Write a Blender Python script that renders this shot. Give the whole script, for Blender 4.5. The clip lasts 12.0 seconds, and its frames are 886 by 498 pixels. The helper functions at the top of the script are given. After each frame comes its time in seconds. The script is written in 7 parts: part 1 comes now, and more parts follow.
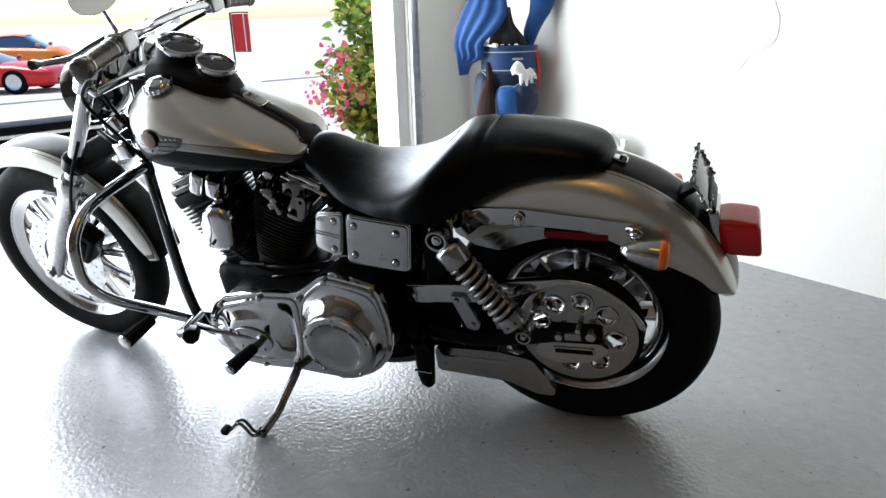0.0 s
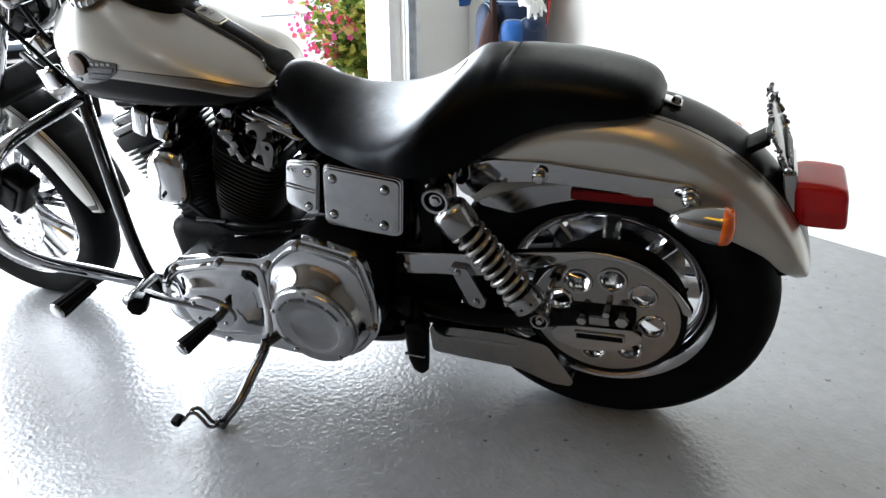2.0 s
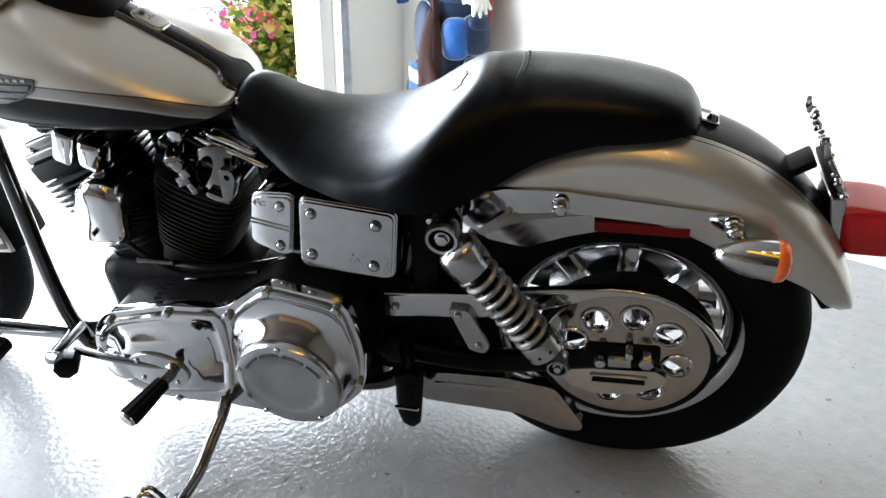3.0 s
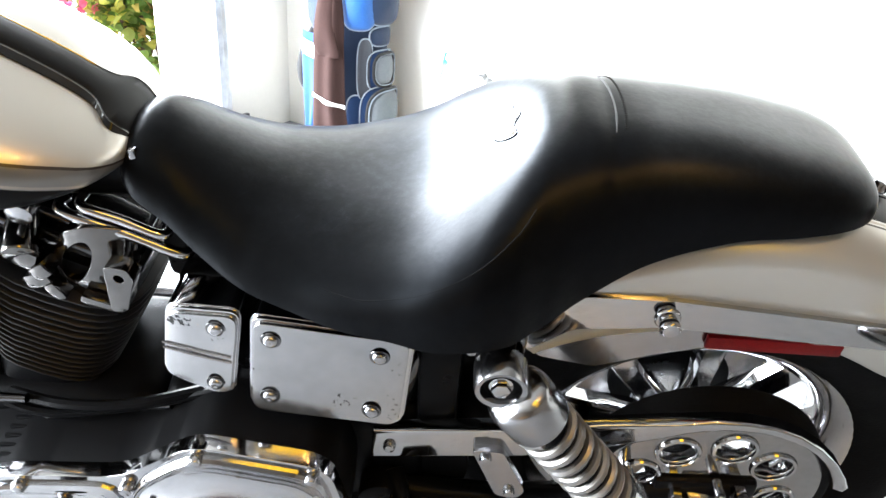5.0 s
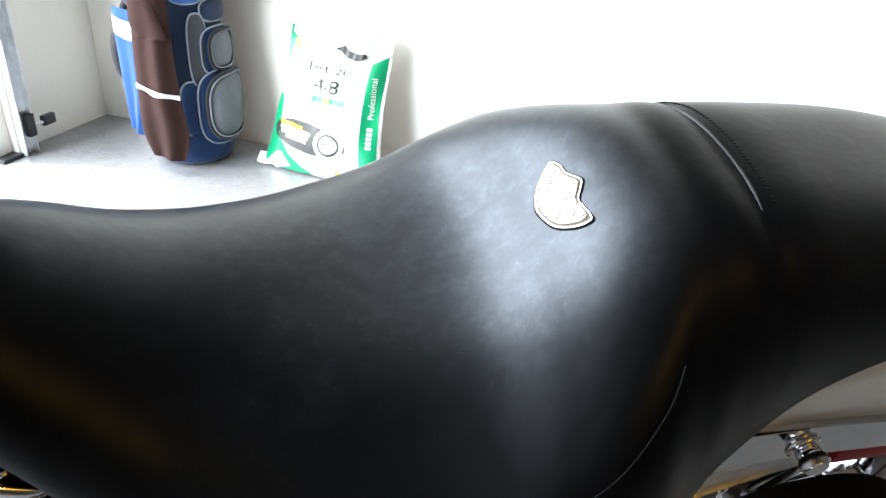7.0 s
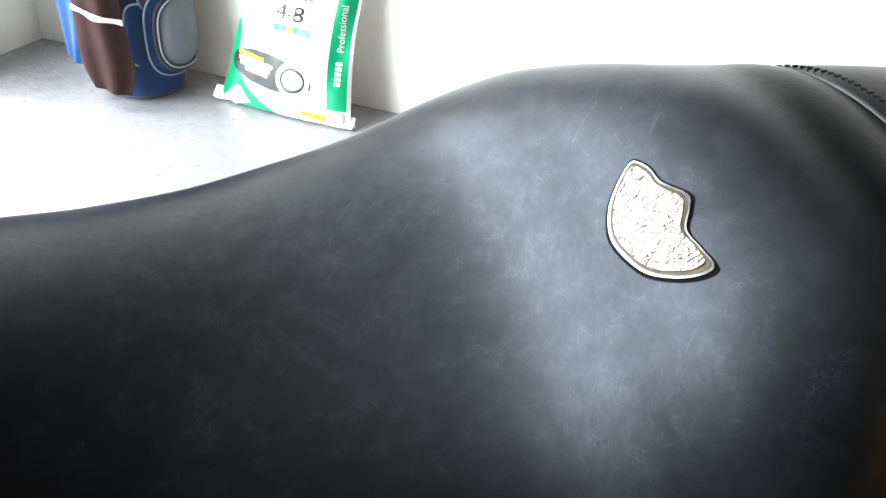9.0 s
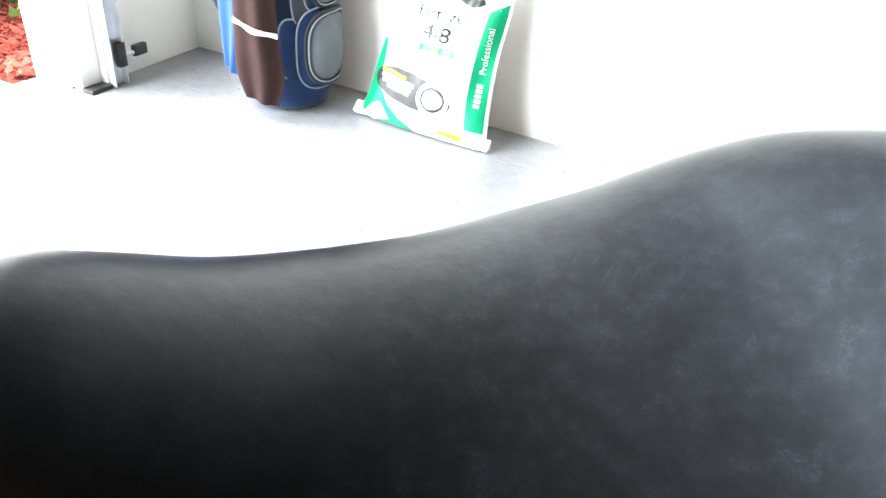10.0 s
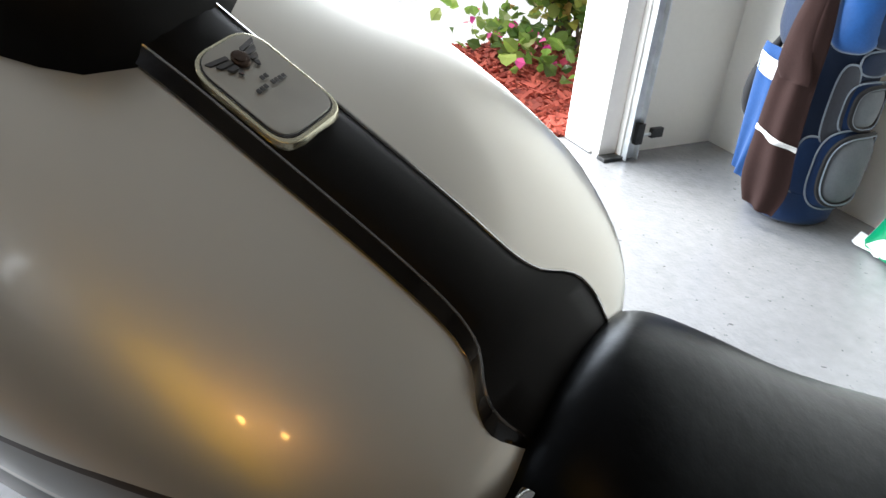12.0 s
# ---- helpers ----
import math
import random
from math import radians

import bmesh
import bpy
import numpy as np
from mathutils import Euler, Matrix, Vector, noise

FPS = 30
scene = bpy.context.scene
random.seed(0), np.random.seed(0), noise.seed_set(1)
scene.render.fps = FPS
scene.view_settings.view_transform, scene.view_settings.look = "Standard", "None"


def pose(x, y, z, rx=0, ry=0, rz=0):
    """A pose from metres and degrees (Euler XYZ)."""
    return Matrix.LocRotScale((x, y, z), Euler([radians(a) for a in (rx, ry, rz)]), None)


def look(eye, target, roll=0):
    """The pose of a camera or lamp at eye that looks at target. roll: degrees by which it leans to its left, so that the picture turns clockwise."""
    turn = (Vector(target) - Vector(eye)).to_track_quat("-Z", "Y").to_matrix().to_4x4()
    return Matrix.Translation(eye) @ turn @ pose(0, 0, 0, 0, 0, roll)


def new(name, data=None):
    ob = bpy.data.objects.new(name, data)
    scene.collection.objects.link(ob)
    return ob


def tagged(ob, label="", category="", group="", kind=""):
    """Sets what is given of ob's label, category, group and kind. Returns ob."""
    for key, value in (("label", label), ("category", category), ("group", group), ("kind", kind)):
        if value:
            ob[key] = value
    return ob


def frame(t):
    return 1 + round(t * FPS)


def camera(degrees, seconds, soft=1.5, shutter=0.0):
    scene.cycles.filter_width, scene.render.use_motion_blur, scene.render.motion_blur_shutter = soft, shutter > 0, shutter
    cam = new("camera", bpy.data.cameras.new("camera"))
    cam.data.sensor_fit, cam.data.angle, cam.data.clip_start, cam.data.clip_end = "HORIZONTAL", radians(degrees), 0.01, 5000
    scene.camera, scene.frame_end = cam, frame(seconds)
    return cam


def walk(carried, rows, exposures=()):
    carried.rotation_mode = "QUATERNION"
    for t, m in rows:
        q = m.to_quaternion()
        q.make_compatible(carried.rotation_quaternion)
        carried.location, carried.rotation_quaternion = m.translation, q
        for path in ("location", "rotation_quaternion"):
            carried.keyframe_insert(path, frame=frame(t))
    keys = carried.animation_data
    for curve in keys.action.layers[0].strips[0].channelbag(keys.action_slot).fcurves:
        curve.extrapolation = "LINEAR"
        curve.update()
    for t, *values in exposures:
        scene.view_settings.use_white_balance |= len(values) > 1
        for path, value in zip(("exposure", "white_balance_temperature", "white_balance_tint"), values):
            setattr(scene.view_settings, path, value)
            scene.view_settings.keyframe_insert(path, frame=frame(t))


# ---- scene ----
cam = camera(63.4, 12.0)
PATH = [
    (0, (0.8594, 0.9889, 1.0516), (-0.7226, 2.2155, 0.3879), -1.75),
    (0.5, (0.8191, 1.0108, 1.0306), (-0.7645, 2.2039, 0.3126), -0.96),
    (1, (0.7441, 1.0707, 1.0189), (-0.8399, 2.2346, 0.2527), -0.97),
    (1.5, (0.6702, 1.1433, 1.0027), (-0.9173, 2.2825, 0.2106), -0.88),
    (2, (0.5929, 1.1714, 0.9746), (-0.9283, 2.3863, 0.1628), -0.28),
    (2.5, (0.4632, 1.1841, 0.9788), (-0.9610, 2.5108, 0.1666), -0.27),
    (2.7, (0.4115, 1.1819, 0.9751), (-0.9736, 2.5530, 0.1672), 0.14),
    (4.3, (0.0203, 1.3328, 0.9789), (-1.1836, 2.7928, 0.0476), 2.23),
    (4.5, (-0.0166, 1.3518, 0.9790), (-1.1741, 2.8476, 0.0446), 2.94),
    (5, (-0.1369, 1.4088, 0.9804), (-1.1098, 3.0290, 0.0435), 4.19),
    (5.5, (-0.2442, 1.4386, 1.0052), (-0.9972, 3.1989, 0.1201), 3.78),
    (6, (-0.3171, 1.4807, 0.9959), (-1.0099, 3.2673, 0.1150), 3.80),
    (6.5, (-0.3752, 1.5364, 0.9830), (-0.9939, 3.3114, 0.0256), 3.61),
    (7, (-0.4143, 1.6227, 0.9673), (-0.9293, 3.3903, -0.0616), 3.93),
    (7.5, (-0.4450, 1.6669, 0.9617), (-0.8868, 3.4114, -0.1383), 4.33),
    (9.5, (-0.5214, 1.8054, 0.9151), (-0.9188, 3.4958, -0.2816), 7.22),
    (10, (-0.5770, 1.7930, 0.9180), (-1.1916, 3.2937, -0.1709), 5.89),
    (10.5, (-0.6259, 1.7736, 0.9018), (-1.5440, 3.2778, -0.2576), 7.22),
    (11, (-0.6183, 1.7191, 0.9247), (-1.8715, 2.9875, -0.2017), 5.64),
    (11.5, (-0.5917, 1.6899, 0.9449), (-2.0588, 2.7361, -0.1508), 4.93),
    (12, (-0.5948, 1.6911, 0.9597), (-2.1935, 2.5478, -0.1173), 4.74),
]
walk(cam, [(t, look(eye, target, roll)) for t, eye, target, roll in PATH], exposures=[(0.0, 0.9), (0.5, 0.8), (1.0, 0.75), (1.5, 0.8), (2.0, 1.25), (2.5, 1.5), (4.5, 2.78), (5.0, 2.93), (5.5, 2.8), (6.5, 2.08), (7.5, 1.85), (9.5, 1.85), (10.0, 2.25), (10.5, 1.7), (11.0, 1.35), (11.5, 1.22), (12.0, 1.15)])

# ---------------------------------------------------------------- world and light
world = bpy.data.worlds.new("sky")
scene.world = world
world.use_nodes = True
wn = world.node_tree
sky = wn.nodes.new("ShaderNodeTexSky")
sky.sky_type, sky.sun_disc = "NISHITA", False
SUN_ELEV, SUN_ROT = radians(64.4), radians(248)
sky.sun_elevation, sky.sun_rotation = SUN_ELEV, SUN_ROT
wn.links.new(sky.outputs[0], wn.nodes["Background"].inputs[0])
wn.nodes["Background"].inputs[1].default_value = 0.15

sun = new("sun", bpy.data.lights.new("sun", "SUN"))
sun.data.energy, sun.data.angle, sun.data.color = 2.6, radians(22), (1.0, 0.95, 0.87)
# hazy high sun in front of the open door
sd = Vector((-0.40, -0.16, 0.90)).normalized()
sun.matrix_world = Matrix.Translation((0, 0, 8)) @ sd.to_track_quat("Z", "Y").to_matrix().to_4x4()

door_sky = new("door_skylight", bpy.data.lights.new("door_skylight", "AREA"))
door_sky.data.shape, door_sky.data.size, door_sky.data.size_y = "RECTANGLE", 4.7, 2.36
door_sky.data.energy, door_sky.data.color = 190, (0.90, 0.955, 1.0)
door_sky.matrix_world = look((-2.66, 0.85, 1.22), (0.0, 0.85, 0.95))


# ---------------------------------------------------------------- materials
def mat(name, color, rough=0.5, metal=0.0, coat=0.0, noise_scale=0.0, vary=0.0, bump=0.0, bump_scale=200.0,
        rough_vary=0.0, spec=0.5, sheen=0.0, transmission=0.0, fine=0.0, fine_scale=60.0):
    m = bpy.data.materials.new(name)
    m.use_nodes = True
    nt = m.node_tree
    b = nt.nodes["Principled BSDF"]
    b.inputs["Base Color"].default_value = (*color, 1)
    b.inputs["Roughness"].default_value = rough
    b.inputs["Metallic"].default_value = metal
    b.inputs["Coat Weight"].default_value = coat
    b.inputs["Coat Roughness"].default_value = 0.06
    b.inputs["Specular IOR Level"].default_value = spec
    b.inputs["Sheen Weight"].default_value = sheen
    b.inputs["Transmission Weight"].default_value = transmission
    tc = nt.nodes.new("ShaderNodeTexCoord")
    if vary or rough_vary:
        n = nt.nodes.new("ShaderNodeTexNoise")
        n.inputs["Scale"].default_value, n.inputs["Detail"].default_value = noise_scale, 6
        nt.links.new(tc.outputs["Object"], n.inputs["Vector"])
        src = n.outputs["Fac"]
        if fine:
            n2 = nt.nodes.new("ShaderNodeTexNoise")
            n2.inputs["Scale"].default_value, n2.inputs["Detail"].default_value = fine_scale, 4
            nt.links.new(tc.outputs["Object"], n2.inputs["Vector"])
            mx = nt.nodes.new("ShaderNodeMix")
            mx.inputs[0].default_value = fine
            nt.links.new(n.outputs["Fac"], mx.inputs[2])
            nt.links.new(n2.outputs["Fac"], mx.inputs[3])
            src = mx.outputs[0]
        if vary:
            r = nt.nodes.new("ShaderNodeMapRange")
            r.inputs[1].default_value, r.inputs[2].default_value = 0.3, 0.7
            r.inputs[3].default_value, r.inputs[4].default_value = 1 - vary, 1 + vary
            nt.links.new(src, r.inputs[0])
            mul = nt.nodes.new("ShaderNodeVectorMath")
            mul.operation = "SCALE"
            mul.inputs[0].default_value = color
            nt.links.new(r.outputs[0], mul.inputs["Scale"])
            nt.links.new(mul.outputs[0], b.inputs["Base Color"])
        if rough_vary:
            r = nt.nodes.new("ShaderNodeMapRange")
            r.inputs[1].default_value, r.inputs[2].default_value = 0.3, 0.7
            r.inputs[3].default_value, r.inputs[4].default_value = max(0.02, rough - rough_vary), rough + rough_vary
            nt.links.new(src, r.inputs[0])
            nt.links.new(r.outputs[0], b.inputs["Roughness"])
    if bump:
        n = nt.nodes.new("ShaderNodeTexNoise")
        n.inputs["Scale"].default_value, n.inputs["Detail"].default_value = bump_scale, 3
        nt.links.new(tc.outputs["Object"], n.inputs["Vector"])
        bp = nt.nodes.new("ShaderNodeBump")
        bp.inputs["Strength"].default_value, bp.inputs["Distance"].default_value = bump, 0.002
        nt.links.new(n.outputs["Fac"], bp.inputs["Height"])
        nt.links.new(bp.outputs[0], b.inputs["Normal"])
    return m


def bsdf(m):
    return m.node_tree.nodes["Principled BSDF"]


CHROME = mat("chrome", (0.50, 0.50, 0.51), 0.08, 1.0, noise_scale=14, rough_vary=0.05, fine=0.4, fine_scale=90)
CHROME_DULL = mat("worn_chrome", (0.39, 0.39, 0.40), 0.19, 1.0, noise_scale=20, rough_vary=0.09, vary=0.08, fine=0.5)
# darker chromes: lower base colour stands in for dark surroundings in their reflections
STAND_CHROME = mat("deep_chrome", (0.14, 0.14, 0.145), 0.16, 1.0, noise_scale=30, rough_vary=0.08, vary=0.15)
BRACKET_CHROME = mat("bracket_metal", (0.16, 0.155, 0.15), 0.12, 1.0, noise_scale=40, rough_vary=0.06, vary=0.2)
GRIP_METAL = mat("grip_metal", (0.085, 0.078, 0.072), 0.26, 0.7, noise_scale=40, rough_vary=0.06, vary=0.15)
GUARD_CHROME = mat("guard_chrome", (0.36, 0.355, 0.35), 0.11, 1.0, noise_scale=18, rough_vary=0.07, vary=0.1, fine=0.5, fine_scale=110)
DARK_CHROME = mat("dark_chrome", (0.26, 0.26, 0.265), 0.10, 1.0, noise_scale=40, rough_vary=0.05, vary=0.12)
SPRING = mat("spring_steel", (0.30, 0.29, 0.28), 0.38, 0.85, noise_scale=30, rough_vary=0.08, vary=0.15)
ALLOY = mat("polished_alloy", (0.45, 0.455, 0.465), 0.24, 1.0, noise_scale=30, rough_vary=0.07)
BLACK_METAL = mat("black_powdercoat", (0.003, 0.003, 0.0034), 0.34, 0.0, spec=0.06, noise_scale=30, vary=0.2, rough_vary=0.08, bump=0.1, bump_scale=500)
BLACK_GLOSS = mat("black_gloss", (0.004, 0.004, 0.0045), 0.12, 0.0, coat=0.6, noise_scale=30, rough_vary=0.04)
BLACK_WRINKLE = mat("black_wrinkle", (0.0022, 0.0022, 0.0024), 0.5, 0.0, spec=0.11, noise_scale=80, vary=0.2, bump=0.05, bump_scale=1400)
RUBBER = mat("tyre_rubber", (0.003, 0.003, 0.0033), 0.75, 0.0, spec=0.08, noise_scale=25, vary=0.3, bump=0.3, bump_scale=300, rough_vary=0.1)
FIN = mat("fin_edge", (0.012, 0.012, 0.013), 0.46, 0.1, spec=0.2, noise_scale=60, vary=0.2)
AMBER = mat("amber_lens", (0.75, 0.13, 0.01), 0.12, 0.0, coat=0.5, noise_scale=60, vary=0.2, spec=0.7)
RED_LENS = mat("red_lens", (0.55, 0.006, 0.009), 0.14, 0.0, coat=0.2, noise_scale=20, vary=0.06, spec=0.35, transmission=0.25)
RED_REFLECTOR = mat("red_reflector", (0.13, 0.003, 0.004), 0.3, 0.0, noise_scale=300, vary=0.15, spec=0.12)
BRONZE = mat("bronze_badge", (0.045, 0.028, 0.020), 0.35, 0.7, noise_scale=120, vary=0.3)
BADGE_GREY = mat("badge_grey", (0.10, 0.10, 0.105), 0.3, 0.8, noise_scale=120, vary=0.2)
BADGE_PLATE = mat("badge_plate", (0.36, 0.36, 0.34), 0.3, 0.6, noise_scale=40, vary=0.06)
GOLD_RIM = mat("badge_rim", (0.60, 0.58, 0.45), 0.2, 0.9, noise_scale=50, vary=0.1)
GLASS_DARK = mat("gauge_glass", (0.03, 0.03, 0.032), 0.12, 0.0, coat=0.15, spec=0.25, noise_scale=20, rough_vary=0.02)
MIRROR = mat("mirror_glass", (0.85, 0.86, 0.86), 0.02, 1.0)


def paint_material(name, kind):
    """Silver metallic paint with a black lower panel (tank) or a black middle stripe (fender) and fine pinstripes."""
    m = mat(name, (0.49, 0.48, 0.445), 0.33, 0.74, coat=0.55, noise_scale=3, vary=0.02, fine=0.3, fine_scale=25)
    nt = m.node_tree
    b = bsdf(m)
    old = b.inputs["Base Color"].links[0].from_socket
    tc = nt.nodes.new("ShaderNodeTexCoord")
    sp = nt.nodes.new("ShaderNodeSeparateXYZ")
    nt.links.new(tc.outputs["Object"], sp.inputs[0])

    def math_node(op, a, c=None, c2=None):
        n = nt.nodes.new("ShaderNodeMath")
        n.operation = op
        for i, v in enumerate((a, c, c2)):
            if v is None:
                continue
            if isinstance(v, (int, float)):
                n.inputs[i].default_value = v
            else:
                nt.links.new(v, n.inputs[i])
        return n.outputs[0]

    if kind == "tank":
        # height over the panel's upper line, which rises towards the front
        u = math_node("SUBTRACT", sp.outputs[0], 0.66)
        line = math_node("MULTIPLY_ADD", math_node("MULTIPLY", u, u), -0.34, 0.760)
        line = math_node("MULTIPLY_ADD", u, 0.27, line)
        tail = math_node("MAXIMUM", math_node("SUBTRACT", 0.14, u), 0.0)
        line = math_node("MULTIPLY_ADD", math_node("MULTIPLY", tail, tail), -1.5, line)
        d = math_node("SUBTRACT", line, sp.outputs[2])
        black = math_node("GREATER_THAN", d, 0.0)
        pin = math_node("LESS_THAN", math_node("ABSOLUTE", math_node("ADD", d, 0.021)), 0.0011)
        pin2 = math_node("LESS_THAN", math_node("ABSOLUTE", math_node("ADD", d, 0.0025)), 0.0014)
        band = math_node("LESS_THAN", math_node("ABSOLUTE", math_node("ADD", d, 0.0105)), 0.0105)
        dark = math_node("MAXIMUM", pin, 0.0)
        warm = pin2
    else:
        ay = math_node("ABSOLUTE", sp.outputs[1])
        black = math_node("LESS_THAN", ay, 0.052)
        dark = math_node("LESS_THAN", math_node("ABSOLUTE", math_node("SUBTRACT", ay, 0.060)), 0.0012)
        warm = math_node("LESS_THAN", math_node("ABSOLUTE", math_node("SUBTRACT", ay, 0.0555)), 0.0016)
        band = math_node("LESS_THAN", ay, -1.0)
    cur = old
    for fac, col in ((band, (0.20, 0.195, 0.185, 1)), (black, (0.004, 0.004, 0.0045, 1)), (dark, (0.06, 0.05, 0.045, 1)), (warm, (0.30, 0.27, 0.24, 1))):
        mx = nt.nodes.new("ShaderNodeMix")
        mx.data_type = "RGBA"
        nt.links.new(fac, mx.inputs[0])
        nt.links.new(cur, mx.inputs[6])
        mx.inputs[7].default_value = col
        cur = mx.outputs[2]
    nt.links.new(cur, b.inputs["Base Color"])
    met = math_node("MULTIPLY", math_node("SUBTRACT", 1.0, black), 0.72)
    nt.links.new(math_node("MULTIPLY_ADD", black, -0.42, 0.5), b.inputs["Specular IOR Level"])
    nt.links.new(math_node("MULTIPLY_ADD", black, -0.52, 0.55), b.inputs["Coat Weight"])
    nt.links.new(met, b.inputs["Metallic"])
    return m


TANK_PAINT = paint_material("tank_paint", "tank")
FENDER_PAINT = paint_material("fender_paint", "fender")


def leather_material():
    m = mat("black_leather", (0.0012, 0.0012, 0.0014), 0.24, 0.0, noise_scale=16, vary=0.25, rough_vary=0.04, fine=0.5, fine_scale=220, spec=0.22)
    nt, b = m.node_tree, bsdf(m)
    tc = nt.nodes.new("ShaderNodeTexCoord")
    v = nt.nodes.new("ShaderNodeTexVoronoi")
    v.inputs["Scale"].default_value = 620
    n = nt.nodes.new("ShaderNodeTexNoise")
    n.inputs["Scale"].default_value, n.inputs["Detail"].default_value = 150, 6
    nt.links.new(tc.outputs["Object"], v.inputs["Vector"])
    nt.links.new(tc.outputs["Object"], n.inputs["Vector"])
    b1 = nt.nodes.new("ShaderNodeBump")
    b1.inputs["Strength"].default_value, b1.inputs["Distance"].default_value = 0.05, 0.0004
    nt.links.new(v.outputs["Distance"], b1.inputs["Height"])
    b2 = nt.nodes.new("ShaderNodeBump")
    b2.inputs["Strength"].default_value, b2.inputs["Distance"].default_value = 0.11, 0.0012
    nt.links.new(n.outputs["Fac"], b2.inputs["Height"])
    nt.links.new(b1.outputs[0], b2.inputs["Normal"])
    nt.links.new(b2.outputs[0], b.inputs["Normal"])
    # rubbed rider's bucket: pale scuffs, blotches and long scratches, plus painted haze and sheen
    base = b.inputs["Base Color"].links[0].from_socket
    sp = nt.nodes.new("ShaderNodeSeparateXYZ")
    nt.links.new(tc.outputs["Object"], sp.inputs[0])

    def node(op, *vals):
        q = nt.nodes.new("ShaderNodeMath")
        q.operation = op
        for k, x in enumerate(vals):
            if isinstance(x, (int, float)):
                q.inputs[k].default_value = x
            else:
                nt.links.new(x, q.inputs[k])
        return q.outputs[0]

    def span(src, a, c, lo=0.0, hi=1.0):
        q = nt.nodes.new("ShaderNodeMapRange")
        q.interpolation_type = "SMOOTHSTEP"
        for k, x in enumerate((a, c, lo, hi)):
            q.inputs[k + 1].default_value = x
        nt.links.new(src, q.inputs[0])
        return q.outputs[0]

    # sheen painted off centre, towards the side that catches the light
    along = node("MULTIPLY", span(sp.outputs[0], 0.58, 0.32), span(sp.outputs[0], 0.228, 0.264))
    sheen_mask = node("MULTIPLY", along, span(node("ABSOLUTE", node("ADD", sp.outputs[1], 0.048)), 0.165, 0.035))
    # the scuffs and haze reach further forward than the painted sheen
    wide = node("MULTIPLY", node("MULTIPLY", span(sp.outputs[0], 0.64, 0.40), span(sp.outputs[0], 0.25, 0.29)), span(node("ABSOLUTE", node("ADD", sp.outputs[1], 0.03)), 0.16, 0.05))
    blot = nt.nodes.new("ShaderNodeTexNoise")
    blot.inputs["Scale"].default_value, blot.inputs["Detail"].default_value, blot.inputs["Roughness"].default_value = 13, 7, 0.66
    nt.links.new(tc.outputs["Object"], blot.inputs["Vector"])
    def turned(angle):
        q = nt.nodes.new("ShaderNodeVectorRotate")
        q.rotation_type = "Z_AXIS"
        q.inputs["Angle"].default_value = angle
        nt.links.new(tc.outputs["Object"], q.inputs["Vector"])
        return q.outputs[0]

    mp = nt.nodes.new("ShaderNodeMapping")
    mp.inputs["Scale"].default_value = (26, 330, 26)
    nt.links.new(turned(-0.9), mp.inputs["Vector"])
    scr = nt.nodes.new("ShaderNodeTexNoise")
    scr.inputs["Scale"].default_value, scr.inputs["Detail"].default_value = 1.0, 4
    nt.links.new(mp.outputs[0], scr.inputs["Vector"])
    mp2 = nt.nodes.new("ShaderNodeMapping")
    mp2.inputs["Scale"].default_value = (110, 620, 110)
    nt.links.new(turned(-1.35), mp2.inputs["Vector"])
    scr2 = nt.nodes.new("ShaderNodeTexNoise")
    scr2.inputs["Scale"].default_value, scr2.inputs["Detail"].default_value = 1.0, 3
    nt.links.new(mp2.outputs[0], scr2.inputs["Vector"])
    scr.inputs["Distortion"].default_value = scr2.inputs["Distortion"].default_value = 1.6
    # fine crazing in the rubbed zone: crooked cell edges, broken up by a coarser noise
    warp = nt.nodes.new("ShaderNodeTexNoise")
    warp.inputs["Scale"].default_value, warp.inputs["Detail"].default_value = 60, 4
    nt.links.new(tc.outputs["Object"], warp.inputs["Vector"])
    off = nt.nodes.new("ShaderNodeVectorMath")
    off.operation = "MULTIPLY_ADD"
    off.inputs[1].default_value = (0.012, 0.012, 0.012)
    nt.links.new(warp.outputs["Color"], off.inputs[0])
    nt.links.new(tc.outputs["Object"], off.inputs[2])
    craze = nt.nodes.new("ShaderNodeTexVoronoi")
    craze.feature = "DISTANCE_TO_EDGE"
    craze.inputs["Scale"].default_value = 420
    nt.links.new(off.outputs[0], craze.inputs["Vector"])
    gate = nt.nodes.new("ShaderNodeTexNoise")
    gate.inputs["Scale"].default_value, gate.inputs["Detail"].default_value, gate.inputs["Roughness"].default_value = 75, 5, 0.7
    nt.links.new(tc.outputs["Object"], gate.inputs["Vector"])
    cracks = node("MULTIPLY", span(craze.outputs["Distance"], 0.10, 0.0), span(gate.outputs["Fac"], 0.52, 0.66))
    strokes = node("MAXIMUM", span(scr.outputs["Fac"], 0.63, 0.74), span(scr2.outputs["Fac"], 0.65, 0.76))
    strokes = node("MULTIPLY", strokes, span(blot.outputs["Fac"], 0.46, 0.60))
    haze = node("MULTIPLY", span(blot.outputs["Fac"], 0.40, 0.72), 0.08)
    scuffs_and_haze = node("MULTIPLY", wide, node("ADD", haze, node("MAXIMUM", node("MULTIPLY", cracks, 0.22), node("MULTIPLY", strokes, 0.34))))
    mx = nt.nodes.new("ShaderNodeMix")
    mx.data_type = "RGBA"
    nt.links.new(scuffs_and_haze, mx.inputs[0])
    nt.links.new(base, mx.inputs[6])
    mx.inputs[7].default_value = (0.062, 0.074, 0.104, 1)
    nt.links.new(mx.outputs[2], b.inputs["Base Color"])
    nt.links.new(span(sheen_mask, 0.0, 0.8, 0.33, 0.37), b.inputs["Roughness"])
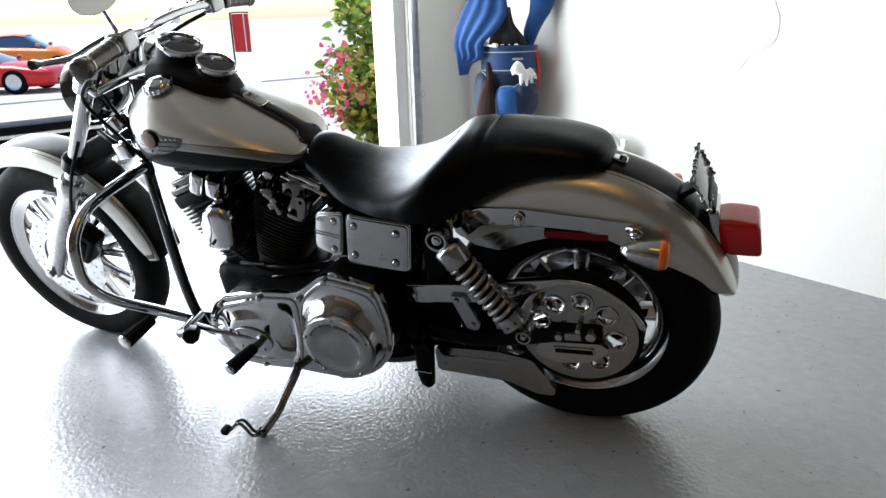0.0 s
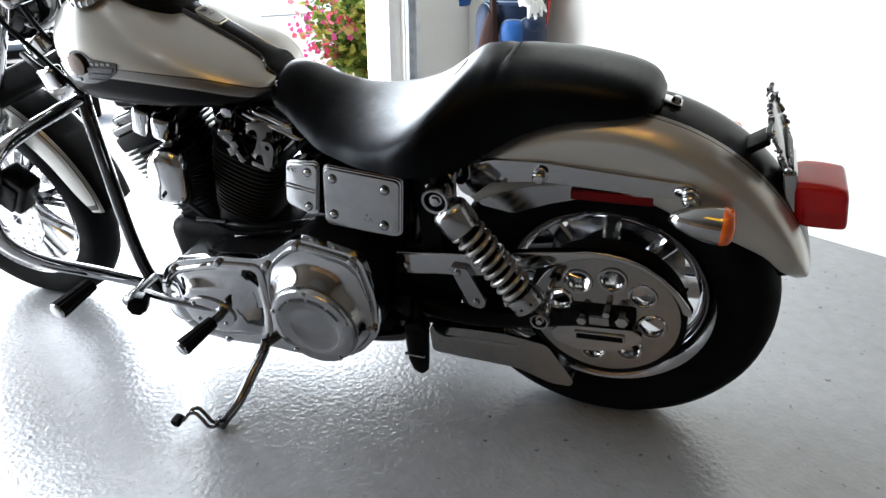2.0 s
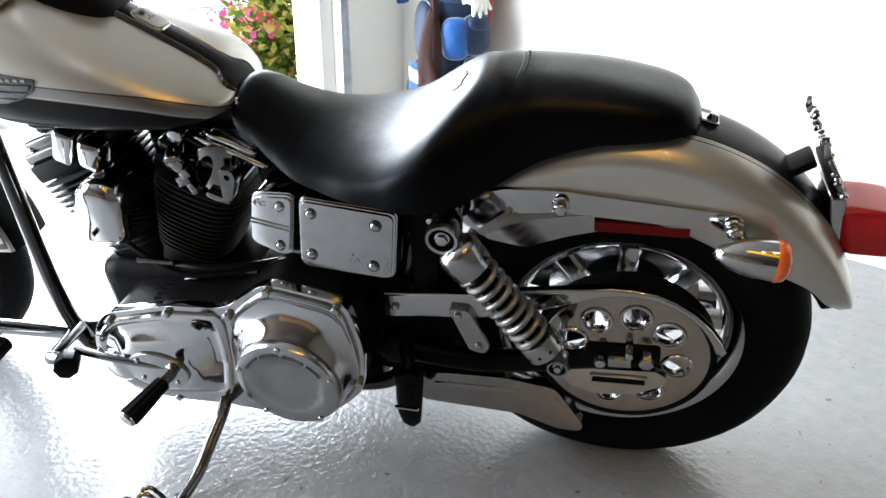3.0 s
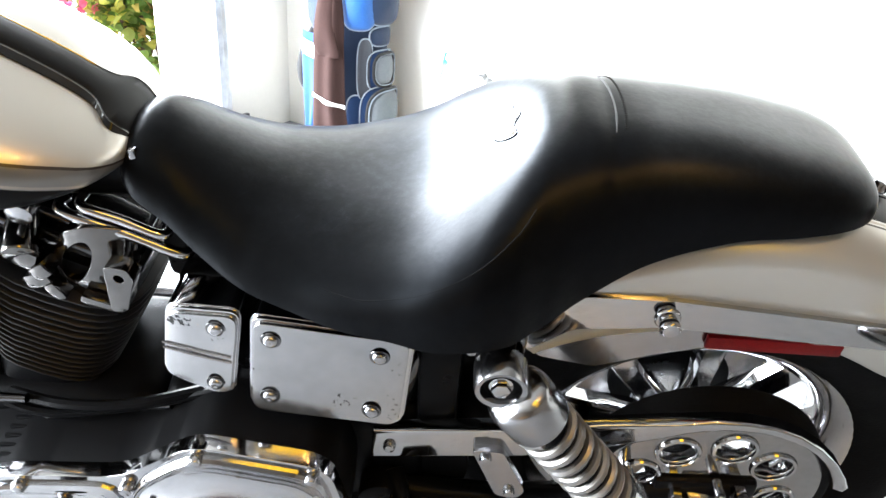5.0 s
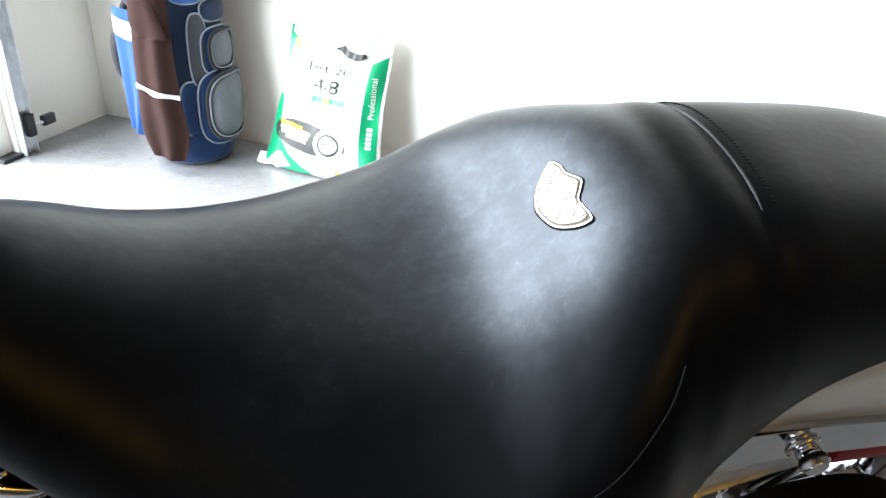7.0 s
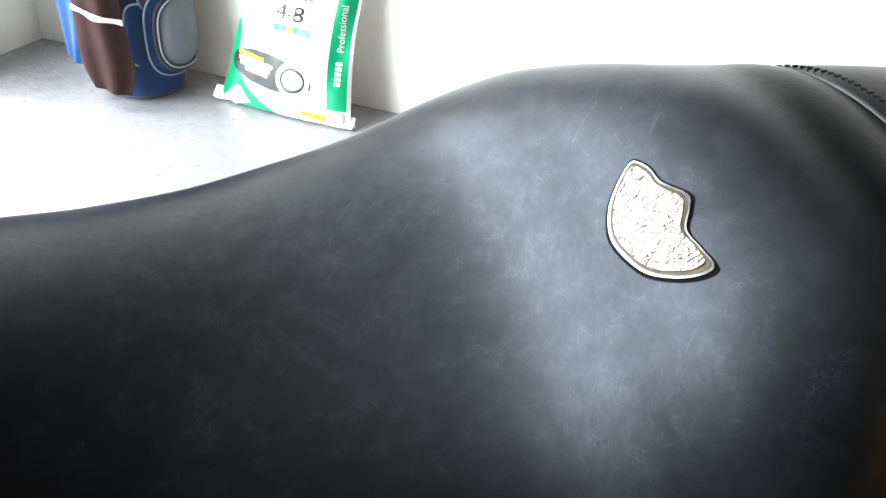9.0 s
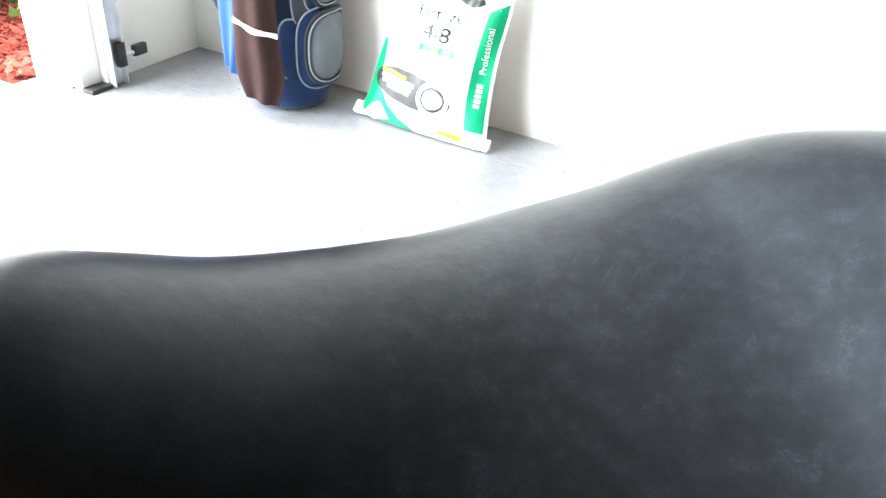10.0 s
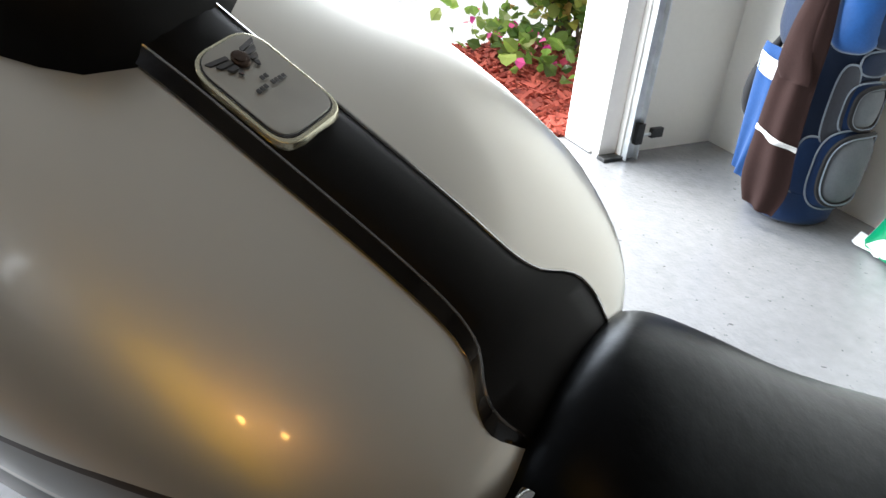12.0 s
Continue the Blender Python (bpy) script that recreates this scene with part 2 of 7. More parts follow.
    # extra sheen painted on the far side and the pillion top
    far_sheen = node("MULTIPLY", span(sp.outputs[1], 0.05, -0.07, 0.0, 0.14), span(sp.outputs[0], 0.30, 0.42))
    pillion_sheen = node("MULTIPLY", span(sp.outputs[0], 0.19, 0.15, 0.0, 0.15), span(sp.outputs[2], 0.795, 0.825))
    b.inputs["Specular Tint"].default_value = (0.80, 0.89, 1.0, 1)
    nt.links.new(node("MULTIPLY", node("ADD", span(sheen_mask, 0.0, 0.8, 0.085, 0.60), node("ADD", far_sheen, pillion_sheen)), node("MULTIPLY", span(blot.outputs["Fac"], 0.30, 0.70, 0.93, 1.07), span(gate.outputs["Fac"], 0.35, 0.65, 0.90, 1.10))), b.inputs["Specular IOR Level"])
    return m


LEATHER = leather_material()


def floor_material():
    m = mat("garage_floor", (0.225, 0.230, 0.238), 0.225, 0.0, noise_scale=1.7, vary=0.16, rough_vary=0.05, fine=0.45, fine_scale=26, spec=1.0)
    nt, b = m.node_tree, bsdf(m)
    base = b.inputs["Base Color"].links[0].from_socket
    tc = nt.nodes.new("ShaderNodeTexCoord")
    n = nt.nodes.new("ShaderNodeTexNoise")
    n.inputs["Scale"].default_value, n.inputs["Detail"].default_value = 46, 9
    nt.links.new(tc.outputs["Object"], n.inputs["Vector"])
    r = nt.nodes.new("ShaderNodeMapRange")
    r.inputs[1].default_value, r.inputs[2].default_value = 0.665, 0.72
    nt.links.new(n.outputs["Fac"], r.inputs[0])
    mx = nt.nodes.new("ShaderNodeMix")
    mx.data_type = "RGBA"
    nt.links.new(r.outputs[0], mx.inputs[0])
    nt.links.new(base, mx.inputs[6])
    mx.inputs[7].default_value = (0.075, 0.075, 0.078, 1)
    nt.links.new(mx.outputs[2], b.inputs["Base Color"])
    n2 = nt.nodes.new("ShaderNodeTexNoise")
    n2.inputs["Scale"].default_value, n2.inputs["Detail"].default_value = 78, 6
    nt.links.new(tc.outputs["Object"], n2.inputs["Vector"])
    bp = nt.nodes.new("ShaderNodeBump")
    bp.inputs["Strength"].default_value, bp.inputs["Distance"].default_value = 0.55, 0.0037
    nt.links.new(n2.outputs["Fac"], bp.inputs["Height"])
    nt.links.new(bp.outputs[0], b.inputs["Normal"])
    return m


FLOOR = floor_material()
BLACK_SATIN = mat("black_satin", (0.004, 0.004, 0.0044), 0.45, 0.0, noise_scale=9, vary=0.2, rough_vary=0.06, fine=0.3, fine_scale=120, spec=0.05)
WALL = mat("wall_paint", (0.82, 0.81, 0.76), 0.7, 0.0, noise_scale=2.2, vary=0.03, bump=0.25, bump_scale=110, fine=0.4)
# unseen walls, made dark so their bounce and reflections stay low
WALL_UNSEEN = mat("unseen_wall_paint", (0.055, 0.042, 0.030), 0.7, 0.0, noise_scale=2.2, vary=0.05, bump=0.25, bump_scale=110, fine=0.4)
# ceiling never in view, darkened to keep its reflections dim
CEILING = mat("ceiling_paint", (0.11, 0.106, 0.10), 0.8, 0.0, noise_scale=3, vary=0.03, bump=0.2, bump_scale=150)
TRIM = mat("white_trim", (0.80, 0.79, 0.76), 0.45, 0.0, noise_scale=9, vary=0.05, fine=0.4)
GALV = mat("galvanised_steel", (0.75, 0.78, 0.80), 0.45, 0.9, noise_scale=25, vary=0.15, rough_vary=0.1)
CONCRETE = mat("driveway_concrete", (0.50, 0.49, 0.46), 0.85, 0.0, noise_scale=1.3, vary=0.12, bump=0.4, bump_scale=80, fine=0.5)
GRASS = mat("pale_ground", (0.46, 0.45, 0.40), 0.9, 0.0, noise_scale=3, vary=0.4, fine=0.6, bump=0.6, bump_scale=60)
SOIL = mat("mulch_soil", (0.16, 0.030, 0.016), 0.95, 0.0, noise_scale=30, vary=0.4, bump=0.6, bump_scale=90)


def island_material(name, stops, rough=0.8, through_light=0.0):
    m = mat(name, stops[0], rough)
    nt, b = m.node_tree, bsdf(m)
    g = nt.nodes.new("ShaderNodeNewGeometry")
    cr = nt.nodes.new("ShaderNodeValToRGB")
    while len(cr.color_ramp.elements) < len(stops):
        cr.color_ramp.elements.new(0.5)
    for i, (e, c) in enumerate(zip(cr.color_ramp.elements, stops)):
        e.position, e.color = i / (len(stops) - 1), (*c, 1)
    nt.links.new(g.outputs["Random Per Island"], cr.inputs[0])
    nt.links.new(cr.outputs[0], b.inputs["Base Color"])
    if through_light:
        # thin leaves let light through
        tr = nt.nodes.new("ShaderNodeBsdfTranslucent")
        nt.links.new(cr.outputs[0], tr.inputs["Color"])
        ms = nt.nodes.new("ShaderNodeMixShader")
        ms.inputs[0].default_value = through_light
        nt.links.new(b.outputs[0], ms.inputs[1])
        nt.links.new(tr.outputs[0], ms.inputs[2])
        nt.links.new(ms.outputs[0], nt.nodes["Material Output"].inputs["Surface"])
    return m


MULCH = island_material("mulch_chips", [(0.14, 0.022, 0.012), (0.31, 0.050, 0.028), (0.23, 0.036, 0.020), (0.37, 0.075, 0.042)], 0.85)
LEAF = island_material("leaf", [(0.06, 0.13, 0.025), (0.25, 0.36, 0.07), (0.13, 0.25, 0.05), (0.42, 0.48, 0.14)], 0.35, 0.62)
PETAL = island_material("petal", [(0.75, 0.05, 0.30), (0.85, 0.16, 0.42), (0.80, 0.08, 0.14), (0.88, 0.40, 0.45)], 0.6, 0.5)
BARK = mat("bark", (0.13, 0.09, 0.06), 0.9, 0.0, noise_scale=30, vary=0.4, bump=0.6, bump_scale=80)


# ---------------------------------------------------------------- mesh helpers
def part(name, bm, material, parent=None, label="", sharp=38, normals=True):
    """One mesh object from a bmesh, under a thing or part."""
    if normals:
        bmesh.ops.recalc_face_normals(bm, faces=bm.faces)
    me = bpy.data.meshes.new(name)
    bm.to_mesh(me)
    bm.free()
    for p in me.polygons:
        p.use_smooth = True
    me.set_sharp_from_angle(angle=radians(sharp))
    mats = material if isinstance(material, (list, tuple)) else [material]
    for m in mats:
        me.materials.append(m)
    ob = new(name, me)
    if parent is not None:
        ob.parent = parent
    if label:
        tagged(ob, label)
    return ob


def thing(name, m, label, category, group="", kind=""):
    ob = new(name)
    ob.empty_display_size = 0.1
    ob.matrix_world = m
    return tagged(ob, label, category, group, kind)


def frame_of(axis):
    """Two unit vectors square to an axis."""
    a = Vector(axis).normalized()
    u = a.cross(Vector((0, 0, 1)) if abs(a.z) < 0.9 else Vector((1, 0, 0))).normalized()
    return a, u, a.cross(u)


def skin(bm, rings, close=True, caps=(True, True), mi=0):
    """Faces between rings of points."""
    vs = [[bm.verts.new(p) for p in r] for r in rings]
    n = len(vs[0])
    for a, b in zip(vs, vs[1:]):
        for i in range(n if close else n - 1):
            j = (i + 1) % n
            f = bm.faces.new((a[i], a[j], b[j], b[i]))
            f.material_index = mi
    if close and caps[0]:
        bm.faces.new(vs[0][::-1]).material_index = mi
    if close and caps[1]:
        bm.faces.new(vs[-1]).material_index = mi
    return vs


def lathe(bm, prof, origin, axis, seg=32, closed=False, caps=(True, True), mi=0):
    """prof: (radius, height along the axis). closed: the profile is a loop, as for a tyre."""
    a, u, v = frame_of(axis)
    o = Vector(origin)
    rings = []
    for r, h in prof:
        rings.append([o + a * h + (u * math.cos(t) + v * math.sin(t)) * max(r, 1e-4) for t in
                      [2 * math.pi * i / seg for i in range(seg)]])
    if closed:
        vs = [[bm.verts.new(p) for p in r] for r in rings]
        for k in range(len(vs)):
            A, B = vs[k], vs[(k + 1) % len(vs)]
            for i in range(seg):
                j = (i + 1) % seg
                bm.faces.new((A[i], A[j], B[j], B[i])).material_index = mi
    else:
        skin(bm, rings, True, caps, mi)


def cyl(bm, p0, p1, r0, r1=None, seg=20, bev=0.0, mi=0):
    p0, p1 = Vector(p0), Vector(p1)
    r1 = r0 if r1 is None else r1
    h = (p1 - p0).length
    b = min(bev, r0 * 0.9, r1 * 0.9, h * 0.45)
    prof = [(r0, 0), (r1, h)] if b <= 0 else [(r0 - b, 0), (r0 - 0.3 * b, 0.3 * b), (r0, b), (r1, h - b), (r1 - 0.3 * b, h - 0.3 * b), (r1 - b, h)]
    lathe(bm, prof, p0, p1 - p0, seg, mi=mi)


def smooth_path(pts, n=8, loop=False):
    """Catmull-Rom points through pts."""
    P = [Vector(p) for p in pts]
    out = []
    m = len(P)
    for i in range(m if loop else m - 1):
        if loop:
            a, b, c, d = P[i - 1], P[i], P[(i + 1) % m], P[(i + 2) % m]
        else:
            a, b, c, d = P[max(i - 1, 0)], P[i], P[i + 1], P[min(i + 2, m - 1)]
        for k in range(n):
            t = k / n
            out.append(0.5 * ((2 * b) + (c - a) * t + (2 * a - 5 * b + 4 * c - d) * t * t + (3 * b - a - 3 * c + d) * t ** 3))
    if not loop:
        out.append(P[-1])
    return out


def tube(bm, pts, r, seg=12, n=8, smooth=True, mi=0):
    """A round bar along a path; r may be a function of 0..1."""
    P = smooth_path(pts, n) if smooth else [Vector(p) for p in pts]
    rings = []
    ref = None
    for i, p in enumerate(P):
        d = (P[min(i + 1, len(P) - 1)] - P[max(i - 1, 0)]).normalized()
        if ref is None:
            _, u, _ = frame_of(d)
        else:
            u = (ref - d * ref.dot(d)).normalized()
        ref = u
        w = d.cross(u)
        rr = r(i / (len(P) - 1)) if callable(r) else r
        rings.append([p + (u * math.cos(t) + w * math.sin(t)) * rr for t in [2 * math.pi * k / seg for k in range(seg)]])
    skin(bm, rings, mi=mi)


def rbox(bm, c, s, m=None, bev=0.004, seg=2, mi=0):
    """A box with rounded edges at c, size s, turned by m (3x3)."""
    t = bmesh.new()
    bmesh.ops.create_cube(t, size=1)
    for v in t.verts:
        v.co = Vector((v.co.x * s[0], v.co.y * s[1], v.co.z * s[2]))
    if bev > 0:
        bmesh.ops.bevel(t, geom=t.edges[:], offset=min(bev, min(s) * 0.49), segments=seg, profile=0.6, affect="EDGES")
    for v in t.verts:
        v.co = (m @ v.co if m is not None else v.co) + Vector(c)
    for f in t.faces:
        f.material_index = mi
    join(bm, t)


def join(bm, other):
    me = bpy.data.meshes.new("tmp")
    other.to_mesh(me)
    other.free()
    bm.from_mesh(me)
    bpy.data.meshes.remove(me)


def plate(bm, outline, place, w0, w1, holes=(), bev=0.0, mi=0):
    """A plate: outline and holes are (u, v) loops, place(u, v, w) puts them in space, w0..w1 is the thickness."""
    t = bmesh.new()
    edges = []
    for loop in (outline, *holes):
        vs = [t.verts.new((u, v, w0)) for u, v in loop]
        edges += [t.edges.new((vs[i], vs[(i + 1) % len(vs)])) for i in range(len(vs))]
    bmesh.ops.triangle_fill(t, use_beauty=True, use_dissolve=False, edges=edges, normal=(0, 0, 1))
    r = bmesh.ops.extrude_face_region(t, geom=t.faces[:])
    for v in [g for g in r["geom"] if isinstance(g, bmesh.types.BMVert)]:
        v.co.z = w1
    if bev > 0:
        rim = [e for e in t.edges if len(e.link_faces) == 2 and abs(e.verts[0].co.z - w1) < 1e-6 and abs(e.verts[1].co.z - w1) < 1e-6
               and e.calc_face_angle(0) > 1.0]
        bmesh.ops.bevel(t, geom=rim, offset=bev, segments=3, profile=0.6, affect="EDGES", clamp_overlap=True)
    for v in t.verts:
        v.co = place(*v.co)
    for f in t.faces:
        f.material_index = mi
    join(bm, t)


def circle(cx, cy, r, n=24):
    return [(cx + r * math.cos(2 * math.pi * i / n), cy + r * math.sin(2 * math.pi * i / n)) for i in range(n)]


def rounded(pts, r=0.01, n=4):
    """A polygon with its corners rounded."""
    out = []
    m = len(pts)
    for i in range(m):
        a, b, c = Vector(pts[i - 1]), Vector(pts[i]), Vector(pts[(i + 1) % m])
        d1, d2 = (a - b), (c - b)
        k = min(r, d1.length * 0.45, d2.length * 0.45)
        p, q = b + d1.normalized() * k, b + d2.normalized() * k
        for j in range(n + 1):
            s = j / n
            out.append(tuple((1 - s) ** 2 * p + 2 * s * (1 - s) * b + s * s * q))
    return out


def side(x, z, y):
    """Plates that stand along the motorcycle: u forwards, v up, thickness to its left."""
    return Vector((x, y, z))


def interp(table, x):
    t = sorted(table)
    xs = [a[0] for a in t]
    if x <= xs[0]:
        return t[0][1:]
    if x >= xs[-1]:
        return t[-1][1:]
    i = max(k for k in range(len(xs)) if xs[k] <= x)
    i = min(i, len(xs) - 2)
    s = (x - xs[i]) / (xs[i + 1] - xs[i])
    g = [t[max(i - 1, 0)], t[i], t[i + 1], t[min(i + 2, len(t) - 1)]]
    out = []
    for k in range(1, len(t[0])):
        a, b, c, d = (q[k] for q in g)
        m1 = (c - a) / max(g[2][0] - g[0][0], 1e-6) * (xs[i + 1] - xs[i])
        m2 = (d - b) / max(g[3][0] - g[1][0], 1e-6) * (xs[i + 1] - xs[i])
        out.append((2 * s ** 3 - 3 * s * s + 1) * b + (s ** 3 - 2 * s * s + s) * m1 + (-2 * s ** 3 + 3 * s * s) * c + (s ** 3 - s * s) * m2)
    return out


# ---------------------------------------------------------------- the garage
WX, WY = -2.41, 3.755         # door wall, side wall
DOOR_Y0, DOOR_Y1, DOOR_H = -1.55, 3.245, 2.42
X1, Y0, H = 3.60, -2.20, 2.75  # back wall, far side wall, ceiling


def box_between(bm, a, b, bev=0.0):
    rbox(bm, [(p + q) / 2 for p, q in zip(a, b)], [abs(p - q) for p, q in zip(a, b)], None, bev)


def structure(name, boxes, material, label, category, bev=0.0):
    bm = bmesh.new()
    for a, b in boxes:
        box_between(bm, a, b, bev)
    return tagged(part(name, bm, material), label, category, kind="structure")


OX = -2.60                     # outer face of the door wall
structure("floor", [((OX, Y0, -0.15), (X1, WY, 0.0))], FLOOR, "grey painted concrete garage floor with a worn glossy surface", "floor")
structure("wall_side", [((OX, WY, -0.15), (X1 + 0.2, WY + 0.2, H))], WALL, "plain white painted garage side wall", "wall")
structure("wall_door", [((OX, DOOR_Y1, 0.0), (WX, WY, H)), ((OX, Y0, 0.0), (WX, DOOR_Y0, H)), ((OX, DOOR_Y0, DOOR_H), (WX, DOOR_Y1, H))],
          WALL, "white painted wall round the open garage door", "wall")
structure("wall_back", [((X1, Y0, -0.15), (X1 + 0.2, WY, H))], WALL_UNSEEN, "unseen dark brown garage back wall", "wall")
structure("wall_far", [((OX, Y0 - 0.2, -0.15), (X1 + 0.2, Y0, H))], WALL_UNSEEN, "unseen dark brown garage wall", "wall")
structure("ceiling", [((OX, Y0 - 0.2, H), (X1 + 0.2, WY + 0.2, H + 0.15))], CEILING, "unseen dark garage ceiling", "ceiling")
structure("door_trim", [((WX - 0.015, DOOR_Y1 - 0.018, 0.0), (WX + 0.018, DOOR_Y1 + 0.055, DOOR_H)), ((OX + 0.01, DOOR_Y1 - 0.02, 0.004), (WX - 0.03, DOOR_Y1, DOOR_H))],
          TRIM, "white painted door jamb with scuffed lower end", "door jamb", 0.003)

# ---------------------------------------------------------------- outdoors
GZ = -0.02


def fall(x):
    """The land falls away from the garage towards the street."""
    t = min(1.0, max(0.0, (-2.6 - x) / 20.0))
    return GZ - 0.74 * t * t * (3 - 2 * t)


def land(name, x0, x1, y0, y1, lift, material, label, category):
    bm = bmesh.new()
    xs_ = [x0 + (x1 - x0) * k / 40 for k in range(41)]
    skin(bm, [[Vector((x, y0, fall(x) + lift)), Vector((x, y1, fall(x) + lift)), Vector((x, y1, fall(x) + lift - 0.25)), Vector((x, y0, fall(x) + lift - 0.25))] for x in xs_])
    return tagged(part(name, bm, material), label, category, kind="structure")


land("ground", -60.0, 30.0, -400.0, 400.0, -0.05, GRASS, "pale sunlit ground round the house", "ground")
bm = bmesh.new()
box_between(bm, (-600.0, -400.0, fall(-60) - 0.30), (-60.004, 400.0, fall(-60) - 0.05))
tagged(part("ground_far", bm, GRASS), "pale sunlit ground reaching to the far distance", "ground", kind="structure")
land("driveway", -19.0, OX - 0.004, -16.0, 3.18, 0.0, CONCRETE, "pale sunlit concrete driveway", "driveway")
land("road", -44.0, -19.004, -80.0, 80.0, -0.01, CONCRETE, "pale sunlit concrete street", "road")

# ---------------------------------------------------------------- the motorcycle
LEAN_DEG = -14.4
bike = thing("motorcycle", pose(-0.2998, 2.3733, 0, 0, 0, 210.74) @ pose(0, 0, 0, LEAN_DEG, 0, 0),
             "silver and black cruiser motorcycle leaning on its kickstand", "motorcycle")
HUB = (0.006, 0.0, 0.328)
FHUB = (1.690, 0.0, 0.336)


def bolts(name, places, axis, r, h, parent, material=None, seg=6):
    for p in places:
        b = bmesh.new()
        a = Vector(axis).normalized()
        cyl(b, p, Vector(p) + a * h, r, r * 0.92, seg if seg > 6 else 12, bev=r * 0.35)
        part("bolt", b, material or CHROME_DULL, parent)


def wheel(name, hub, R, rim_r, half, spokes, pair, label):
    ax = (0, 1, 0)
    b = bmesh.new()
    w = half * 0.72
    prof = [(rim_r - 0.006, -w), (rim_r + 0.004, -w - 0.003), (rim_r + 0.003, -w + 0.006), (rim_r - 0.014, -w + 0.013), (rim_r - 0.026, -w * 0.45), (rim_r - 0.030, 0),
            (rim_r - 0.026, w * 0.45), (rim_r - 0.014, w - 0.013), (rim_r + 0.003, w - 0.006), (rim_r + 0.004, w + 0.003), (rim_r - 0.006, w),
            (rim_r - 0.024, w - 0.014), (rim_r - 0.037, w * 0.5), (rim_r - 0.041, 0), (rim_r - 0.037, -w * 0.5), (rim_r - 0.024, -w + 0.014)]
    lathe(b, prof, hub, ax, 72, closed=True)
    rim = part(name, b, CHROME, bike, label)
    b = bmesh.new()
    q = half
    prof = [(rim_r - 0.008, -w * 0.97), (rim_r + 0.012, -q * 0.86), (rim_r + (R - rim_r) * 0.35, -q), (rim_r + (R - rim_r) * 0.62, -q * 0.97), (R - 0.022, -q * 0.80),
            (R - 0.010, -q * 0.56), (R - 0.003, -q * 0.28), (R, 0)]
    prof = prof + [(r, -h) for r, h in prof[-2::-1]]
    lathe(b, prof, hub, ax, 80, closed=True)
    part("tyre", b, RUBBER, rim, "worn black rubber tyre")
    b = bmesh.new()
    lathe(b, [(0.028, -half * 1.05), (0.052, -half * 0.95), (0.056, -half * 0.5), (0.045, 0), (0.056, half * 0.5), (0.052, half * 0.95), (0.028, half * 1.05)], hub, ax, 32)
    part("wheel_hub", b, ALLOY, rim)
    for i in range(spokes):
        a0 = 2 * math.pi * (i + 0.3) / spokes
        b = bmesh.new()
        for off in ((-0.11, 0.11) if pair else (0.0,)):
            rings = []
            for s in range(7):
                t = s / 6
                r = 0.045 + (rim_r - 0.035 - 0.045) * t
                ang = a0 + off * (0.35 + 0.75 * t)
                wd = (0.011 if pair else 0.017) + 0.003 * abs(t - 0.5)
                th = 0.020 - 0.006 * t
                d = Vector((math.cos(ang), 0, math.sin(ang)))
                tn = Vector((-math.sin(ang), 0, math.cos(ang)))
                o = Vector(hub) + d * r
                rings.append([o + tn * (wd * cu) + Vector((0, th * cv, 0)) for cu, cv in
                              ((-0.7, -1), (0.7, -1), (1, -0.6), (1, 0.6), (0.7, 1), (-0.7, 1), (-1, 0.6), (-1, -0.6))])
            skin(b, rings)
        part("spoke", b, CHROME, rim)
    return rim


rear = wheel("rear_wheel", HUB, 0.335, 0.225, 0.075, 9, False, "chrome cast rear wheel")
front = wheel("front_wheel", FHUB, 0.338, 0.248, 0.052, 9, True, "chrome cast front wheel with paired spokes")

# front brake disc, caliper
b = bmesh.new()
hol = [c for k, rr in enumerate((0.104, 0.122, 0.138)) for c in
       (circle(FHUB[0] + rr * math.cos(2 * math.pi * (i + k / 3) / 16), FHUB[2] + rr * math.sin(2 * math.pi * (i + k / 3) / 16), 0.0042, 8) for i in range(16))]
plate(b, circle(FHUB[0], FHUB[2], 0.147, 64), side, 0.058, 0.063, holes=[circle(FHUB[0], FHUB[2], 0.088, 48)] + hol)
disc = part("brake_disc", b, ALLOY, front, "drilled steel brake disc")
b = bmesh.new()
plate(b, circle(FHUB[0], FHUB[2], 0.09, 40), side, 0.050, 0.058, holes=[circle(FHUB[0] + 0.06 * math.cos(k * 1.2566), FHUB[2] + 0.06 * math.sin(k * 1.2566), 0.017, 14) for k in range(5)])
part("disc_carrier", b, CHROME, disc)
b = bmesh.new()
rbox(b, (1.556, 0.070, 0.422), (0.085, 0.062, 0.12), Matrix.Rotation(radians(-38), 3, "Y"), 0.014, 3)
rbox(b, (1.566, 0.098, 0.412), (0.05, 0.02, 0.09), Matrix.Rotation(radians(-38), 3, "Y"), 0.008, 2)
part("brake_caliper", b, BLACK_METAL, bike, "black front brake caliper")

# fork
FT = Vector((1.243, 0, 0.958))     # top clamp, middle
FB = Vector((1.672, 0, 0.350))
fdir = (FT - FB).normalized()
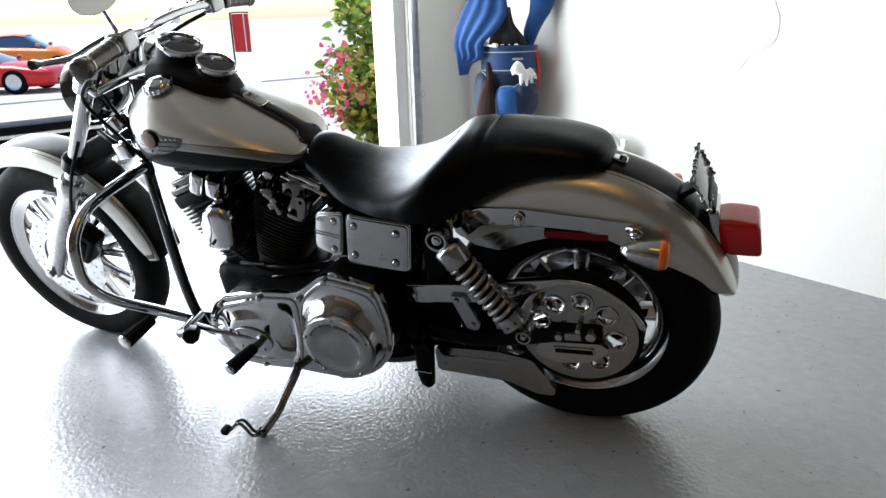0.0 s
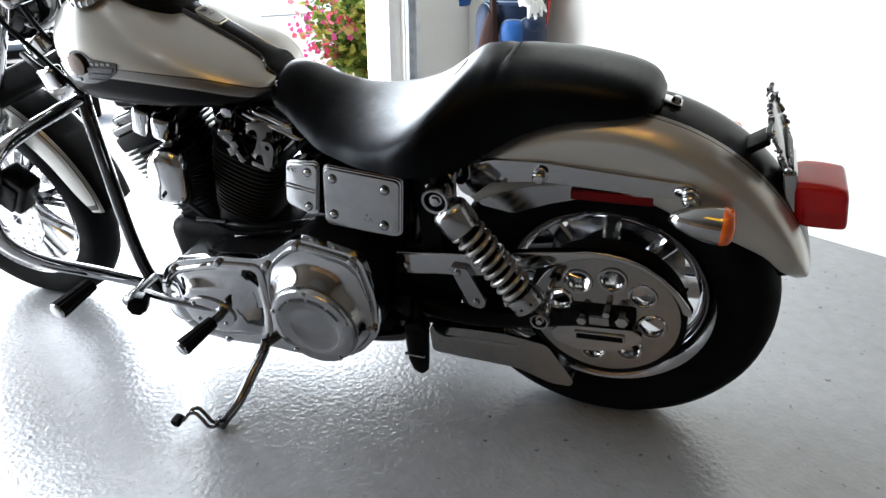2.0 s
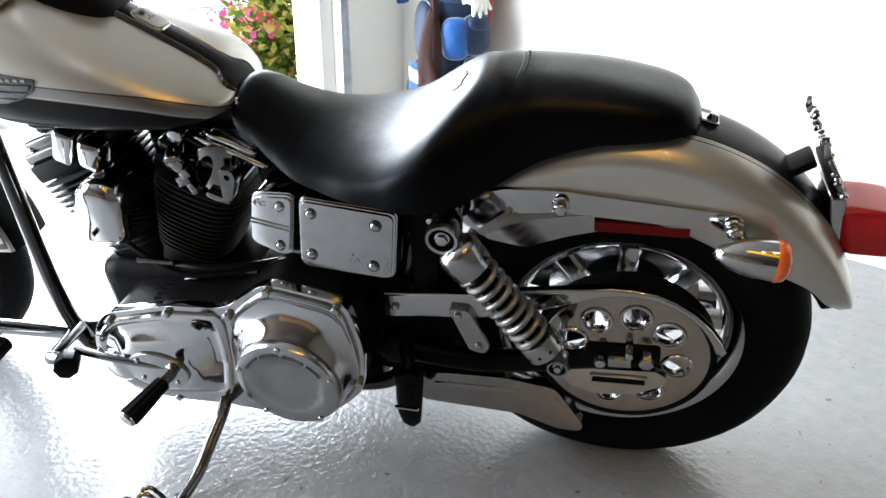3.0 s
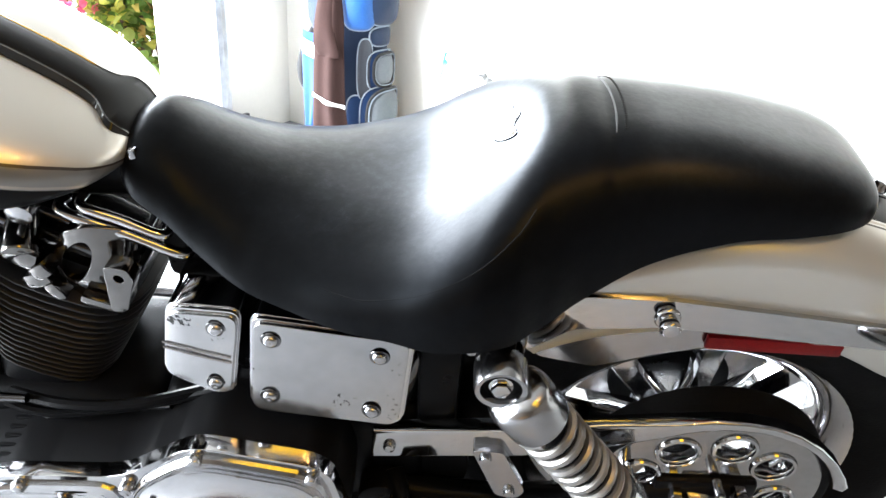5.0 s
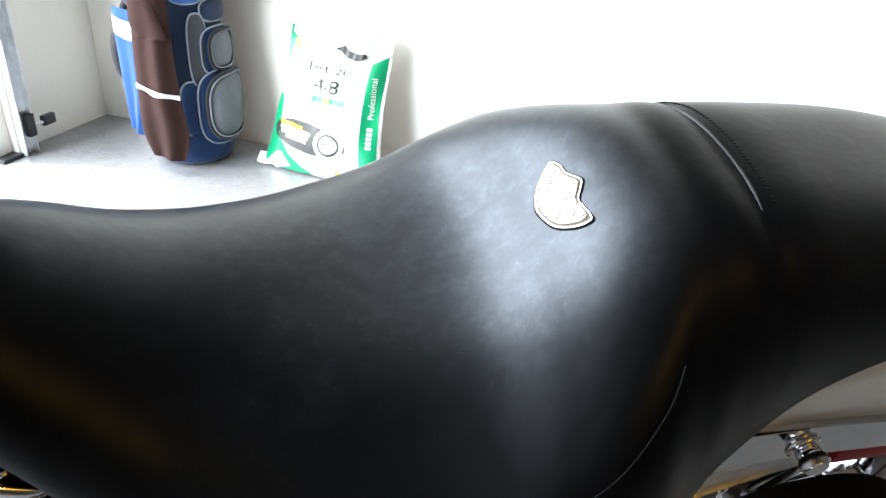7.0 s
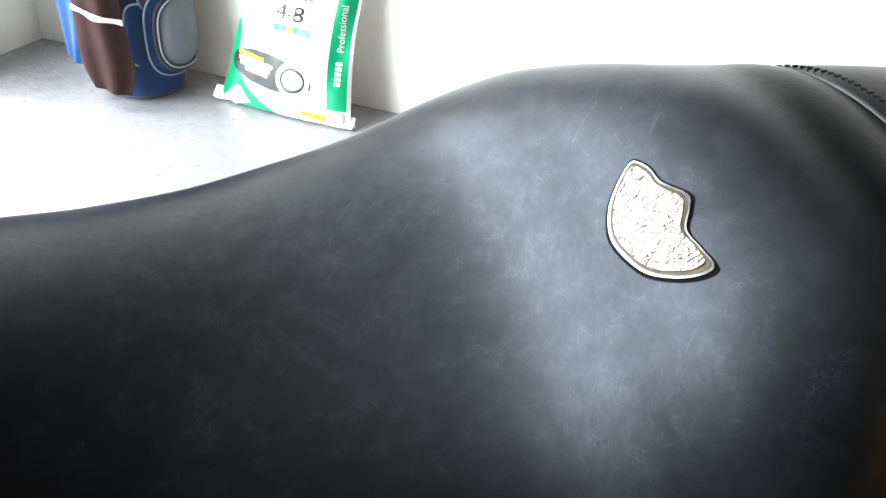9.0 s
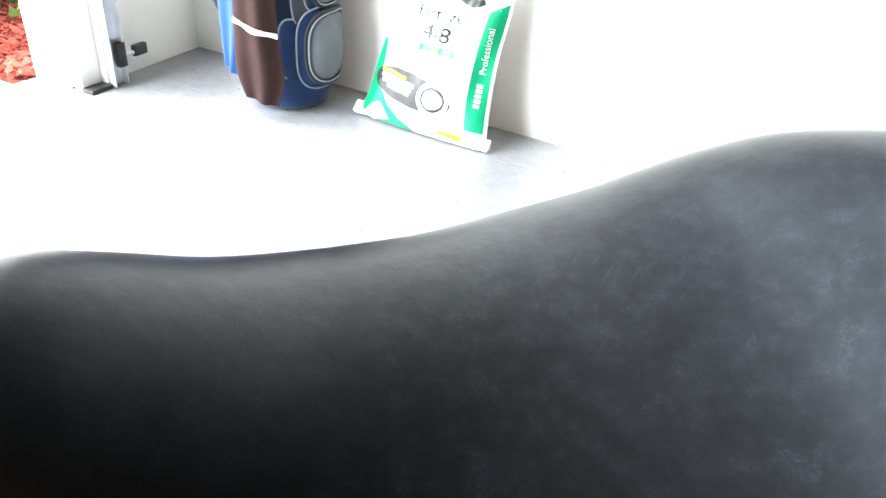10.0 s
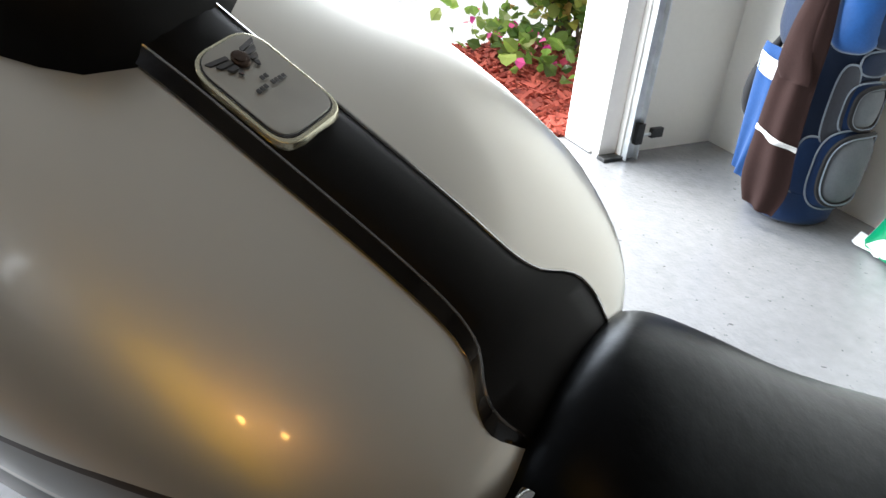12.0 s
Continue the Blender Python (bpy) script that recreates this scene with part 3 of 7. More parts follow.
for s in (1, -1):
    off = Vector((0, 0.115 * s, 0))
    b = bmesh.new()
    lathe(b, [(0.018, -0.045), (0.026, -0.03), (0.028, 0.0), (0.029, 0.20), (0.030, 0.335), (0.034, 0.345), (0.035, 0.385), (0.030, 0.395)], FB + off, fdir, 28)
    leg = part("fork_slider", b, ALLOY, bike, "polished alloy fork slider")
    b = bmesh.new()
    cyl(b, FB + off + fdir * 0.39, FT + off + fdir * 0.03, 0.0205, seg=24)
    part("fork_tube", b, CHROME, leg)
    b = bmesh.new()
    cyl(b, FB + off + Vector((0, -0.014 * s, -0.01)), FB + off + Vector((0, 0.042 * s, -0.01)), 0.014, seg=6, bev=0.002)
    part("axle_nut", b, CHROME_DULL, leg)
for f, nm, dy in ((0.62, "lower_clamp", 0.034), (1.0, "upper_clamp", 0.030)):
    c = FB.lerp(FT, f)
    b = bmesh.new()
    rot = Matrix.Rotation(math.atan2(-fdir.x, fdir.z) * -1, 3, "Y")
    rbox(b, c - Vector((0.01, 0, 0)), (0.075, 0.28, dy), rot, 0.012, 3)
    for s in (1, -1):
        lathe(b, [(0.028, -0.022), (0.033, -0.018), (0.033, 0.018), (0.028, 0.022)], c + Vector((0, 0.115 * s, 0)), fdir, 24)
    part(nm, b, BLACK_METAL if f < 0.9 else CHROME, bike)
b = bmesh.new()
lathe(b, [(0.02, 0.0), (0.05, 0.012), (0.078, 0.05), (0.087, 0.10), (0.089, 0.125), (0.083, 0.130)], (1.255, 0, 0.915), (0.97, 0, -0.12), 36)
head = part("headlight", b, BLACK_GLOSS, bike, "black shelled round headlight")
b = bmesh.new()
lathe(b, [(0.08, 0.127), (0.06, 0.142), (0.02, 0.148), (0.001, 0.149)], (1.255, 0, 0.915), (0.97, 0, -0.12), 36, caps=(True, False))
part("headlight_lens", b, GLASS_DARK, head)
# front reflector bracket and horn-like chrome pieces behind the fork
b = bmesh.new()
tube(b, [(1.33, 0.06, 0.80), (1.25, 0.09, 0.78), (1.19, 0.07, 0.74), (1.20, 0.05, 0.68)], 0.007, 10)
tube(b, [(1.34, 0.13, 0.80), (1.39, 0.15, 0.71), (1.45, 0.145, 0.61), (1.54, 0.115, 0.47)], 0.005, 8)
part("brake_line", b, BLACK_METAL, bike, "black brake hose")
b = bmesh.new()
rbox(b, (1.255, 0.06, 0.825), (0.06, 0.05, 0.045), Matrix.Rotation(0.5, 3, "Y"), 0.012, 3)
rbox(b, (1.235, 0.085, 0.76), (0.05, 0.035, 0.05), Matrix.Rotation(0.2, 3, "Y"), 0.010, 3)
part("neck_cover", b, CHROME, bike, "chrome steering neck cover")

# front fender
def fender_skin(b, centre, table, half, arc, thick=0.004, round_n=2.6):
    """table: angle in degrees, outer radius, skirt radius. The section runs from one skirt over the crown to the other."""
    rings = []
    for k in range(arc[2] + 1):
        ang = arc[0] + (arc[1] - arc[0]) * k / arc[2]
        ro, rs, wk = interp(table, ang)
        d = Vector((math.cos(radians(ang)), 0, math.sin(radians(ang))))
        o = Vector(centre)
        top = ro - (ro - rs) * 0.42
        sec = [(half * wk, rs)]
        for j in range(1, 24):
            t = math.pi * j / 24
            c, s_ = math.cos(t), math.sin(t)
            sec.append((half * wk * math.copysign(abs(c) ** (2 / round_n), c), top + (ro - top) * abs(s_) ** (2 / round_n)))
        sec.append((-half * wk, rs))
        out = [o + d * r + Vector((0, y, 0)) for y, r in sec]
        inn = [o + d * (r - thick) + Vector((0, y * (1 - thick / half), 0)) for y, r in sec[::-1]]
        rings.append(out + inn)
    skin(b, rings)


b = bmesh.new()
fender_skin(b, FHUB, [(60, 0.402, 0.352, 0.9), (80, 0.404, 0.345, 1.0), (110, 0.404, 0.335, 1.0), (150, 0.402, 0.335, 1.0), (165, 0.400, 0.342, 0.98), (175, 0.398, 0.355, 0.85)],
            0.068, (60, 175, 40))
ff = part("front_fender", b, FENDER_PAINT, bike, "silver front fender with a black middle stripe")
b = bmesh.new()
for s in (1, -1):
    rbox(b, (1.52, 0.070 * s, 0.605), (0.13, 0.006, 0.035), Matrix.Rotation(radians(-25), 3, "Y"), 0.003)
part("fender_bracket", b, CHROME_DULL, ff)

# handlebar
bar = smooth_path([(0.925, 0.395, 1.094), (0.946, 0.27, 1.100), (0.980, 0.17, 1.100), (1.030, 0.06, 1.088), (1.050, -0.05, 1.084), (1.062, -0.16, 1.076), (1.064, -0.26, 1.062), (1.060, -0.38, 1.040)], 8)
b = bmesh.new()
tube(b, bar, 0.0135, 16, smooth=False)
hb = part("handlebar", b, CHROME, bike, "wide chrome handlebar")
for e, i in ((Vector((0.922, 0.402, 1.094)), Vector((0.946, 0.270, 1.101))), (Vector((1.059, -0.395, 1.038)), Vector((1.064, -0.262, 1.062)))):
    s = 1 if e.y > 0 else -1
    b = bmesh.new()
    lathe(b, [(0.012, -0.008), (0.020, -0.006), (0.0235, 0.0), (0.0245, 0.008), (0.0215, 0.014), (0.0205, 0.03), (0.0215, 0.06), (0.0205, 0.10), (0.023, 0.118), (0.023, 0.128)], e, i - e, 28)
    grip = part("grip", b, GRIP_METAL, hb, "smooth dark metal handgrip")
    for k in range(2):
        b = bmesh.new()
        lathe(b, [(0.0212, -0.003), (0.0228, -0.001), (0.0228, 0.001), (0.0212, 0.003)], e.lerp(i, 0.16 + 0.68 * k), i - e, 24, caps=(False, False))
        part("grip_band", b, CHROME, grip)
    d = (i - e).normalized()
    b = bmesh.new()
    rbox(b, i + d * 0.030, (0.046, 0.060, 0.050), Matrix.Rotation(math.atan2(d.y, d.x) + math.pi / 2, 3, "Z"), 0.012, 3)
    part("switch_housing", b, CHROME_DULL, hb)
    lv = Vector((0.062, 0, 0.0))
    b = bmesh.new()
    tube(b, [i + d * 0.05 + lv, i + lv * 1.2 + Vector((0, 0, -0.002)), e.lerp(i, 0.5) + lv * 1.25, e + lv * 1.15 + Vector((0, 0.045 * s, 0.026))], lambda t: 0.0095 - 0.0035 * t + (0.004 if t > 0.95 else 0), 10)
    part("lever", b, BLACK_GLOSS, hb, "black hand lever")
    base_ = i + d * 0.035 + Vector((0.01, 0, 0.02))
    mc = i + Vector((-0.058 if s > 0 else -0.03, 0.062 * s, 0.124))
    b = bmesh.new()
    tube(b, [base_, base_.lerp(mc, 0.45) + Vector((0.012, 0, 0.02)), mc + Vector((0.02, -0.01 * s, -0.035))], 0.0055, 10)
    part("mirror_stem", b, CHROME, hb)
    mm = Matrix.Translation(mc) @ Matrix.Rotation(radians(-14 * s), 4, "Z") @ Matrix.Rotation(radians(14), 4, "Y") @ Matrix.Rotation(radians(-24 * s), 4, "X")
    b = bmesh.new()
    rings = []
    for k in range(7):
        t = k / 6
        sc = math.sqrt(max(0.02, 1 - (1 - t) ** 2))
        rings.append([mm @ Vector((0.030 * (1 - t), 0.060 * sc * math.cos(a), 0.036 * sc * math.sin(a) + 0.008 * sc * math.cos(a) * s)) for a in [2 * math.pi * q / 32 for q in range(32)]])
    skin(b, rings, caps=(True, False))
    part("mirror_shell", b, CHROME, hb)
    b = bmesh.new()
    skin(b, [[mm @ Vector((x, 0.059 * math.cos(a), 0.035 * math.sin(a) + 0.008 * math.cos(a) * s)) for a in [2 * math.pi * q / 32 for q in range(32)]] for x in (0.002, -0.001)])
    part("mirror_glass", b, MIRROR, hb)
    b = bmesh.new()
    tube(b, [(1.215, 0.048 * s, 0.975), (1.190, 0.048 * s, 1.02), (1.120, 0.048 * s, 1.062), (1.046, 0.048 * s, 1.083)], lambda t: 0.021 - 0.003 * math.sin(math.pi * t), 16)
    part("riser", b, CHROME, hb, "chrome pull-back riser")
for path_ in ([(0.985, 0.21, 1.085), (1.08, 0.17, 1.04), (1.19, 0.11, 0.99), (1.24, 0.08, 0.91), (1.22, 0.05, 0.80)], [(1.07, -0.22, 1.05), (1.14, -0.15, 1.02), (1.22, -0.10, 0.97), (1.25, -0.07, 0.88)],
              [(1.00, 0.19, 1.085), (1.13, 0.17, 1.02), (1.25, 0.14, 0.93), (1.24, 0.10, 0.83), (1.17, 0.08, 0.72)]):
    b = bmesh.new()
    tube(b, path_, 0.0055, 8)
    part("control_cable", b, BLACK_METAL, hb, "black control cable")
b = bmesh.new()
rbox(b, (1.085, -0.225, 1.090), (0.05, 0.075, 0.035), Matrix.Rotation(0.1, 3, "Z"), 0.009, 3)
part("fluid_reservoir", b, CHROME, hb)

# tank
TANK = [  # x, half width, top, bottom
    (0.672, 0.030, 0.770, 0.760), (0.676, 0.056, 0.777, 0.757), (0.685, 0.081, 0.785, 0.754), (0.704, 0.108, 0.798, 0.749), (0.742, 0.138, 0.824, 0.743), (0.80, 0.158, 0.856, 0.739),
    (0.88, 0.170, 0.897, 0.736), (0.96, 0.175, 0.933, 0.736), (1.03, 0.175, 0.958, 0.738), (1.08, 0.166, 0.957, 0.745), (1.12, 0.145, 0.940, 0.762), (1.15, 0.110, 0.912, 0.79), (1.168, 0.05, 0.88, 0.82)]


def tank_ring(x, grow=0.0):
    w, zt, zb = interp(TANK, x)
    zc = zb + 0.40 * (zt - zb)
    out = []
    for k in range(56):
        t = 2 * math.pi * k / 56
        c, s = math.cos(t), math.sin(t)
        n = 2.35 if s > 0 else 4.5
        y = (w + grow) * math.copysign(abs(c) ** (2 / n), c)
        z = zc + ((zt - zc) if s > 0 else (zc - zb)) * math.copysign(abs(s) ** (2 / n), s) + (grow if s > 0 else -grow) * abs(s)
        out.append(Vector((x, y, z)))
    return out


def tank_top(x, y):
    w, zt, zb = interp(TANK, x)
    zc = zb + 0.40 * (zt - zb)
    return zc + (zt - zc) * max(0.0, 1 - min(1, abs(y) / w) ** 2.35) ** (1 / 2.35)


def tank_side(x, z):
    w, zt, zb = interp(TANK, x)
    zc = zb + 0.40 * (zt - zb)
    h = (zt - zc) if z > zc else (zc - zb)
    n = 2.35 if z > zc else 4.5
    return w * max(0.0, 1 - min(1, abs(z - zc) / h) ** n) ** (1 / n)


b = bmesh.new()
xs = [0.672 + 0.496 * (0.5 - 0.5 * math.cos(math.pi * i / 44)) for i in range(45)]
skin(b, [tank_ring(x) for x in xs])
tank = part("fuel_tank", b, TANK_PAINT, bike, "silver fuel tank with black lower panel and pinstripes", sharp=60)
# caps
for s in (1, -1):
    b = bmesh.new()
    c = Vector((1.036, 0.090 * s, tank_top(1.036, 0.090) - 0.004))
    ax = (0.04, 0.30 * s, 1)
    lathe(b, [(0.036, 0), (0.038, 0.008), (0.036, 0.016), (0.030, 0.021), (0.014, 0.027), (0.001, 0.028)], c, ax, 36, caps=(True, False))
    for k in range(20):
        a, u, v = frame_of(ax)
        t = 2 * math.pi * k / 20
        rbox(b, c + a * 0.009 + (u * math.cos(t) + v * math.sin(t)) * 0.038, (0.004, 0.004, 0.012), None, 0.001)
    part("fuel_cap", b, CHROME, tank, "ribbed chrome fuel cap")
# side badge: round bronze centre with two wings
for s in (1, -1):
    def on_tank(u, v, w, s=s):
        return Vector((u, (tank_side(u, v) + w) * s, v))
    b = bmesh.new()
    back = [(0.0, 0.030), (0.020, 0.026), (0.034, 0.014), (0.098, 0.006), (0.088, -0.014), (0.064, -0.027), (0.030, -0.036), (0.0, -0.038)]
    loop = [(1.040 - r, 0.836 + z) for r, z in back] + [(1.040 + 0.72 * r, 0.836 + z) for r, z in back[-2:0:-1]]
    plate(b, rounded(loop, 0.006, 3), on_tank, -0.002, 0.0022)
    badge = part("tank_badge", b, BLACK_GLOSS, tank, "round bronze badge with dark metal wings")
    b = bmesh.new()
    plate(b, circle(1.040, 0.838, 0.0215, 28), on_tank, 0.0, 0.008, bev=0.002)
    part("badge_disc", b, BRONZE, badge, "bronze disc")
    for q, k_ in ((-1, 1.0), (1, 0.72)):
        for z0_, z1_, l0, l1, l2 in ((-0.012, -0.003, 0.024, 0.088, 0.080), (-0.024, -0.015, 0.020, 0.078, 0.062), (-0.034, -0.027, 0.008, 0.056, 0.034)):
            b = bmesh.new()
            plate(b, rounded([(1.040 + q * l0 * k_, 0.836 + z1_), (1.040 + q * l1 * k_, 0.836 + z1_), (1.040 + q * l2 * k_, 0.836 + z0_), (1.040 + q * l0 * k_, 0.836 + z0_)], 0.002, 2), on_tank, 0.001, 0.0042)
            part("wing_feather", b, BADGE_GREY, badge)
    for k in range(4):
        x = 1.040 - 0.034 - 0.013 * k
        b = bmesh.new()
        plate(b, [(x, 0.8385), (x - 0.007, 0.838), (x - 0.007, 0.842), (x, 0.8425)], on_tank, 0.002, 0.003)
        part("badge_mark", b, BADGE_PLATE, badge)

# console with two gauges
CON = [(0.664, 0.034), (0.668, 0.038), (0.672, 0.041), (0.678, 0.043), (0.686, 0.0465), (0.694, 0.0460), (0.700, 0.0405), (0.706, 0.0325), (0.713, 0.0285), (0.722, 0.0265), (0.74, 0.026), (0.80, 0.026), (0.88, 0.027), (0.915, 0.034), (0.95, 0.052), (0.98, 0.062), (1.02, 0.064), (1.06, 0.06)]
def con_fall(x):
    """How far the console's edges may fall below its ridge: its rear ears lie flat."""
    t = min(1.0, max(0.0, (x - 0.70) / 0.05))
    return 0.004 + 0.008 * t


def con_drop(x):
    """The console dips under the seat's nose."""
    return 0.009 * max(0.0, (0.700 - x) / 0.034) ** 1.4


def con_edge(x, y, dz):
    return Vector((x, y, max(tank_top(x, 0.99 * y), tank_top(x, 0) - con_fall(x)) + dz + 0.004 - con_drop(x)))


b = bmesh.new()
rings = []
wall = {1: [], -1: []}
rim = {1: [], -1: []}
for i in range(111):
    x = 0.664 + (1.06 - 0.664) * i / 110
    (w,) = interp(CON, x)
    w2 = w - 0.0050
    rings.append([con_edge(x, -w, -0.016), con_edge(x, -w, -0.003), con_edge(x, -w2, 0.0035), con_edge(x, -0.5 * w, 0.0062), con_edge(x, 0, 0.0072), con_edge(x, 0.5 * w, 0.0062), con_edge(x, w2, 0.0035), con_edge(x, w, -0.003), con_edge(x, w, -0.016)])
    if x < 0.93:
        for s in (1, -1):
            wall[s].append([con_edge(x, s * (w + 0.0012), -0.012), con_edge(x, s * (w + 0.0010), -0.0022), con_edge(x, s * (w2 + 0.0006), 0.0040), con_edge(x, s * (w2 - 0.0002), 0.0030)])
            rim[s].append(con_edge(x, s * w2, 0.0036))
skin(b, rings)
console = part("console", b, BLACK_WRINKLE, tank, "black wrinkle-finished tank console")
for s in (1, -1):
    b = bmesh.new()
    skin(b, wall[s])
    edge = part("console_edge", b, BLACK_GLOSS, console, "gloss black bevelled edge")
    # thin metal tube stands in for the highlight along the bevel
    b = bmesh.new()
    tube(b, rim[s], 0.0009, 6, smooth=False)
    part("edge_highlight", b, DARK_CHROME, edge)
# gauge pod
b = bmesh.new()
gdir = Vector((-0.42, 0, 0.90)).normalized()
for gx, gz, rr in ((1.012, 1.022, 0.056), (0.920, 0.972, 0.050)):
    lathe(b, [(rr * 1.05, -0.085), (rr * 1.06, -0.05), (rr * 1.02, -0.015), (rr * 0.96, 0.0)], (gx, 0, gz), gdir, 40)
rings = []
for i in range(17):
    t = i / 16
    x = 0.872 + 0.218 * t
    w = 0.024 + 0.050 * math.sqrt(math.sin(math.pi / 2 * min(1, t / 0.42)))
    base_z = tank_top(x, 0)
    zt_ = base_z + 0.012 + (0.945 + 0.085 * t - 0.12 * max(0, t - 0.75) - base_z - 0.012) * min(1, t / 0.22) ** 0.6
    zb_ = base_z - 0.04
    rings.append([Vector((x, w * c, zb_ if sg < 0 else zb_ + (zt_ - zb_) * sg)) for c, sg in ((-1, -1), (-1.0, 0.25), (-0.97, 0.55), (-0.86, 0.78), (-0.6, 0.93), (-0.3, 0.985), (0, 1.0), (0.3, 0.985), (0.6, 0.93), (0.86, 0.78), (0.97, 0.55), (1.0, 0.25), (1, -1))])
skin(b, rings)
pod = part("gauge_pod", b, BLACK_WRINKLE, tank, "black gauge housing with two round dials")
for gx, gz, rr in ((1.012, 1.022, 0.056), (0.920, 0.972, 0.050)):
    b = bmesh.new()
    lathe(b, [(rr * 0.86, 0.002), (rr * 0.90, 0.008), (rr, 0.006), (rr * 1.03, -0.002), (rr * 0.99, -0.008)], (gx, 0, gz), gdir, 44, caps=(False, False))
    g = part("gauge_bezel", b, CHROME, pod, "chrome dial bezel")
    b = bmesh.new()
    lathe(b, [(rr * 0.90, 0.0), (rr * 0.9, 0.003), (rr * 0.5, 0.006), (0.001, 0.007)], (gx, 0, gz), gdir, 36, caps=(True, False))
    part("gauge_glass", b, GLASS_DARK, g)
# oval plate on the console
def on_console(u, v, w):
    return Vector((u, v, max(tank_top(u, v), tank_top(u, 0) - 0.012) + 0.012 + w - 0.0018 * (v / 0.02) ** 2))


def pill(x0, x1, w):
    return rounded([(x0, -w), (x1, -w), (x1, w), (x0, w)], w * 0.62, 6)


b = bmesh.new()
plate(b, pill(0.8015, 0.8545, 0.0196), on_console, -0.004, 0.0020, bev=0.001)
plq = part("console_plate", b, GOLD_RIM, console, "silver oval plate with a winged emblem")
b = bmesh.new()
plate(b, pill(0.8033, 0.8527, 0.0178), on_console, 0.0015, 0.0026)
part("plate_line", b, BLACK_GLOSS, plq)
b = bmesh.new()
plate(b, pill(0.8041, 0.8519, 0.0170), on_console, 0.0015, 0.0032)
face = part("plate_face", b, BADGE_PLATE, plq)
b = bmesh.new()
for s in (1, -1):
    for k in range(4):
        y0_, y1_ = 0.0040 * s, (0.0142 - 0.0026 * k) * s
        xa, xb = 0.8455 - 0.0026 * k, 0.8478 - 0.0036 * k
        plate(b, rounded([(xa, y0_), (xb, y1_), (xb - 0.0022, y1_ - 0.0012 * s), (xa - 0.0019, y0_)], 0.0005, 2), on_console, 0.003, 0.0038)
part("winged_emblem", b, BADGE_GREY, plq)
b = bmesh.new()
plate(b, circle(0.8410, 0.0, 0.0040, 20), on_console, 0.003, 0.0046, bev=0.0006)
plate(b, circle(0.8410, 0.0, 0.0026, 16), on_console, 0.0045, 0.0052)
part("emblem_disc", b, BRONZE, plq)
b = bmesh.new()
for x, hw in ((0.8300, 0.0030), (0.8262, 0.0095)):
    for k in range(int(hw * 2 / 0.0022)):
        y = -hw + k * 0.0022
        if k % 5 != 4:
            plate(b, [(x - 0.0009, y), (x + 0.0009, y), (x + 0.0009, y + 0.0016), (x - 0.0009, y + 0.0016)], on_console, 0.003, 0.0035)
part("plate_lettering", b, BADGE_GREY, plq)

# seat
PIPE_VINYL = mat("grey_vinyl", (0.02, 0.02, 0.021), 0.55, noise_scale=40, vary=0.1)
SEAT = [  # x, top, bottom, half width
    (0.687, 0.769, 0.762, 0.042), (0.6835, 0.7785, 0.748, 0.060), (0.674, 0.7868, 0.737, 0.074), (0.660, 0.7900, 0.728, 0.082), (0.635, 0.7815, 0.716, 0.092), (0.60, 0.760, 0.695, 0.110), (0.55, 0.736, 0.676, 0.136),
    (0.50, 0.724, 0.668, 0.152), (0.45, 0.7215, 0.665, 0.169), (0.40, 0.728, 0.667, 0.180), (0.36, 0.744, 0.666, 0.188), (0.32, 0.7755, 0.668, 0.186), (0.29, 0.8045, 0.667, 0.176),
    (0.275, 0.8175, 0.669, 0.167), (0.262, 0.8255, 0.673, 0.158), (0.248, 0.8285, 0.678, 0.150), (0.22, 0.8300, 0.691, 0.133), (0.158, 0.834, 0.725, 0.112), (0.08, 0.830, 0.752, 0.102), (0.02, 0.821, 0.758, 0.096),
    (-0.03, 0.809, 0.762, 0.085), (-0.060, 0.794, 0.764, 0.066), (-0.075, 0.775, 0.761, 0.036)]


def bucket(x, y):
    """The back of the rider's bucket wraps forwards at its sides: where along the profile the top is read."""
    f = min(1.0, max(0.0, (x - 0.225) / 0.05)) * min(1.0, max(0.0, (0.56 - x) / 0.14))
    f = f * f * (3 - 2 * f)
    return x - f * (0.85 * y * y - 0.0035)


def seat_n(x):
    """The seat's section grows rounder towards its nose."""
    return 3.2 - 1.25 * min(1.0, max(0.0, (x - 0.38) / 0.17)) - 0.60 * math.exp(-((x - 0.268) / 0.05) ** 2)


def seat_ring(x):
    _, zb, w = interp(SEAT, x)
    groove = -0.0014 * math.exp(-((x - 0.203) / 0.005) ** 2) + 0.002 * math.exp(-((x - 0.222) / 0.012) ** 2)
    ring = []
    for k in range(49):
        t = math.pi * k / 48
        c, s = math.cos(t), math.sin(t)
        n = seat_n(x)
        y = w * math.copysign(abs(c) ** (2 / n), c)
        zt = interp(SEAT, bucket(x, y))[0]
        z = zb + (zt - zb) * abs(s) ** (2 / n)
        # welt that follows the rider's bucket
        z += groove * s ** 0.5
        # flared skirt
        y *= 1 + 0.05 * (1 - s) ** 2
        ring.append(Vector((x, y, z)))
    ring += [Vector((x, -w * 0.8, zb - 0.004)), Vector((x, 0, zb - 0.006)), Vector((x, w * 0.8, zb - 0.004))]
    return ring


b = bmesh.new()
sx = [-0.075 + 0.735 * i / 130 for i in range(131)] + [0.664, 0.668, 0.672, 0.676, 0.679, 0.682, 0.6835, 0.685, 0.686, 0.687]
skin(b, [seat_ring(x) for x in sx])
seat = part("seat", b, LEATHER, bike, "black leather two-up seat with scuffed rider bucket and painted-in sheen", sharp=70)


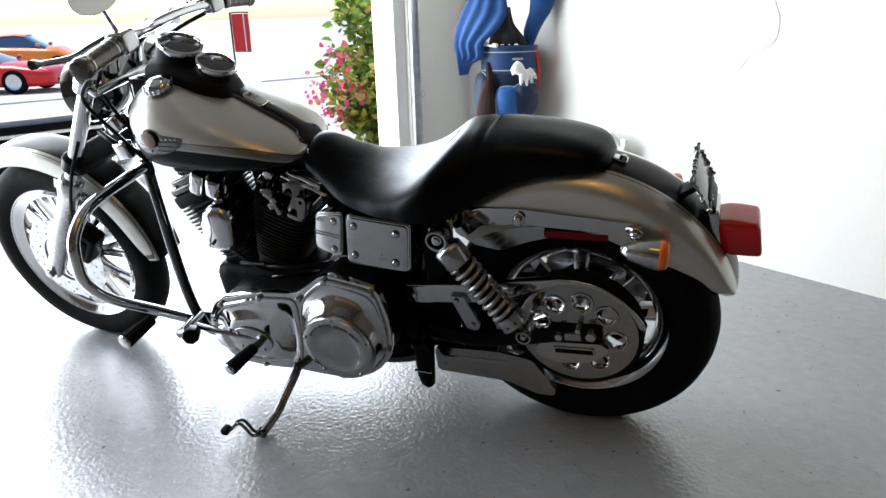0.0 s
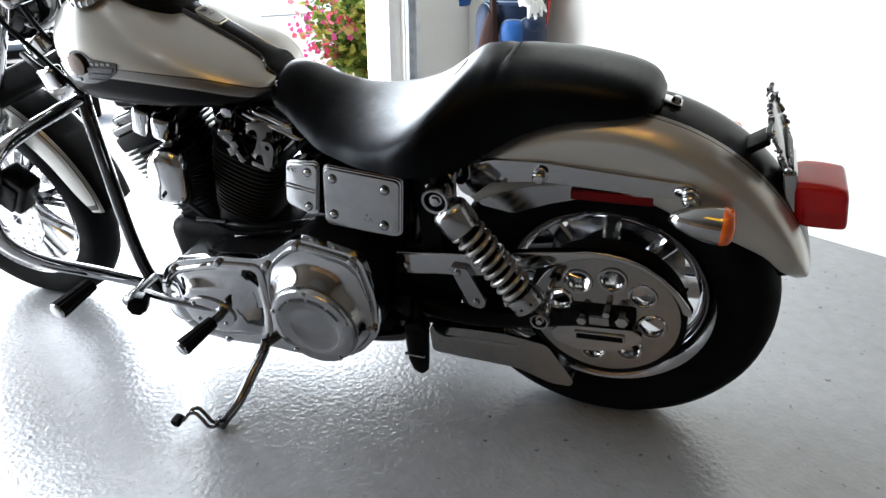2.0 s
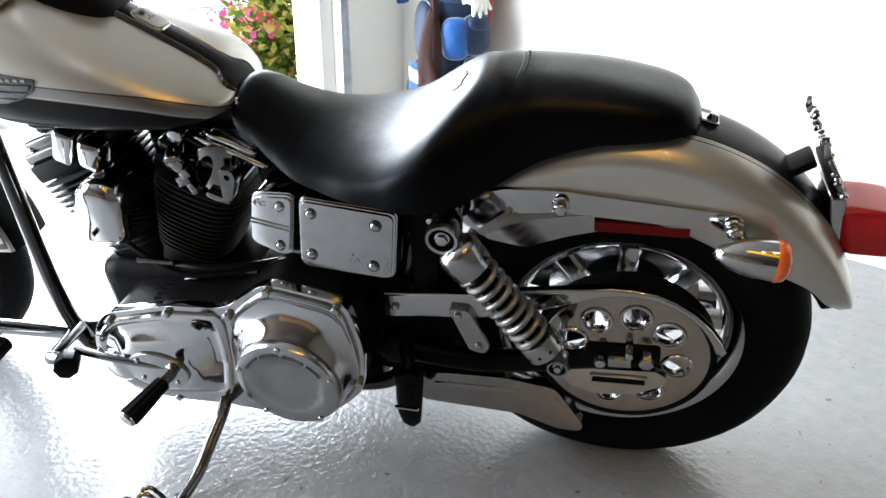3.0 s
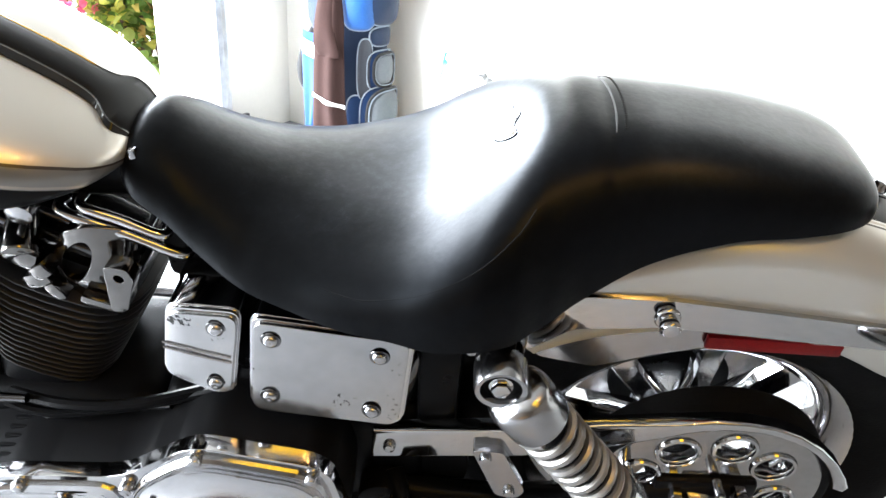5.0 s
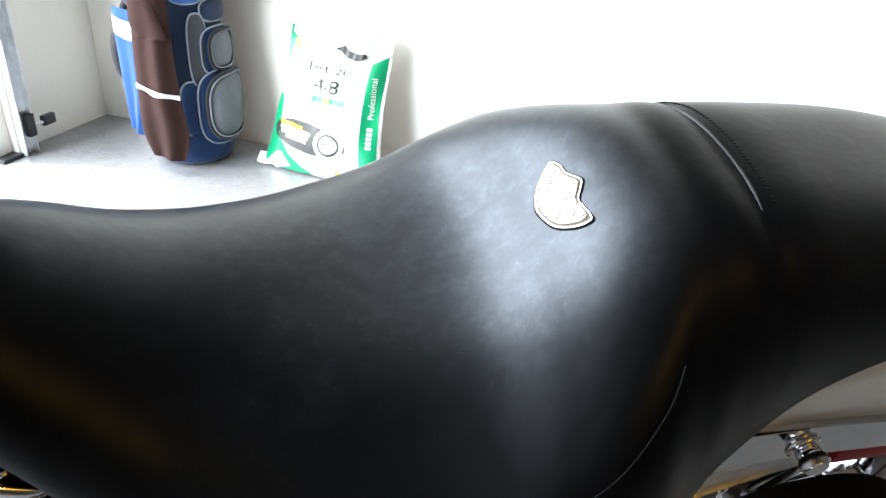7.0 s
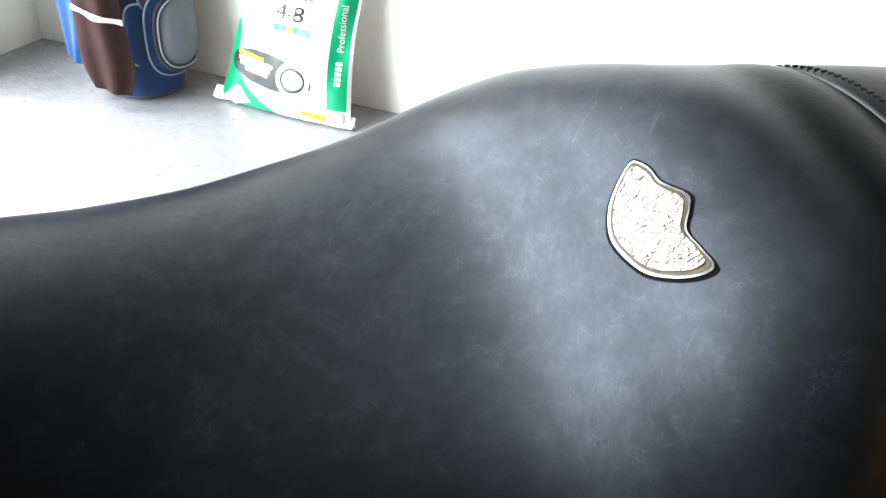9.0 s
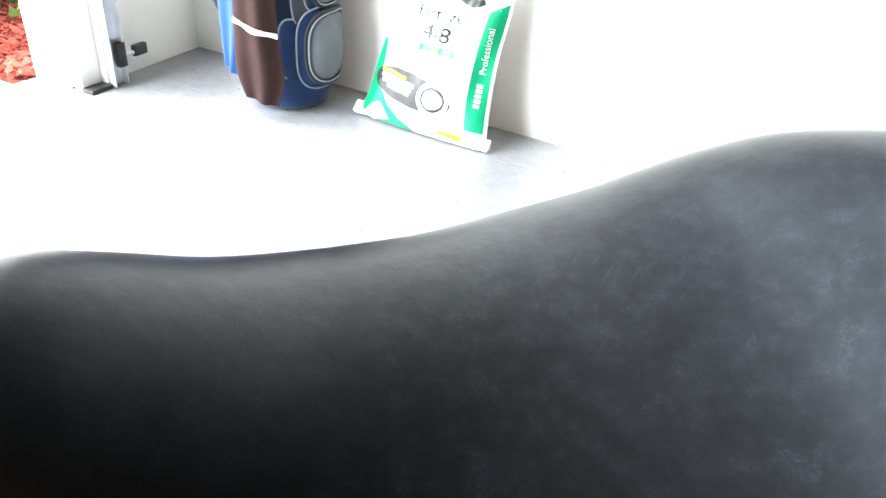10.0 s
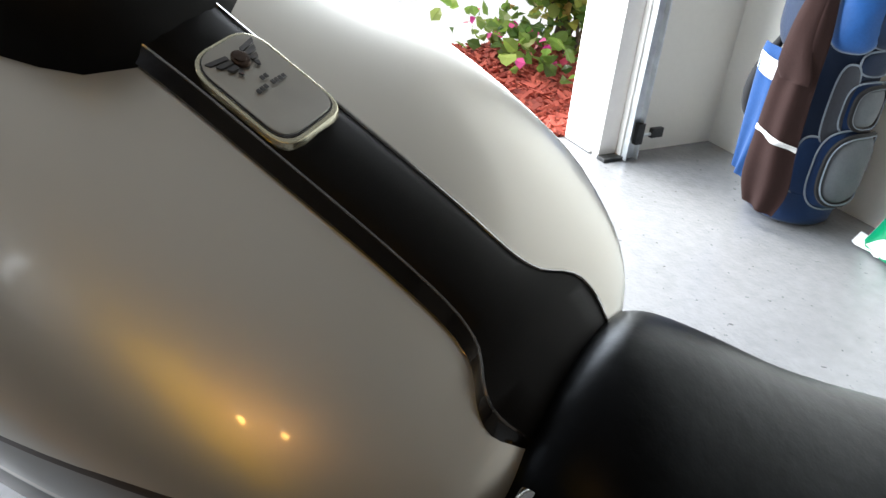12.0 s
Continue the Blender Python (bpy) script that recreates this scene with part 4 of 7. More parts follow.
def seat_top(x, y):
    _, zb, w = interp(SEAT, x)
    zt = interp(SEAT, bucket(x, y))[0]
    return zb + (zt - zb) * max(0.0, 1 - min(1, abs(y) / w) ** seat_n(x)) ** (1 / seat_n(x))


def seat_side_y(x, z):
    _, zb, w = interp(SEAT, x)
    zt = interp(SEAT, bucket(x, w * 0.9))[0]
    q = min(1, max(0, (z - zb) / (zt - zb)))
    return w * max(0.0, 1 - q ** seat_n(x)) ** (1 / seat_n(x)) * (1 + 0.05 * (1 - q ** 1.25) ** 2)


for s in (1,):
    b = bmesh.new()
    pts = []
    for x, z in [p.xy for p in smooth_path([(0.47, 0.695, 0), (0.43, 0.697, 0), (0.391, 0.709, 0), (0.356, 0.727, 0), (0.325, 0.747, 0), (0.288, 0.776, 0), (0.275, 0.790, 0)], 7)]:
        pts.append((x, s * (seat_side_y(x, z) + 0.0004), z))
    tube(b, pts, 0.0007, 6, smooth=False)
    part("seat_welt", b, RUBBER, seat)
b = bmesh.new()
pts = []
for k in range(41):
    y = -0.115 + 0.165 * k / 40
    x = 0.1975 + 1.4 * y * y
    pts.append((x, y, seat_top(x, y) - 0.0010))
tube(b, pts, lambda t: 0.0011 * min(1.0, 0.35 + 6 * min(t, 1 - t)), 8, smooth=False)
part("seat_piping", b, PIPE_VINYL, seat, "raised piping across the seat")
b = bmesh.new()
for k in range(46):
    y = -0.115 + 0.16 * k / 45
    x = 0.1885 + 1.4 * y * y
    rbox(b, (x, y, seat_top(x, y) - 0.0002), (0.0030, 0.0012, 0.0010), None, 0.0)
part("stitching", b, BLACK_METAL, seat)

b = bmesh.new()
rbox(b, (0.6670, 0.0590, 0.7670), (0.007, 0.009, 0.016), Matrix.Rotation(radians(8), 3, "Y"), 0.002, 2)
part("seat_clip", b, DARK_CHROME, seat, "small chrome clip at the nose")

# worn metal emblem set in the rise of the bucket
EMB = [(-1.00, 0.22), (-0.76, 0.45), (-0.48, 0.52), (-0.10, 0.88), (0.10, 0.76), (0.34, 0.50), (0.64, 0.56), (0.94, 0.62), (1.00, 0.40), (0.90, -0.06), (0.62, -0.62), (0.25, -0.90), (-0.12, -1.0),
       (-0.50, -0.78), (-0.75, -0.44), (-0.94, -0.06)]   # along the bike's width, towards its rear
ec = Vector((0.2995, -0.012))


def on_seat(u, v, w):
    # u across the seat, v towards the rear
    y = ec.y + u * 0.033
    x = ec.x - v * 0.0138
    e = 0.002
    nx = -(seat_top(x + e, y) - seat_top(x - e, y)) / (2 * e)
    ny = -(seat_top(x, y + e) - seat_top(x, y - e)) / (2 * e)
    nn = Vector((nx, ny, 1)).normalized()
    return Vector((x, y, seat_top(x, y))) + nn * w


b = bmesh.new()
ol = [tuple(p.xy) for p in smooth_path([(u, v, 0) for u, v in EMB], 4, loop=True)]
plate(b, ol, on_seat, -0.002, 0.0014, bev=0.0005)
emb = part("seat_emblem", b, CHROME_DULL, seat, "worn brass and chrome metal badge")
# larger dark plate paints the thin shadow round the badge
b = bmesh.new()
plate(b, [(u * 1.045, v * 1.08) for u, v in ol], on_seat, -0.002, 0.0005)
part("emblem_shadow", b, RUBBER, emb, "dark edge painted as the shadow round the badge")
WORN = mat("worn_brass", (0.46, 0.44, 0.39), 0.30, 1.0, noise_scale=160, vary=0.3, rough_vary=0.1)
TARNISH = mat("tarnished_brass", (0.045, 0.035, 0.022), 0.4, 0.6, noise_scale=220, vary=0.4, rough_vary=0.08)
wt = WORN.node_tree
tcw = wt.nodes.new("ShaderNodeTexCoord")
wv = wt.nodes.new("ShaderNodeTexWave")
wv.inputs["Scale"].default_value, wv.inputs["Distortion"].default_value, wv.inputs["Detail"].default_value, wv.inputs["Detail Scale"].default_value = 95, 9, 5, 1.8
wt.links.new(tcw.outputs["Object"], wv.inputs["Vector"])
wb = wt.nodes.new("ShaderNodeBump")
wv.bands_direction = "Y"
wb.inputs["Strength"].default_value, wb.inputs["Distance"].default_value = 0.7, 0.0014
wt.links.new(wv.outputs["Fac"], wb.inputs["Height"])
wt.links.new(wb.outputs[0], bsdf(WORN).inputs["Normal"])
b = bmesh.new()
plate(b, [(u * 0.955, v * 0.93) for u, v in ol], on_seat, 0.0008, 0.0017, bev=0.0)
part("emblem_groove", b, TARNISH, emb, "tarnished brown groove")
b = bmesh.new()
plate(b, [(u * 0.89 - 0.005, v * 0.84 - 0.015) for u, v in ol], on_seat, 0.001, 0.0024, bev=0.0005)
part("emblem_relief", b, WORN, emb, "worn pale brass relief")

# rear fender
FC = (0.017, 0.0, 0.381)
b = bmesh.new()
fender_skin(b, FC, [(40, 0.372, 0.30, 1.0), (70, 0.382, 0.262, 1.0), (100, 0.386, 0.250, 1.0), (125, 0.386, 0.252, 1.0), (136, 0.386, 0.268, 1.0), (147, 0.386, 0.300, 1.0), (154, 0.386, 0.326, 0.99), (161, 0.386, 0.343, 0.93), (165, 0.385, 0.360, 0.78)],
            0.107, (40, 165, 54), round_n=2.3)
rf = part("rear_fender", b, FENDER_PAINT, bike, "silver rear fender with a black middle stripe", sharp=60)
b = bmesh.new()
fender_skin(b, FC, [(60, 0.362, 0.25, 0.96), (100, 0.364, 0.245, 0.96), (163, 0.366, 0.335, 0.90)], 0.101, (60, 163, 30), thick=0.003)
part("inner_fender", b, BLACK_METAL, rf)

for s in (1, -1):
    def fl(x, z, y, s=s):
        return Vector((x, y * s, z))
    b = bmesh.new()
    plate(b, rounded([(0.284, 0.622), (0.268, 0.653), (0.208, 0.672), (0.118, 0.675), (-0.145, 0.657), (-0.154, 0.642), (-0.138, 0.626), (0.118, 0.636), (0.212, 0.624), (0.255, 0.586), (0.276, 0.598)], 0.008, 3),
          fl, 0.100, 0.113, bev=0.005)
    strut = part("fender_strut", b, CHROME, bike, "chrome fender strut")
    b = bmesh.new()
    plate(b, rounded([(0.256, 0.620), (0.20, 0.640), (0.06, 0.637), (-0.10, 0.632), (-0.10, 0.608), (0.03, 0.606), (0.105, 0.582), (0.175, 0.551), (0.244, 0.562)], 0.010, 3), fl, 0.088, 0.099, bev=0.003)
    part("strut_cover", b, CHROME_DULL, strut)
    for x, z in ((0.119, 0.651), (-0.138, 0.636)):
        b = bmesh.new()
        cyl(b, (x, 0.112 * s, z), (x, 0.117 * s, z), 0.014, 0.013, 20, 0.002)
        cyl(b, (x, 0.116 * s, z), (x, 0.124 * s, z), 0.0095, 0.0095, 20, 0.001)
        bolt_ = part("strut_bolt", b, CHROME, strut, "chrome docking bolt")
        b = bmesh.new()
        cyl(b, (x, 0.123 * s, z), (x, 0.127 * s, z), 0.0105, 0.0105, 20, 0.001)
        part("rubber_ring", b, RUBBER, bolt_)
        b = bmesh.new()
        cyl(b, (x, 0.127 * s, z), (x, 0.133 * s, z), 0.0115, 0.009, 20, 0.002)
        part("bolt_cap", b, CHROME, bolt_)
    b = bmesh.new()
    rbox(b, (-0.007, 0.1035 * s, 0.613), (0.146, 0.008, 0.019), Matrix.Rotation(radians(1), 3, "Y"), 0.003)
    part("reflector", b, RED_REFLECTOR, strut, "long red side reflector")
    # bullet turn signal
    b = bmesh.new()
    lathe(b, [(0.0015, -0.076), (0.010, -0.071), (0.019, -0.056), (0.026, -0.037), (0.0305, -0.016), (0.032, 0.0), (0.0325, 0.008)], (-0.184, 0.156 * s, 0.615), (-1, 0, -0.05), 36)
    sig = part("turn_signal", b, CHROME, bike, "chrome bullet turn signal with amber lens")
    b = bmesh.new()
    lathe(b, [(0.0325, 0.008), (0.033, 0.012), (0.031, 0.022), (0.026, 0.027), (0.014, 0.030), (0.001, 0.031)], (-0.184, 0.156 * s, 0.615), (-1, 0, -0.05), 36, caps=(True, False))
    part("signal_lens", b, AMBER, sig, "amber plastic lens")
    b = bmesh.new()
    cyl(b, (-0.146, 0.098 * s, 0.622), (-0.156, 0.146 * s, 0.617), 0.010, 0.011, 16, 0.002)
    part("signal_stalk", b, CHROME, sig)
    # shock absorber
    T, B = Vector((0.290, 0.189 * s, 0.629)), Vector((0.103, 0.187 * s, 0.380))
    d = (B - T).normalized()
    ln = (B - T).length
    b = bmesh.new()
    lathe(b, [(0.012, 0.020), (0.028, 0.024), (0.034, 0.030), (0.0355, 0.036), (0.0355, 0.070), (0.0335, 0.074), (0.0335, 0.077), (0.024, 0.081)], T, d, 36)
    shock = part("shock_absorber", b, CHROME_DULL, bike, "chrome shock absorber with grey coil spring")
    b = bmesh.new()
    lathe(b, [(0.022, ln - 0.072), (0.033, ln - 0.068), (0.0345, ln - 0.063), (0.0345, ln - 0.036), (0.031, ln - 0.033), (0.012, ln - 0.030)], T, d, 36)
    lo = part("lower_cover", b, CHROME_DULL, shock, "chrome lower spring cover")
    _, u, v = frame_of(d)
    for k in range(10):
        b = bmesh.new()
        a = 2 * math.pi * k / 10
        o = T + d * (ln - 0.048) + (u * math.cos(a) + v * math.sin(a)) * 0.0335
        cyl(b, o, o + (u * math.cos(a) + v * math.sin(a)) * 0.0016, 0.0030, 0.0030, 10)
        part("slot", b, BLACK_METAL, lo)
    b = bmesh.new()
    cyl(b, T + d * 0.08, T + d * (ln - 0.08), 0.019, seg=16)
    part("damper_rod", b, BLACK_METAL, shock)
    b = bmesh.new()
    turns = 8.5
    L0, L1 = 0.080, ln - 0.069
    tube(b, [T + d * (L0 + (L1 - L0) * k / 170) + (u * math.cos(2 * math.pi * turns * k / 170) + v * math.sin(2 * math.pi * turns * k / 170)) * 0.0290 for k in range(171)], 0.0052, 8, smooth=False)
    part("coil_spring", b, SPRING, shock, "grey steel coil spring")
    for P, r_ in ((T, 0.027), (B, 0.019)):
        b = bmesh.new()
        lathe(b, [(r_ * 0.70, 0.010), (r_ * 0.76, 0.017), (r_ * 0.93, 0.018), (r_, 0.012), (r_, -0.014), (r_ * 0.9, -0.018), (r_ * 0.70, -0.018)], P, (0, s, 0), 32, closed=True)
        eye = part("shock_eye", b, CHROME_DULL, shock)
        b = bmesh.new()
        cyl(b, P - Vector((0, 0.016 * s, 0)), P + Vector((0, 0.008 * s, 0)), r_ * 0.74, seg=24)
        part("bushing", b, RUBBER, eye, "black rubber bushing")
        b = bmesh.new()
        cyl(b, P - Vector((0, 0.09 * s, 0)), P + Vector((0, 0.012 * s, 0)), r_ * 0.46, seg=16, bev=0.001)
        cyl(b, P + Vector((0, 0.011 * s, 0)), P + Vector((0, 0.019 * s, 0)), r_ * 0.36, seg=6, bev=0.0015)
        part("shock_bolt", b, CHROME, eye, "chrome hexagon bolt")
    b = bmesh.new()
    rbox(b, (0.295, 0.148 * s, 0.632), (0.038, 0.034, 0.070), None, 0.006, 2)
    mount = part("shock_mount", b, BLACK_METAL, shock, "black upper shock mount")
    b = bmesh.new()
    plate(b, rounded([(0.2745, 0.600), (0.2690, 0.603), (0.2660, 0.662), (0.2760, 0.664)], 0.002, 2), side, 0.150 * s, 0.163 * s, bev=0.001)
    part("mount_edge", b, CHROME, mount)
    b = bmesh.new()
    cyl(b, (0.319, 0.140 * s, 0.629), (0.319, 0.160 * s, 0.629), 0.008, 0.007, 14, 0.002)
    part("mount_nut", b, CHROME, mount)

# tail lamp and plate bracket
b = bmesh.new()
rings = []
for x, zt_, zb_, w in ((-0.296, 0.630, 0.566, 0.042), (-0.300, 0.637, 0.560, 0.047), (-0.318, 0.641, 0.556, 0.050), (-0.340, 0.641, 0.556, 0.050), (-0.360, 0.639, 0.556, 0.050), (-0.374, 0.637, 0.557, 0.0495), (-0.379, 0.634, 0.559, 0.0475), (-0.3815, 0.626, 0.565, 0.043)):
    zc, hz = (zt_ + zb_) / 2, (zt_ - zb_) / 2
    ring = []
    for k in range(48):
        c, s_ = math.cos(2 * math.pi * k / 48), math.sin(2 * math.pi * k / 48)
        z = zc + hz * math.copysign(abs(s_) ** 0.24, s_)
        ring.append(Vector((x - 0.15 * (0.65 - z), w * math.copysign(abs(c) ** 0.24, c), z)))
    rings.append(ring)
skin(b, rings)
tail = part("tail_light", b, RED_LENS, bike, "red square tail light on a chrome base", sharp=50)
b = bmesh.new()
rbox(b, (-0.297, 0, 0.612), (0.026, 0.092, 0.100), Matrix.Rotation(radians(10), 3, "Y"), 0.008, 3)
part("lamp_base", b, CHROME, tail)
b = bmesh.new()
pm = Matrix.Rotation(radians(27), 3, "Y")
rbox(b, (-0.262, 0, 0.722), (0.004, 0.160, 0.066), pm, 0.0015)
pl = part("plate_bracket", b, STAND_CHROME, bike, "licence plate holder with a chrome chain edge")
b = bmesh.new()
for k in range(44):
    t = k / 44 * 4
    q = t % 1
    y, z = ((-0.085 + 0.170 * q, 0.038), (0.085, 0.038 - 0.076 * q), (0.085 - 0.170 * q, -0.038), (-0.085, -0.038 + 0.076 * q))[int(t)]
    c = Vector((-0.262, 0, 0.722)) + pm @ Vector((0.0, y, z))
    rm = Matrix.Rotation(random.uniform(0, 3.1), 3, "X") @ Matrix.Rotation(random.uniform(-0.9, 0.9), 3, "Z")
    rbox(b, c + Vector((random.uniform(-0.003, 0.003), random.uniform(-0.002, 0.002), random.uniform(-0.002, 0.002))), (random.uniform(0.006, 0.012), random.uniform(0.007, 0.014), random.uniform(0.005, 0.008)), pm @ rm, 0.003)
part("chain_edge", b, DARK_CHROME, pl, "chrome chain edging")
b = bmesh.new()
rbox(b, (-0.230, 0.000, 0.690), (0.050, 0.05, 0.014), Matrix.Rotation(radians(35), 3, "Y"), 0.004)
rbox(b, (-0.279, 0.000, 0.680), (0.02, 0.11, 0.035), pm, 0.006)
part("bracket_arm", b, BLACK_METAL, pl)
# seat mounting tab behind the seat
b = bmesh.new()
rbox(b, (-0.088, 0, 0.7565), (0.034, 0.026, 0.005), Matrix.Rotation(radians(-16), 3, "Y"), 0.002)
tab = part("seat_tab", b, CHROME, bike, "chrome seat mounting tab")
b = bmesh.new()
cyl(b, (-0.094, 0.004, 0.755), (-0.0965, 0.004, 0.767), 0.0095, 0.0075, 16, 0.003)
part("seat_bolt", b, CHROME, tab)

# swing arm, belt guard, pulley
b = bmesh.new()
for s in (1, -1):
    tube(b, [(0.424, 0.120 * s, 0.304), (0.254, 0.118 * s, 0.289), (0.054, 0.114 * s, 0.329), (-0.036, 0.114 * s, 0.351)], 0.022, 14)
cyl(b, (0.414, -0.144, 0.306), (0.414, 0.144, 0.306), 0.03, seg=20, bev=0.004)
part("swing_arm", b, BLACK_METAL, bike, "black swing arm")
b = bmesh.new()
plate(b, rounded([(0.376, 0.236), (0.374, 0.160), (0.30, 0.158), (0.174, 0.156), (0.10, 0.128), (0.056, 0.130), (0.050, 0.147), (0.108, 0.240), (0.20, 0.252), (0.30, 0.246)], 0.014, 4), side, 0.098, 0.122, bev=0.007)
sc = part("swing_arm_cover", b, GUARD_CHROME, bike, "chrome lower belt guard")
b = bmesh.new()
rbox(b, (0.26, 0.122, 0.217), (0.17, 0.004, 0.010), Matrix.Rotation(radians(3), 3, "Y"), 0.002)
part("guard_rib", b, CHROME_DULL, sc)
b = bmesh.new()
cxp, czp = -0.006, 0.343
hol = [circle(cxp + 0.094 * math.cos(radians(a)), czp + 0.094 * math.sin(radians(a)), 0.0235, 20) for a in (16, 56, 98, 139, 186, 236, 281)]
plate(b, circle(cxp, czp, 0.147, 72), side, 0.100, 0.115, holes=hol, bev=0.004)
pulley = part("belt_pulley", b, GUARD_CHROME, rear, "chrome rear belt pulley with round holes")
for a in (16, 56, 98, 139, 186, 236, 281):
    b = bmesh.new()
    c = (cxp + 0.094 * math.cos(radians(a)), 0.103, czp + 0.094 * math.sin(radians(a)))
    lathe(b, [(0.0240, 0.016), (0.0275, 0.0155), (0.0290, 0.013), (0.0240, 0.001)], c, (0, 1, 0), 24, caps=(False, False))
    part("hole_rim", b, CHROME, pulley)
b = bmesh.new()
lathe(b, [(0.151, -0.03), (0.157, -0.028), (0.157, 0.016), (0.151, 0.018), (0.145, 0.016)], (cxp, 0.098, czp), (0, 1, 0), 72, caps=(False, False))
part("drive_belt", b, RUBBER, pulley, "black toothed drive belt")
b = bmesh.new()
rbox(b, (-0.004, 0.116, 0.352), (0.130, 0.014, 0.036), Matrix.Rotation(radians(4), 3, "Y"), 0.005)
axle = part("axle_block", b, BLACK_METAL, bike, "black axle block with chrome adjuster hardware")
b = bmesh.new()
plate(b, rounded([(0.098, 0.292), (0.078, 0.317), (-0.064, 0.331), (-0.086, 0.317), (-0.078, 0.298), (-0.035, 0.268), (0.040, 0.256), (0.086, 0.272)], 0.009, 4), side, 0.118, 0.133, bev=0.005)
tray = part("axle_cover", b, CHROME, axle, "chrome axle cover plate")
tilt = Matrix.Rotation(radians(4), 3, "Y")
b = bmesh.new()
for z_ in (0.3105, 0.2935):
    rbox(b, (-0.002, 0.1345, z_), (0.096, 0.006, 0.004), tilt, 0.0016)
for x_ in (0.046, -0.050):
    rbox(b, (x_, 0.1345, 0.302 - 0.07 * x_), (0.004, 0.006, 0.018), tilt, 0.0016)
part("cover_rib", b, CHROME, tray)
b = bmesh.new()
rbox(b, (-0.002, 0.1332, 0.302), (0.090, 0.0012, 0.012), tilt, 0.0)
part("cover_slot", b, BLACK_METAL, tray)
b = bmesh.new()
rbox(b, (0.0, 0.128, 0.346), (0.040, 0.022, 0.020), tilt, 0.003)
part("adjuster_block", b, CHROME_DULL, axle)
for x_, z_, r_, seg_ in ((0.033, 0.347, 0.010, 6), (-0.044, 0.359, 0.013, 6), (-0.014, 0.372, 0.007, 10)):
    b = bmesh.new()
    cyl(b, (x_, 0.120, z_), (x_, 0.148, z_), r_, seg=seg_, bev=0.002)
    part("axle_nut", b, CHROME, axle)
b = bmesh.new()
outer = [(0.424, 0.440), (0.272, 0.462), (0.150, 0.482), (0.071, 0.498), (0.030, 0.505), (-0.008, 0.507), (-0.044, 0.502), (-0.076, 0.490), (-0.110, 0.468), (-0.139, 0.440), (-0.160, 0.412), (-0.170, 0.394), (-0.166, 0.384)]
inner = [(cxp + 0.154 * math.cos(radians(a)), czp + 0.150 * math.sin(radians(a))) for a in range(162, 56, -8)] + [(0.15, 0.438), (0.24, 0.410), (0.428, 0.384)]
plate(b, outer + inner, side, 0.114, 0.132, bev=0.005)
part("belt_guard", b, CHROME, bike, "long chrome upper belt guard")
b = bmesh.new()
plate(b, rounded([(0.304, 0.432), (0.266, 0.432), (0.229, 0.350), (0.239, 0.332), (0.266, 0.337)], 0.008, 3), side, 0.132, 0.143, bev=0.003)
part("guard_bracket", b, CHROME_DULL, bike)
bolts("bolt", [(0.250, 0.142, 0.350), (0.286, 0.142, 0.420), (0.404, 0.131, 0.414)], (0, 1, 0), 0.008, 0.008, bike)

# frame
b = bmesh.new()
tube(b, [(1.219, 0.042, 0.715), (1.204, 0.066, 0.616), (1.169, 0.114, 0.349), (1.149, 0.120, 0.220), (1.094, 0.120, 0.174), (0.804, 0.120, 0.164), (0.484, 0.120, 0.184), (0.410, 0.095, 0.239), (0.395, 0.080, 0.420), (0.350, 0.082, 0.580), (0.204, 0.084, 0.662), (-0.046, 0.060, 0.680)], 0.0165, 14)
tube(b, [(1.219, -0.042, 0.715), (1.204, -0.066, 0.616), (1.169, -0.114, 0.349), (1.149, -0.120, 0.220), (1.094, -0.120, 0.174), (0.804, -0.120, 0.164), (0.484, -0.120, 0.184), (0.410, -0.095, 0.239), (0.395, -0.080, 0.420), (0.350, -0.082, 0.580), (0.204, -0.084, 0.662), (-0.046, -0.060, 0.680)], 0.0165, 14)
tube(b, [(1.234, 0.000, 0.852), (1.054, 0.000, 0.767), (0.704, 0.000, 0.717), (0.404, 0.000, 0.632)], 0.03, 14)
cyl(b, (1.204, 0.000, 0.732), (1.174, 0.000, 0.942), 0.034, seg=24, bev=0.004)
part("frame", b, BLACK_GLOSS, bike, "black tubular steel frame")

def peg_body(owner, name, p0, p1, r):
    """A tapered rubber peg with lengthwise grooves and a chrome end."""
    ax = (p1 - p0).normalized()
    e1 = ax.cross(Vector((0, 0, 1))).normalized()
    e2 = ax.cross(e1)
    b = bmesh.new()
    rings = []
    for t_, f_ in ((0.0, 0.62), (0.03, 0.80), (0.5, 0.95), (0.97, 1.08), (1.0, 0.95)):
        rings.append([p0.lerp(p1, t_) + (e1 * math.cos(q) + e2 * math.sin(q)) * r * f_ * (0.90 if k % 3 == 2 else 1.0) for k, q in enumerate([2 * math.pi * k / 30 for k in range(30)])])
    skin(b, rings)
    pg = part(name, b, RUBBER, owner, "tapered black rubber foot peg")
    b = bmesh.new()
    cyl(b, p1 - ax * 0.001, p1 + ax * 0.006, r * 0.98, r * 0.90, 24, 0.002)
    part("peg_cap", b, CHROME_DULL, pg)


